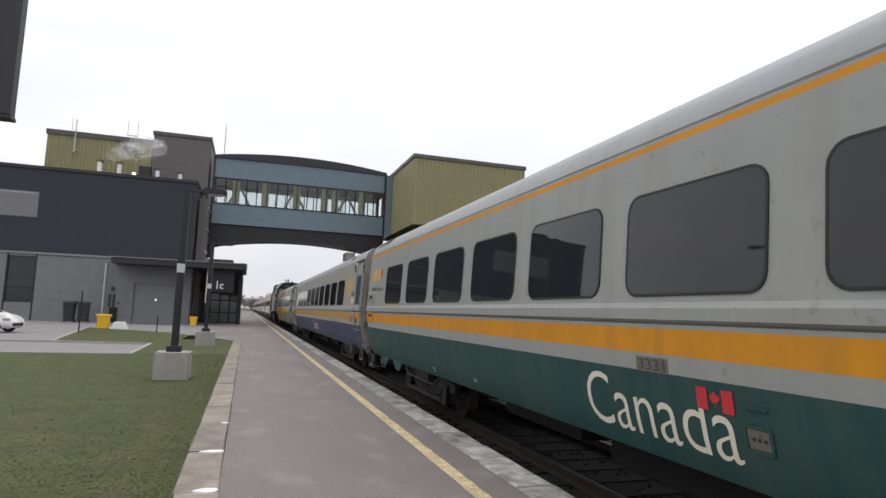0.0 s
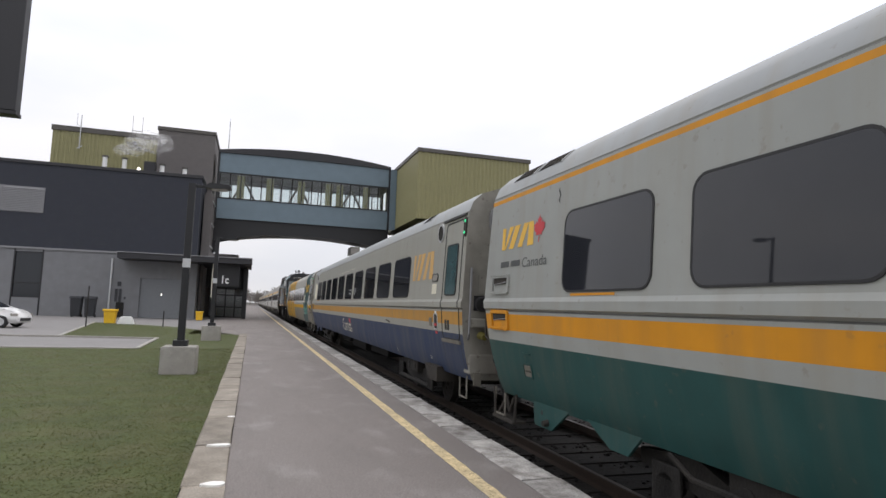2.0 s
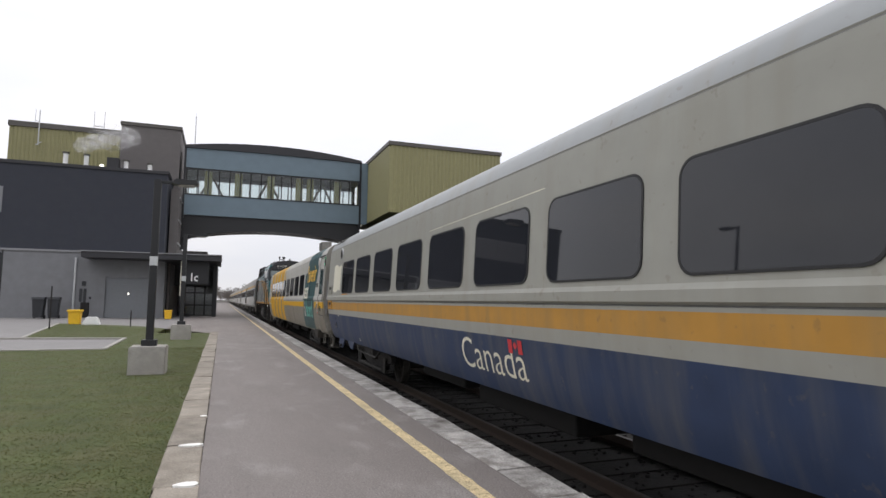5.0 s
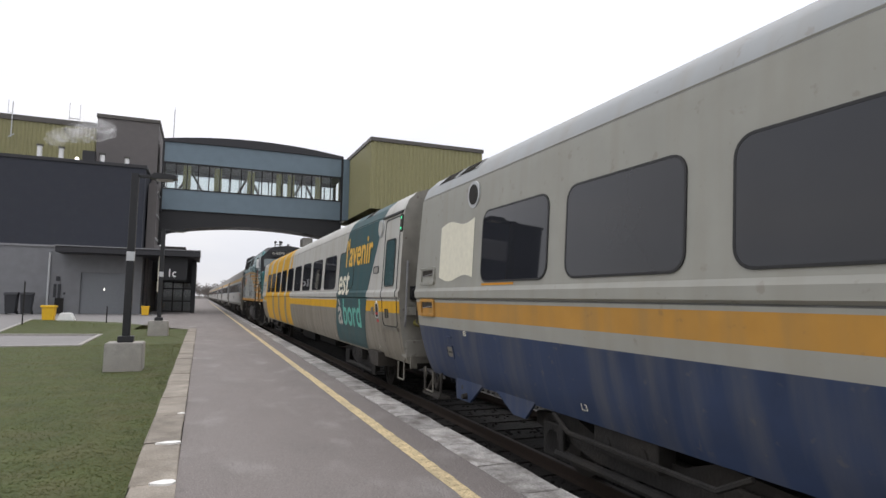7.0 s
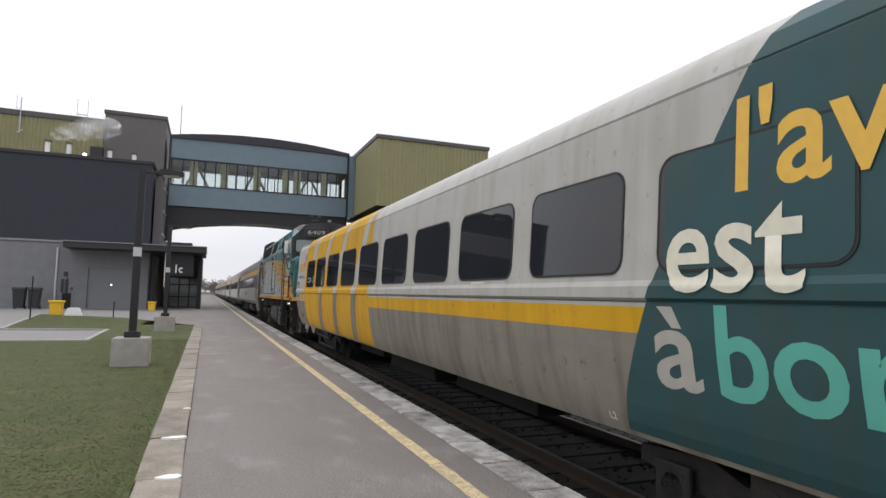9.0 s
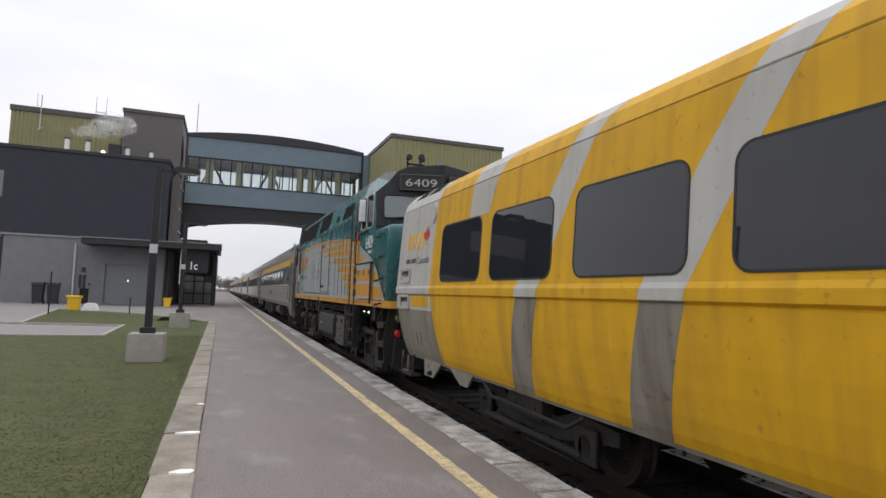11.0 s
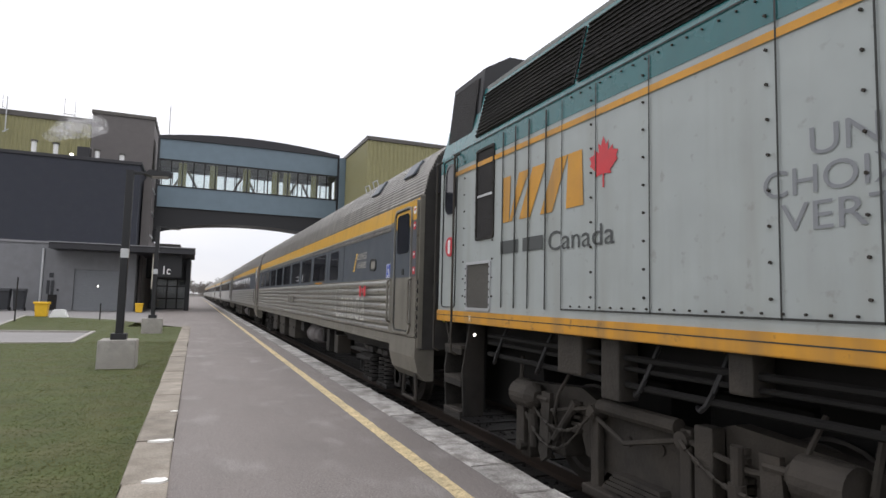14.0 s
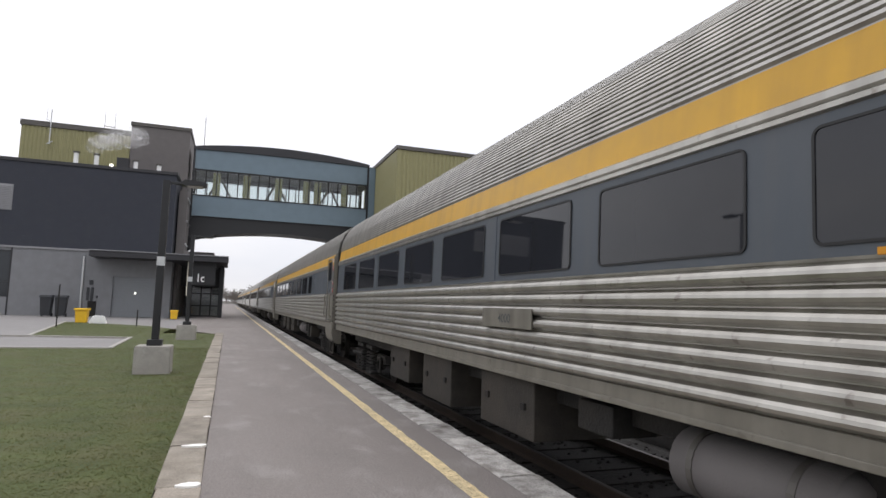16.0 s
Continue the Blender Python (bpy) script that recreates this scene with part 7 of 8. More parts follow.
def locomotive():
    car = tagged(new("locomotive"), "teal, grey and orange diesel locomotive with a boxy cab", "locomotive")
    p = LOCO
    bm = loft(B(), p, [1, 2, 2, 2, 2, 3, 3, 4, 4], 3.0, 17.34)
    part("hood", bm, [M_lineblack, M_locoorange, M_locogrey, M_teal, M_lineblack], car, "grey engine hood with teal top")
    # nose: sides, angled facets and a flat middle, with a rounded top edge
    plan = [(-HALF, 1.421), (-HALF, 0.9), (-HALF, 0.36), (-HALF, 0.33), (-1.572, 0.29), (-1.555, 0.245), (-1.525, 0.205), (-1.48, 0.175), (-1.45, 0.162), (-1.1, 0.03), (-1.06, 0.015), (-1.0, -0.005), (-0.92, -0.03), (-0.84, -0.042), (-0.8, -0.045), (0.0, -0.05)]
    plan = plan + [(-x, u) for x, u in reversed(plan[:-1])]
    bm = B()
    rows = []
    for z, ins in ((1.39, 0.0), (3.08, 0.0), (3.11, 0.0), (3.16, 0.006), (3.2, 0.022), (3.225, 0.045), (3.24, 0.08), (3.243, 0.11)):
        rows.append([bm.verts.new((x * (1 - ins / HALF), u + (ins if u < 1.3 else 0), z + UP + (0.04 * (1 - (x / HALF) ** 2) if ins > 0.1 else 0))) for x, u in plan])
    for ra, rb in zip(rows, rows[1:]):
        for k in range(len(plan) - 1):
            bm.faces.new((ra[k + 1], ra[k], rb[k], rb[k + 1])).smooth = True
    top = rows[-1]
    n = len(plan)
    for k in range((n - 1) // 2 - 1):
        bm.faces.new((top[k], top[n - 1 - k], top[n - 2 - k], top[k + 1]))
    k = (n - 1) // 2 - 1
    bm.faces.new((top[k], top[n - 1 - k], top[k + 1]))
    bm.faces.new(rows[0])
    part("nose", bm, M_teal, car, "teal nose with rounded edges")
    # cab: a shallow vee front leaning back, running into the hood's section
    def front_u(x, z):
        return 0.95 + 0.3 * abs(x) + 0.14 * max(0, z - 3.3)
    back = [(0.0, 1.6), (0.0, 3.2), (0.0, 3.78), (0.0, 4.14), (0.2, 4.62), (0.45, 4.8), (1.0, 4.88), (1.575, 4.9)]
    fore = [(0.0, 1.6), (0.0, 3.2), (0.0, 3.78), (0.0, 4.14), (0.3, 4.42), (0.5, 4.68), (0.75, 4.8), (1.575, 4.88)]
    bm = B()
    def ring(prof, fu):
        pts = [(-HALF + i, z) for i, z in prof] + [(HALF - i, z) for i, z in reversed(prof[:-1])]
        return [bm.verts.new((x, fu(x, z), z + UP)) for x, z in pts]
    r0, r1, r2 = ring(fore, front_u), ring(back, lambda x, z: 2.3), ring(back, lambda x, z: 3.02)
    m = len(fore) - 1
    for ra, rb in ((r0, r1), (r1, r2)):
        for k in range(len(r0) - 1):
            j = min(k, 2 * m - 1 - k)
            f = bm.faces.new((ra[k], ra[k + 1], rb[k + 1], rb[k]))
            f.material_index = 1 if j >= 4 else 0
    for k in range(m):
        bm.faces.new((r0[k + 1], r0[k], r0[2 * m - k], r0[2 * m - 1 - k]) if k < m - 1 else (r0[k + 1], r0[k], r0[2 * m - k])).material_index = 1
    cab_shell = part("cab", bm, [M_teal, M_brow], car, "teal cab with a black front")
    # the two front facets, proud of the shell
    for s in (-1, 1):
        def on_front(x, z, d=0.0):
            return (s * x, front_u(x, z) - d, z + UP)
        bm = B()
        edge = [(0.0, 3.3), (1.572, 3.3), (1.572, 3.78), (1.57, 4.14), (1.275, 4.42), (1.075, 4.68), (0.825, 4.8), (0.0, 4.88)]
        bm.faces.new([bm.verts.new(on_front(x, z, 0.02)) for x, z in edge])
        bmesh.ops.solidify(bm, geom=bm.faces[:], thickness=0.03 * s)
        fr = part("cab_front", bm, M_brow, car, "black cab front")
        pane = [(0.1, 3.52), (1.38, 3.5), (1.42, 3.56), (1.42, 3.98), (1.36, 4.06), (0.1, 4.08)]
        gp = B()
        gp.faces.new([gp.verts.new(on_front(x, z, 0.045)) for x, z in pane])
        part("windscreen", gp, M_windscreen, fr, "grey-green windscreen pane")
        loop = [on_front(x, z, 0.05) for x, z in pane]
        part("windscreen_seal", rods(B(), loop + loop[:1], 0.02), M_rubber, fr)
        part("wiper", rods(B(), [on_front(0.75, 4.14, 0.07), on_front(0.6, 4.08, 0.08), on_front(0.2, 3.82, 0.07)], 0.012), M_rubber, fr)
        part("wiper_arm", rods(B(), [on_front(1.3, 4.1, 0.07), on_front(0.72, 4.03, 0.08)], 0.01), M_rubber, fr)
        nb = B()
        quad = [(0.1, 4.2), (1.06, 4.2), (1.06, 4.56), (0.1, 4.56)]
        fa = [nb.verts.new(on_front(x, z, 0.0)) for x, z in quad]
        fb = [nb.verts.new(on_front(x, 4.2, 0.1)[:2] + (z + UP,)) for x, z in quad]
        nb.faces.new(fb)
        for k in range(4):
            nb.faces.new((fa[k], fa[(k + 1) % 4], fb[(k + 1) % 4], fb[k]))
        board = part("number_board", nb, M_lineblack, fr, "black number board")
        rim = [(s * x, front_u(x, 4.2) - 0.105, z + UP) for x, z in quad]
        part("board_rim", rods(B(), rim + rim[:1], 0.018), M_brow, board)
        t = letters("6409", 0.0)
        for v in t.verts:
            x = s * (0.94 - 0.72 * v.co.x) if s < 0 else 0.22 + 0.72 * v.co.x
            v.co = (x, front_u(abs(x), 4.2) - 0.11, 4.29 + 0.18 * v.co.y + UP)
        part("board_number", t, M_lettergrey, board)
        part("nose_rail", rods(B(), [(s * 1.35, 0.95, 3.3 + UP), (s * 1.32, 0.9, 3.45 + UP), (s * 0.85, 0.7, 3.5 + UP), (s * 0.85, 0.72, 3.3 + UP)], 0.016), M_under_lt, car)
    flat = [(0.0, 0), (0.0, 6)]
    lean = [(-0.004, 0), (-0.004, 4.14), (0.2, 4.6), (0.2, 6)]
    # grey sweep with orange bars
    top = [(0.62, 1.9), (0.84, 2.15), (1.25, 2.34), (1.63, 2.49), (2.43, 2.78), (3.49, 3.03), (4.97, 3.25), (6.2, 3.36), (7.49, 3.43), (9.79, 3.52), (17.34, 3.56)]
    bm = B()
    on_side(bm, [[(0.37, 1.56), (3.01, 1.56)] + [(3.01, 2.92), (2.43, 2.76), (1.9, 2.61), (1.46, 2.44), (1.15, 2.24), (0.85, 1.99), (0.6, 1.77), (0.37, 1.58)]], flat, 0.010)
    part("grey_sweep", bm, M_locogrey, car, "grey sweep across the teal cab")
    bm = B()
    up = [(u, z) for u, z in top if u > 3.2]
    on_side(bm, [[(a[0], a[1]), (b[0], b[1]), (b[0], 3.78), (a[0], 3.78)] for a, b in zip([(3.0, 2.92)] + up, up)], flat, 0.004)
    part("teal_upper_side", bm, M_teal, car)
    bm = B()
    # bars fan back from the cab: (z at cab, z behind, thickness, u start, u end)
    for z0, z1, th, u0, u1 in ((3.12, 3.51, 0.08, 4.3, 11.3), (2.96, 3.16, 0.14, 3.06, 10.2), (2.72, 3.05, 0.155, 3.06, 8.7), (2.5, 2.78, 0.165, 3.06, 7.2), (2.26, 2.47, 0.175, 3.06, 6.25), (2.03, 2.17, 0.19, 3.06, 5.45), (1.8, 1.88, 0.19, 3.06, 4.85), (1.6, 1.62, 0.15, 3.06, 4.45)):
        f = lambda u: z0 + (z1 - z0) * (u - 3.8) / 8.0
        n = 16
        us = [u0 + (u1 - u0) * k / n for k in range(n + 1)]
        sharp = 26 if z0 < 2.6 else 9
        taper = lambda u: th * (1 - 0.95 * max(0, (u - u0) / (u1 - u0)) ** sharp)
        on_side(bm, [[(u, f(u)) for u in us] + [(u, f(u) + taper(u)) for u in reversed(us)]], flat, 0.008)
    for poly in ([(3.02, 2.5), (3.02, 2.68), (2.75, 2.7), (2.3, 2.6)], [(1.46, 1.96), (1.46, 2.22), (1.22, 2.2), (0.92, 2.0)], [(2.9, 1.6), (2.9, 1.86), (0.76, 1.86), (0.52, 1.6)], [(3.0, 2.0), (3.0, 2.28), (1.55, 2.28), (1.55, 2.0)]):
        on_side(bm, [poly], flat, 0.013)
    # long thin stripe to the rear and the trailing emblem
    on_side(bm, [[(9.5, 3.40), (9.5, 3.46), (16.8, 3.50), (16.8, 3.44)]], flat, 0.012)
    slashes(bm, flat, 15.35, 13.75, 2.62, 3.16, 0.008)
    part("orange_livery", bm, M_locoorange, car, "orange bars and emblem on the side")
    bm = B()
    maple(bm, flat, 13.45, 2.94, 0.27, 0.009)
    part("leaf", bm, M_red, car, "red leaf shape")
    name_line(car, flat, 15.4, 13.3, 2.22, 2.42, 0.009)
    for t, u0, u1, z0 in (("UN", 10.9, 11.3, 2.6), ("CHOIX", 10.75, 11.62, 2.38), ("VERT", 10.8, 11.5, 2.16), ("A", 9.95, 10.1, 2.6), ("GREEN", 9.6, 10.4, 2.38), ("CHOICE", 9.55, 10.5, 2.16)):
        part("motto", side_text(t, flat, u0 + 0.2, u1 + 0.2, z0, z0 + 0.17, 0.007), M_door_grey, car)
    bm = B()
    for k in range(10):
        z = 2.0 + k * 0.09
        on_side(bm, [[(10.72, z), (10.58, z + 0.03), (10.6, z + 0.07), (10.74, z + 0.05)]], flat, 0.007)
    part("feather_mark", bm, M_cream, car, "pale feather shape")
    part("fleet_number", side_text("6409", flat, 1.62, 2.38, 2.80, 3.12, 0.016, 0.012), M_white, car, "white number 6409")
    part("model_name", side_text("GPA-30H", flat, 1.64, 2.1, 2.66, 2.75, 0.016, 0.012), M_white, car)
    # sill
    part("side_sill", plate(B(), flat, 0.4, 17.35, 1.40, 1.545, 0.02, 0.01), M_locoorange, car, "orange side sill")
    bm = B()
    rim = [(-1.597, 0.46), (-1.597, 0.33), (-1.594, 0.285), (-1.575, 0.232), (-1.54, 0.188), (-1.49, 0.155), (-1.45, 0.14), (-1.06, -0.008), (-0.92, -0.053), (-0.8, -0.068)]
    rim = rim + [(-x, u) for x, u in reversed(rim)]
    lo, hi = ([bm.verts.new((x, u, z + UP)) for x, u in rim] for z in (1.395, 1.55))
    for k in range(len(rim) - 1):
        bm.faces.new((lo[k], lo[k + 1], hi[k + 1], hi[k]))
    bm.faces.new(hi)
    bm.faces.new(lo[::-1])
    part("nose_sill", bm, M_locoorange, car, "orange sill round the nose")
    part("sill_letter", side_text("F", flat, 1.1, 1.16, 1.42, 1.5, 0.026, 0.006), M_lettergrey, car)
    part("sill_letter", side_text("R", flat, 16.15, 16.21, 1.42, 1.5, 0.026, 0.01), M_cream, car)
    # cab windows
    for u0, u1 in ((1.7, 2.33), (2.42, 2.95)):
        w = part("cab_window", ring_frame(B(), lean, u0, u1, 3.33, 4.12, 0.035, 0.02, 0.1), M_galv, car, "window in a pale metal frame")
        part("pane", plate(B(), lean, u0, u1, 3.33, 4.12, 0.008, 0.1), M_winglass, w)
    mi = part("mirror", box(B(), -HALF - 0.2, -HALF - 0.05, 2.38, 2.46, 3.5 + UP, 4.05 + UP, bev=0.02), M_white, car, "white mirror housing")
    part("bracket", rods(B(), [(-HALF, 2.7, 3.45 + UP), (-HALF - 0.1, 2.6, 3.5 + UP)], 0.02), M_black_steel, mi)
    part("arm_rest", plate(B(), flat, 2.3, 3.0, 3.22, 3.27, 0.06, 0.01), M_black_steel, car)
    # cab door behind, with its ladder and grab rails
    d = part("cab_door", ring_frame(B(), flat, 3.25, 3.72, 2.5, 4.05, 0.012, 0.014, 0.05, off=0.004), M_seam, car)
    part("pane", plate(B(), lean, 3.34, 3.64, 3.45, 4.0, 0.02, 0.12), M_lens, d)
    part("warning_disc", rod(B(), (-HALF, 3.46, 3.2 + UP), (-HALF - 0.018, 3.46, 3.2 + UP), 0.16, 24), M_red, car, "red disc with a white bottle mark")
    part("bottle_mark", plate(B(), flat, 3.42, 3.5, 3.1, 3.3, 0.004, 0.03, off=0.019), M_white, car)
    for u in (3.18, 3.78):
        bm = B()
        rods(bm, [(-HALF, u, 4.0 + UP), (-HALF - 0.09, u, 3.95 + UP), (-HALF - 0.09, u, 0.3 + UP)], 0.017)
        part("grab_pole", bm, M_black_steel, car)
    for u in (3.2, 3.74):
        part("ladder_stringer", box(B(), -HALF - 0.06, -HALF + 0.08, u - 0.02, u + 0.02, 0.3 + UP, 1.4 + UP), M_under, car)
    for u0, u1, z0, m in ((13.9, 14.3, 1.0, M_under_lt), (13.35, 13.6, 0.85, M_under_lt), (10.05, 10.35, 0.95, M_under_lt), (10.7, 10.95, 1.05, M_under), (12.0, 12.2, 1.1, M_under_lt), (5.0, 5.25, 1.05, M_under_lt), (1.5, 1.75, 1.05, M_under)):
        part("sill_bracket", box(B(), -HALF + 0.08, -HALF + 0.3, u0, u1, z0 + UP, 1.388 + UP, bev=0.02), m, car)
    for u, z in ((10.55, 1.08), (4.75, 1.14)):
        part("red_pipe_cap", rod(B(), (-1.44, u, z + UP), (-1.44, u - 0.04, z + UP), 0.085, 16), M_capred, car, "dull red pipe cap")
    part("sill_socket", ring_frame(plate(B(), flat, 9.5, 9.72, 1.41, 1.53, 0.004, 0.01, off=0.02), flat, 9.55, 9.67, 1.43, 1.51, 0.02, 0.01, 0.03, off=0.022), M_rail, car, "rusty sill socket")
    part("underfloor_cable", rods(B(), [(-1.46, 6.9, 1.3 + UP), (-1.48, 7.6, 1.08 + UP), (-1.48, 8.8, 1.03 + UP), (-1.46, 9.9, 1.28 + UP)], 0.022), M_rubber, car)
    for z in (0.35, 0.72, 1.1):
        part("ladder_step", box(B(), -HALF - 0.1, -HALF + 0.15, 3.2, 3.76, z + UP, z + 0.05 + UP), M_under, car)
    for z in (1.62, 1.95, 2.2):
        part("step_hole", plate(B(), flat, 3.28, 3.7, z, z + 0.17, 0.012, 0.02, off=0.004), M_seam, car)
    # battery box doors
    bx = part("locker", plate(B(), flat, 1.5, 3.1, 1.56, 2.42, 0.05, 0.03, off=0.01), M_locoorange, car, "orange locker on the cab side")
    part("locker_band", plate(B(), flat, 1.505, 3.095, 1.93, 2.01, 0.004, 0.01, off=0.06), M_locogrey, bx)
    part("locker_band", plate(B(), flat, 1.505, 3.095, 2.29, 2.41, 0.004, 0.01, off=0.06), M_locogrey, bx)
    part("locker_band", plate(B(), flat, 1.505, 3.095, 1.57, 1.64, 0.004, 0.01, off=0.06), M_locogrey, bx)
    for u in (1.7, 2.28, 2.9):
        la = part("latch", plate(B(), flat, u - 0.045, u + 0.045, 2.14, 2.28, 0.012, 0.02, off=0.06), M_vestibule, bx)
        part("latch_hole", plate(B(), flat, u - 0.02, u + 0.02, 2.16, 2.26, 0.004, 0.015, off=0.072), M_seam, la)
    part("locker_rail", rods(B(), [(-HALF - 0.08, 1.46, 2.46 + UP), (-HALF - 0.08, 1.46, 1.46 + UP)], 0.022), M_black_steel, bx)
    part("locker_lip", plate(B(), flat, 1.44, 3.14, 2.42, 2.46, 0.07, 0.01, off=0.01), M_under_lt, bx)
    # nose grab irons
    for z in (3.02, 2.52, 2.02, 1.47):
        bm = B()
        rods(bm, [(-HALF, 0.62, z + 0.02 + UP), (-HALF - 0.08, 0.62, z + 0.02 + UP), (-HALF - 0.09, 0.70, z - 0.03 + UP), (-HALF - 0.09, 1.04, z - 0.03 + UP), (-HALF, 1.06, z + UP)], 0.016)
        part("grab_iron", bm, M_under, car)
    # horn and small roof gear
    bm = B()
    for x, u in ((-0.72, 1.75), (-0.45, 1.6), (-0.35, 1.85)):
        rod(bm, (x, u + 0.2, 5.12 + UP), (x, u, 5.12 + UP), 0.03, 10, 0.085)
        rod(bm, (x, u, 5.12 + UP), (x, u - 0.03, 5.12 + UP), 0.085, 10, 0.07)
        rod(bm, (x, u + 0.15, 4.75 + UP), (x, u + 0.15, 5.12 + UP), 0.025, 6)
    rod(bm, (-0.75, 1.9, 4.98 + UP), (-0.3, 1.9, 4.98 + UP), 0.03, 8)
    part("horn", bm, M_black_steel, car)
    part("beacon", rod(B(), (0.05, 1.6, 4.84 + UP), (0.05, 1.6, 5.02 + UP), 0.08, 12), M_louver, car)
    bm = B()
    prism(bm, [(-1.385, 4.56 + UP), (-1.1, 4.705 + UP), (-1.1, 4.735 + UP), (-1.395, 4.60 + UP)], "y", 2.3, 16.2)
    part("roof_edge", bm, M_roofgrey, car, "pale roof edge")
    # hood: ribs, panel seams, doors, grilles
    # Ribs take the dark seam colour, which carries the shadow line beside each
    for u in (4.35, 4.85, 5.35, 5.95, 6.55, 14.4, 14.75, 15.05, 15.35):
        part("hood_rib", box(B(), -HALF - 0.022, -HALF - 0.0145, u - 0.008, u + 0.008, 1.62 + UP, 3.72 + UP), M_seam, car)
    for u in (7.4, 8.6, 9.3, 10.1, 11.1, 11.7, 12.85, 13.55, 14.1):
        part("panel_seam", on_side(B(), [[(u, 1.62), (u + 0.014, 1.62), (u + 0.014, 3.74), (u, 3.74)]], flat, 0.0145), M_seam, car)
    for u0, u1, z in ((7.4, 14.1, 1.62), (3.1, 16.9, 3.765)):
        part("panel_seam", on_side(B(), [[(u0, z), (u1, z), (u1, z + 0.016), (u0, z + 0.016)]], flat, 0.0145), M_seam, car)
    part("sill_seam", on_side(B(), [[(0.42, 1.476), (17.34, 1.476), (17.34, 1.486), (0.42, 1.486)]], flat, 0.0225), M_seam, car)
    dd = part("hood_door", ring_frame(B(), flat, 7.75, 9.45, 1.72, 3.7, 0.012, 0.02, 0.02, off=0.004), M_seam, car)
    bm = B()
    for u in (7.42, 8.62, 9.32, 10.12, 11.12, 11.72, 12.87, 13.57, 15.55, 16.4):
        for k in range(9):
            rod(bm, (-HALF - 0.005, u + 0.06, 1.75 + k * 0.23 + UP), (-HALF - 0.02, u + 0.06, 1.75 + k * 0.23 + UP), 0.011, 6)
    for k in range(44):
        for z in (1.66, 3.72):
            rod(bm, (-HALF - 0.005, 7.5 + k * 0.15, z + UP), (-HALF - 0.02, 7.5 + k * 0.15, z + UP), 0.009, 6)
    part("bolt_rows", bm, M_under_lt, car)["kind"] = "stuff"
    for u in (8.9, 9.3):
        for z in (1.9, 3.3):
            part("latch", plate(B(), flat, u - 0.03, u + 0.03, z - 0.05, z + 0.05, 0.03, 0.01), M_seam, dd)
    up_prof = [(0.0, 3.78), (0.09, 4.10), (0.20, 4.60)]
    for u0, u1, z0, z1, ribs in ((4.5, 5.15, 3.92, 4.3, 0), (5.25, 5.9, 3.92, 4.3, 0), (6.7, 7.0, 3.95, 4.15, 4), (8.55, 10.5, 3.9, 4.5, 16), (11.5, 13.9, 3.86, 4.5, 20), (13.95, 16.2, 3.86, 4.5, 20)):
        g = part("grille", plate(B(), up_prof, u0, u1, z0, z1, 0.012, 0.02), M_mesh, car, "black air grille")
        bm = B()
        n = max(3, int((z1 - z0) / 0.05))
        for k in range(n):
            z = z0 + (k + 0.5) * (z1 - z0) / n
            i = inset_of(up_prof, z)
            box(bm, -HALF + i - 0.035, -HALF + i - 0.012, u0 + 0.02, u1 - 0.02, z - 0.006 + UP, z + 0.006 + UP)
        part("grille_bar_set", bm, M_under, g)["kind"] = "stuff"
    # raised fan housing at the rear and roof fans
    bm = B()
    prism(bm, [(-1.5, 3.8 + UP), (-1.38, 4.9 + UP), (-1.0, 5.12 + UP), (1.0, 5.12 + UP), (1.38, 4.9 + UP), (1.5, 3.8 + UP)], "y", 16.3, 17.34)
    rc = part("rear_housing", bm, M_lineblack, car)
    part("rear_screen", plate(B(), [(0.07, 3.9), (0.19, 4.85)], 16.42, 17.24, 3.98, 4.8, 0.02, 0.03), M_mesh, rc)
    for u in (11.2, 13.2, 15.0):
        part("roof_fan", rod(B(), (0, u, 4.75 + UP), (0, u, 4.98 + UP), 0.75, 24), M_lineblack, car)
    part("exhaust", box(B(), -0.3, 0.3, 7.4, 8.4, 4.75 + UP, 4.95 + UP, bev=0.04), M_lineblack, car)
    # rear door, screens
    part("rear_door", ring_frame(B(), flat, 16.74, 17.2, 1.6, 3.72, 0.012, 0.016, 0.05), M_seam, car)
    part("rear_door_pane", ring_frame(plate(B(), flat, 16.8, 17.1, 2.95, 3.62, 0.01, 0.12), flat, 16.8, 17.1, 2.95, 3.62, 0.03, 0.02, 0.12), M_winglass, car)
    part("warning_disc", rod(B(), (-HALF, 16.94, 2.45 + UP), (-HALF - 0.018, 16.94, 2.45 + UP), 0.14, 24), M_red, car, "red disc with a white bottle mark")
    part("bottle_mark", plate(B(), flat, 16.90, 16.98, 2.35, 2.55, 0.004, 0.03, off=0.019), M_white, car)
    for u0, u1, z0, z1, m in ((15.62, 16.06, 2.5, 3.62, M_mesh), (15.68, 16.33, 1.6, 2.16, M_screen)):
        s = part("side_screen", plate(B(), flat, u0, u1, z0, z1, 0.006, 0.02), m, car)
        part("screen_frame", ring_frame(B(), flat, u0, u1, z0, z1, 0.035, 0.02, 0.008), M_galv if m is M_screen else M_under, s)
        if m is M_mesh:
            part("screen_bar", plate(B(), flat, u0, u1, 3.02, 3.05, 0.012, 0.004), M_galv, s)
        bm = B()
        for k in range(6):
            for uu in (u0 - 0.018, u1 + 0.018):
                zz = z0 + (z1 - z0) * (k + 0.5) / 6
                rod(bm, (-HALF - 0.02, uu, zz + UP), (-HALF - 0.03, uu, zz + UP), 0.01, 6)
        part("screen_bolts", bm, M_under, s)["kind"] = "stuff"
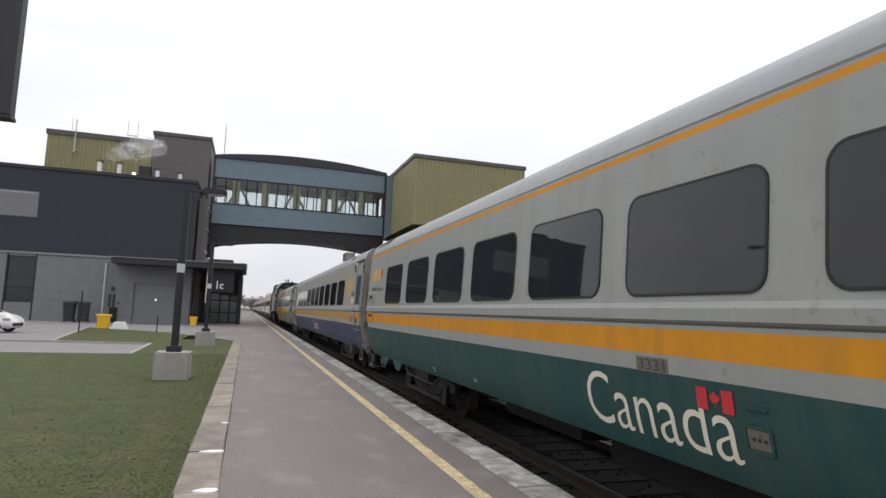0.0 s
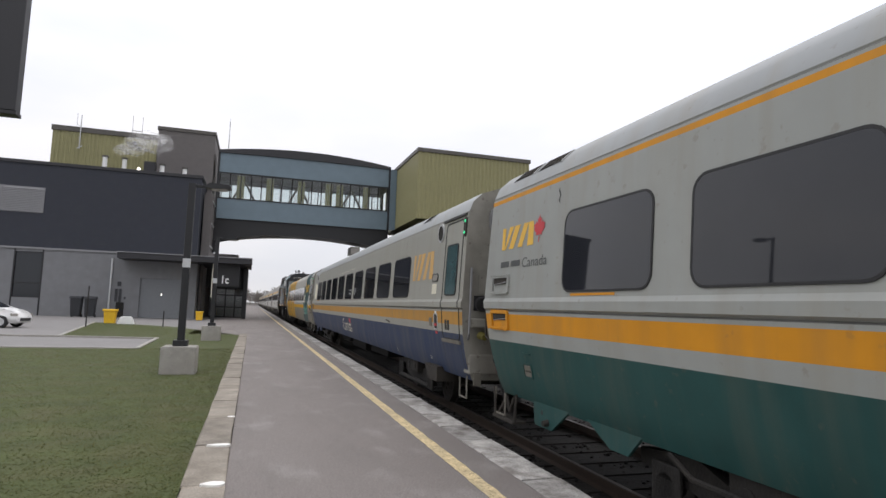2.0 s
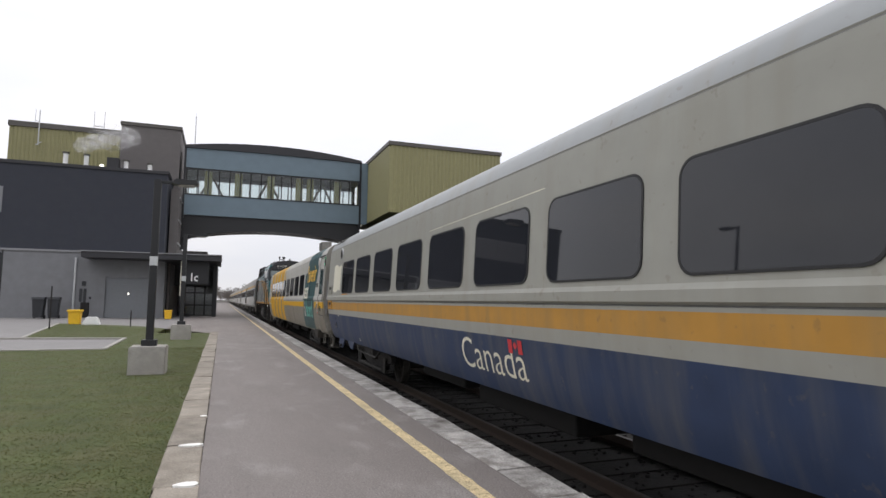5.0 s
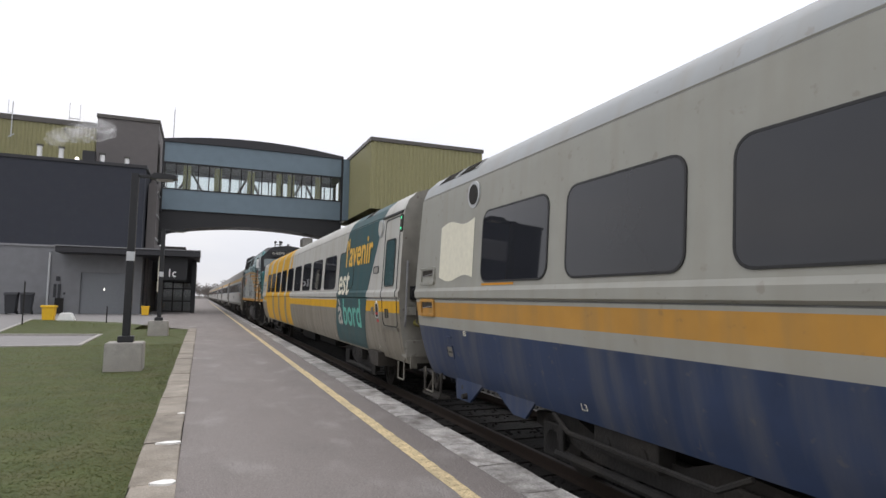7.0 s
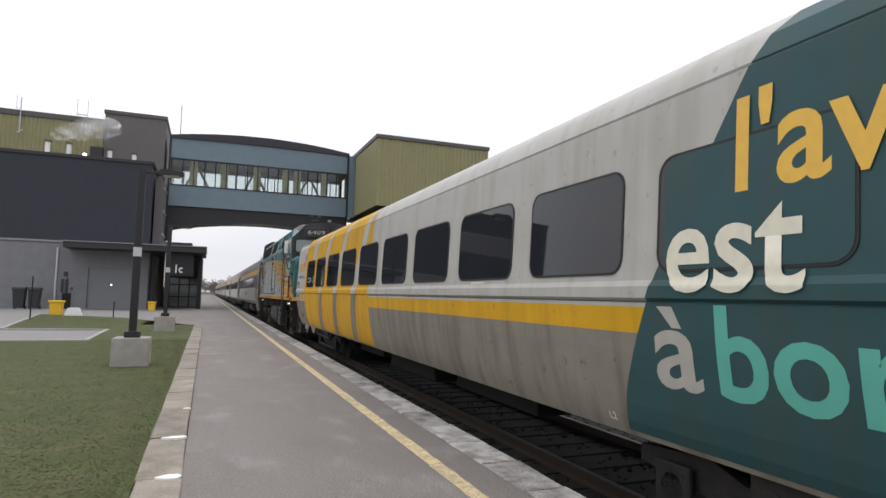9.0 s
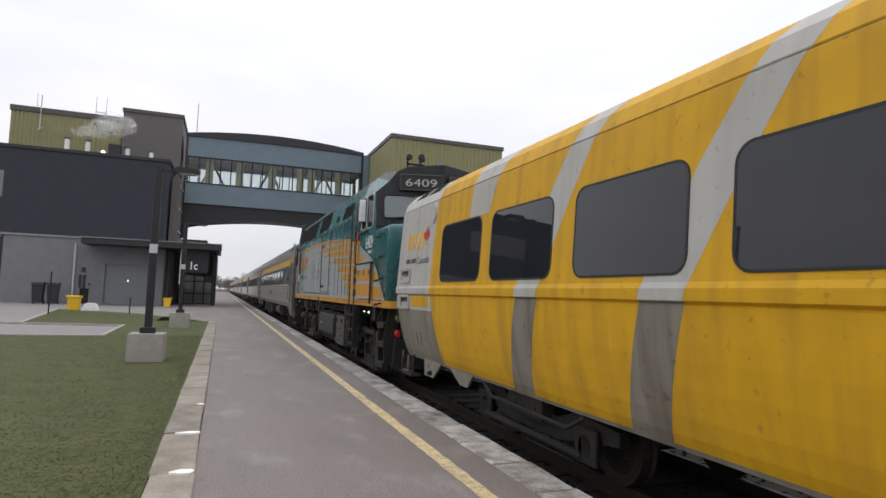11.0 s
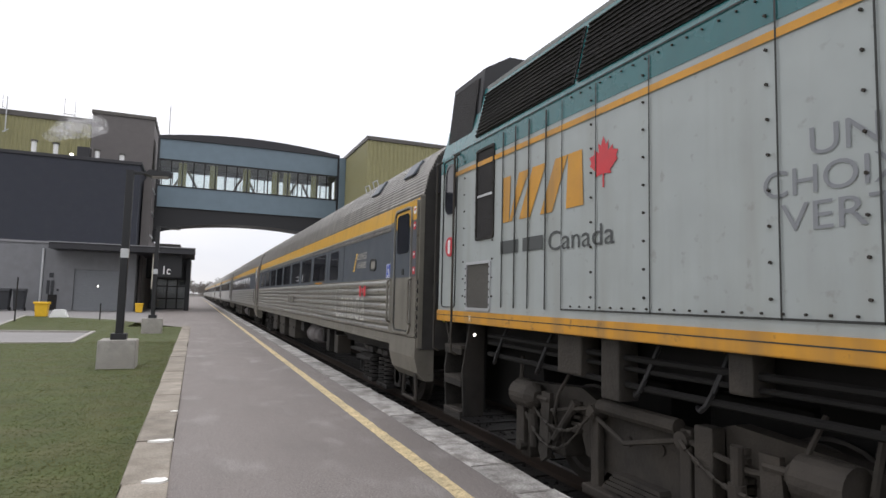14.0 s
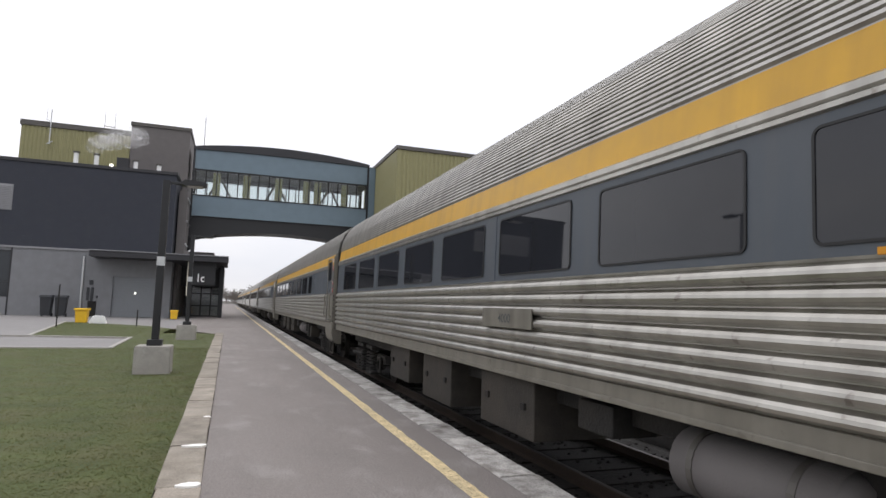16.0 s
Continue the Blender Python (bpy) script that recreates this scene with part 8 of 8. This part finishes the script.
    for u in (16.66, 17.3):
        bm = B()
        rods(bm, [(-HALF, u, 3.75 + UP), (-HALF - 0.08, u, 3.7 + UP), (-HALF - 0.08, u, 1.0 + UP), (-HALF, u, 0.95 + UP)], 0.016)
        part("grab_pole", bm, M_under_lt, car)
    # steps at both ends
    for u0, u1 in ((0.34, 0.86), (16.45, 17.05)):
        sf = part("step_back", box(B(), -HALF + 0.32, -HALF + 0.36, u0, u1, 0.2 + UP, 1.38 + UP), M_well, car)
        for u in (u0, u1):
            bm = B()
            prism(bm, [(-HALF + 0.03, 0.16 + UP), (-HALF + 0.32, 0.16 + UP), (-HALF + 0.32, 1.388 + UP), (-HALF + 0.1, 1.388 + UP), (-HALF, 0.75 + UP)], "y", u - 0.02, u + 0.02)
            part("stringer", bm, M_under, sf)
        for z in (0.18, 0.62, 1.04):
            part("tread", box(B(), -HALF - 0.01, -HALF + 0.32, u0 + 0.02, u1 - 0.02, z + UP, z + 0.04 + UP, bev=0.008), M_under_lt, sf)
            part("tread_lip", box(B(), -HALF - 0.005, -HALF + 0.015, u0 + 0.02, u1 - 0.02, z - 0.08 + UP, z - 0.002 + UP), M_under, sf)
    # underframe, tanks, trucks, lamps
    part("underframe", box(B(), -1.2, 1.2, 0.5, 16.6, 1.1 + UP, 1.388 + UP), M_well, car)
    bm = B()
    prism(bm, [(-1.25, 1.06 + UP), (-1.42, 1.02 + UP), (-1.5, 0.9 + UP), (-1.5, 0.36 + UP), (-1.25, 0.06 + UP), (1.25, 0.06 + UP), (1.5, 0.36 + UP), (1.5, 0.9 + UP), (1.42, 1.02 + UP), (1.25, 1.06 + UP)], "y", 6.95, 10.0)
    bmesh.ops.bevel(bm, geom=bm.edges[:], offset=0.04, segments=3, affect="EDGES")
    tk = part("fuel_tank", bm, M_tank, car, "grimy grey fuel tank")
    fi = part("filler", rod(B(), (-1.49, 9.3, 0.66 + UP), (-1.505, 9.3, 0.66 + UP), 0.1, 20), M_lineblack, tk)
    part("filler_cap", rod(B(), (-1.5, 9.3, 0.64 + UP), (-1.53, 9.3, 0.64 + UP), 0.04, 14), M_galv, fi, "bright filler cap")
    sc = part("side_case", box(B(), -1.5, -0.8, 5.2, 6.45, 0.14 + UP, 1.0 + UP, bev=0.02), M_case, car, "dusty grey steel case")
    for u in (5.5, 6.28):
        part("case_latch", box(B(), -1.535, -1.5, u - 0.04, u + 0.04, 0.8 + UP, 0.92 + UP, bev=0.01), M_under, sc)
    for u, z in ((5.7, 0.62), (6.3, 0.6), (5.55, 0.42), (5.9, 0.3)):
        part("case_bolt", rod(B(), (-1.5, u, z + UP), (-1.525, u, z + UP), 0.022, 8), M_under, sc)
    bm = B()
    rod(bm, (-1.35, 4.3, 0.85 + UP), (-1.35, 4.95, 0.85 + UP), 0.13, 24)
    rod(bm, (-1.35, 4.2, 0.85 + UP), (-1.35, 4.3, 0.85 + UP), 0.08, 24, 0.13)
    prism(bm, [(4.75, 0.75 + UP), (4.95, 0.75 + UP), (4.8, 0.3 + UP), (4.62, 0.2 + UP), (4.6, 0.35 + UP)], "x", -1.36, -1.3)
    part("air_reservoir", bm, M_under_lt, car, smooth=False)
    for z, r in ((1.25, 0.03), (1.16, 0.022), (1.02, 0.03)):
        bm = rods(B(), [(-1.42, 3.9, z + UP), (-1.45, 8.0, z + 0.02 + UP), (-1.42, 13.0, z - 0.02 + UP), (-1.4, 16.0, z + UP)], r)
        part("pipe", bm, M_well, car)
    for u in (1.3, 1.9, 4.0, 12.3, 13.0, 14.6, 15.6):
        part("brake_hose", rods(B(), [(-1.36, u, 1.36 + UP), (-1.42, u + 0.02, 1.22 + UP), (-1.45, u + 0.07, 1.08 + UP), (-1.45, u + 0.14, 0.97 + UP), (-1.42, u + 0.22, 0.92 + UP), (-1.36, u + 0.3, 0.93 + UP)], 0.022), M_rubber, car)
    for u in (2.24, 2.74, 16.29):
        part("ground_lamp", rod(B(), (-1.46, u, 1.25 + UP), (-1.485, u, 1.23 + UP), 0.016, 12), M_lamp_on, car, "small lit ground lamp")
    part("brass_valve", rod(B(), (-1.4, 1.12, 0.98 + UP), (-1.5, 1.12, 0.98 + UP), 0.06, 14), M_plugyellow, car)
    # Dark box added to close the gap where bright ground showed below the hood
    part("centre_sill", box(B(), -0.6, 0.6, 4.0, 12.2, 0.2 + UP, 1.05 + UP, bev=0.05), M_well, car)
    for u in (2.75, 13.4):
        for d in (-0.72, 0.72):
            part("traction_motor", box(B(), -0.66, 0.66, u + d - 0.5, u + d + 0.5, 0.12 + UP, 0.95 + UP, bev=0.08), M_well, car)
    # Two more added dark boxes fill the gaps at the ends
    part("draft_sill", box(B(), -0.9, 0.9, 15.5, 17.2, 0.25 + UP, 1.1 + UP, bev=0.05), M_well, car)
    part("draft_sill", box(B(), -0.9, 0.9, 0.35, 0.9, 0.3 + UP, 1.1 + UP, bev=0.05), M_well, car)
    bogie(car, 2.75, "loco")
    bogie(car, 13.4, "loco")
    # front pilot and hoses
    bm = B()
    prism(bm, [(-1.4, 0.1 + UP), (1.4, 0.1 + UP), (1.35, 0.75 + UP), (-1.35, 0.75 + UP)], "y", 0.15, 0.3)
    part("pilot", bm, M_lineblack, car)
    part("coupler", box(B(), -0.2, 0.2, -0.35, 0.3, 0.45 + UP, 0.8 + UP, bev=0.05), M_under, car)
    for x, m, z in ((-1.28, M_plugyellow, 1.2), (-1.02, M_plugblue, 1.18), (-1.28, M_red, 0.88), (-1.08, M_capred, 0.86)):
        part("jumper_plug", rod(B(), (x, 0.3, z + UP), (x - 0.02, 0.16, z - 0.06 + UP), 0.065, 12, 0.055), m, car, "coloured jumper cable plug")
    for x, m, z in ((-0.7, M_signblue, 1.25), (-0.8, M_capred, 0.5)):
        part("rear_plug", rod(B(), (x, 16.95, z + UP), (x, 17.2, z - 0.06 + UP), 0.08, 12), m, car, "coloured jumper cable plug")
    bm = B()
    rods(bm, [(-1.1, 17.2, 1.24 + UP), (-1.1, 17.45, 0.8 + UP), (-1.05, 17.6, 0.55 + UP), (-1.05, 17.8, 0.65 + UP), (-1.0, 17.95, 1.1 + UP)], 0.03)
    part("jumper_cable", bm, M_rubber, car)
    # Dark box added behind the rear steps to hide the bright gap
    part("rear_beam", box(B(), -1.3, 1.3, 17.1, 17.3, 0.28 + UP, 1.385 + UP, bev=0.03), M_well, car)
    part("end_wall", box(B(), -1.45, 1.45, 17.345, 17.36, 1.39 + UP, 3.8 + UP), M_locogrey, car)
    part("end_gangway", box(B(), -0.5, 0.5, 17.36, 17.5, 1.3 + UP, 3.4 + UP, bev=0.05), M_gangway, car)
    return car


# ---------------------------------------------------------------- assembly
build_ground()
build_grass()
build_track()
build_station()
build_bridge()
build_far()
build_site_things()
parked_car()
puffs = steam()

TRAIN = []
coach_a = lrc_coach("grey coach with orange belt stripe and green skirt", M_green, M_lgrey, M_orange, M_roofgrey, M_orange, tail_lamp=False)
dress_coach_a(coach_a)
TRAIN.append((coach_a, -8.85))
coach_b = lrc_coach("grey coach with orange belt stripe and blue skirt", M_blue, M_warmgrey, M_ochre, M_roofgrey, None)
dress_coach_b(coach_b)
TRAIN.append((coach_b, 18.1))
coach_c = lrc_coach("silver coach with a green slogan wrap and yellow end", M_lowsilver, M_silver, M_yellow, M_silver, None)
dress_coach_c(coach_c)
TRAIN.append((coach_c, 44.93))
loco = locomotive()
TRAIN.append((loco, 72.0))
hep_first = hep_coach("stainless coach with yellow stripe and slate window band", True)
TRAIN.append((hep_first, 90.2))
NEAR_WHEELS = len(WHEELS)
hep_next = hep_coach("stainless coach with yellow stripe, farther down the train", False)
TRAIN.append((hep_next, 90.2 + HEP_U1))
for k in range(2, 9):
    TRAIN.append((copy_thing(hep_next, pose(0, 0, 0)), 90.2 + HEP_U1 * k))
build_kerbs()


def motions():
    times = [k * 0.5 for k in range(33)]
    for car, q in TRAIN:
        walk(car, [(t, pose(TRACK, q - run(t), RAIL)) for t in times])
    fine = [k / 15 for k in range(241)]
    for w, u, r in WHEELS[:NEAR_WHEELS]:
        walk(w, [(t, pose(0, u, r, math.degrees(run(t) / r) % 360)) for t in fine])
    for t, k, j in puffs:
        rows = []
        for s in range(17):
            f = (k + 0.5) / 6
            x = -12.3 + 3.6 * (f - 0.25) + 0.25 * math.sin(s * 0.5 + k)
            rows.append((float(s), pose(x, 62.5 + j, 15.6 + 1.5 * f + j + 0.12 * math.sin(s * 0.7 + 2 * k), 0, 0, 6 * math.sin(s * 0.3 + k))))
        walk(t, rows)


motions()
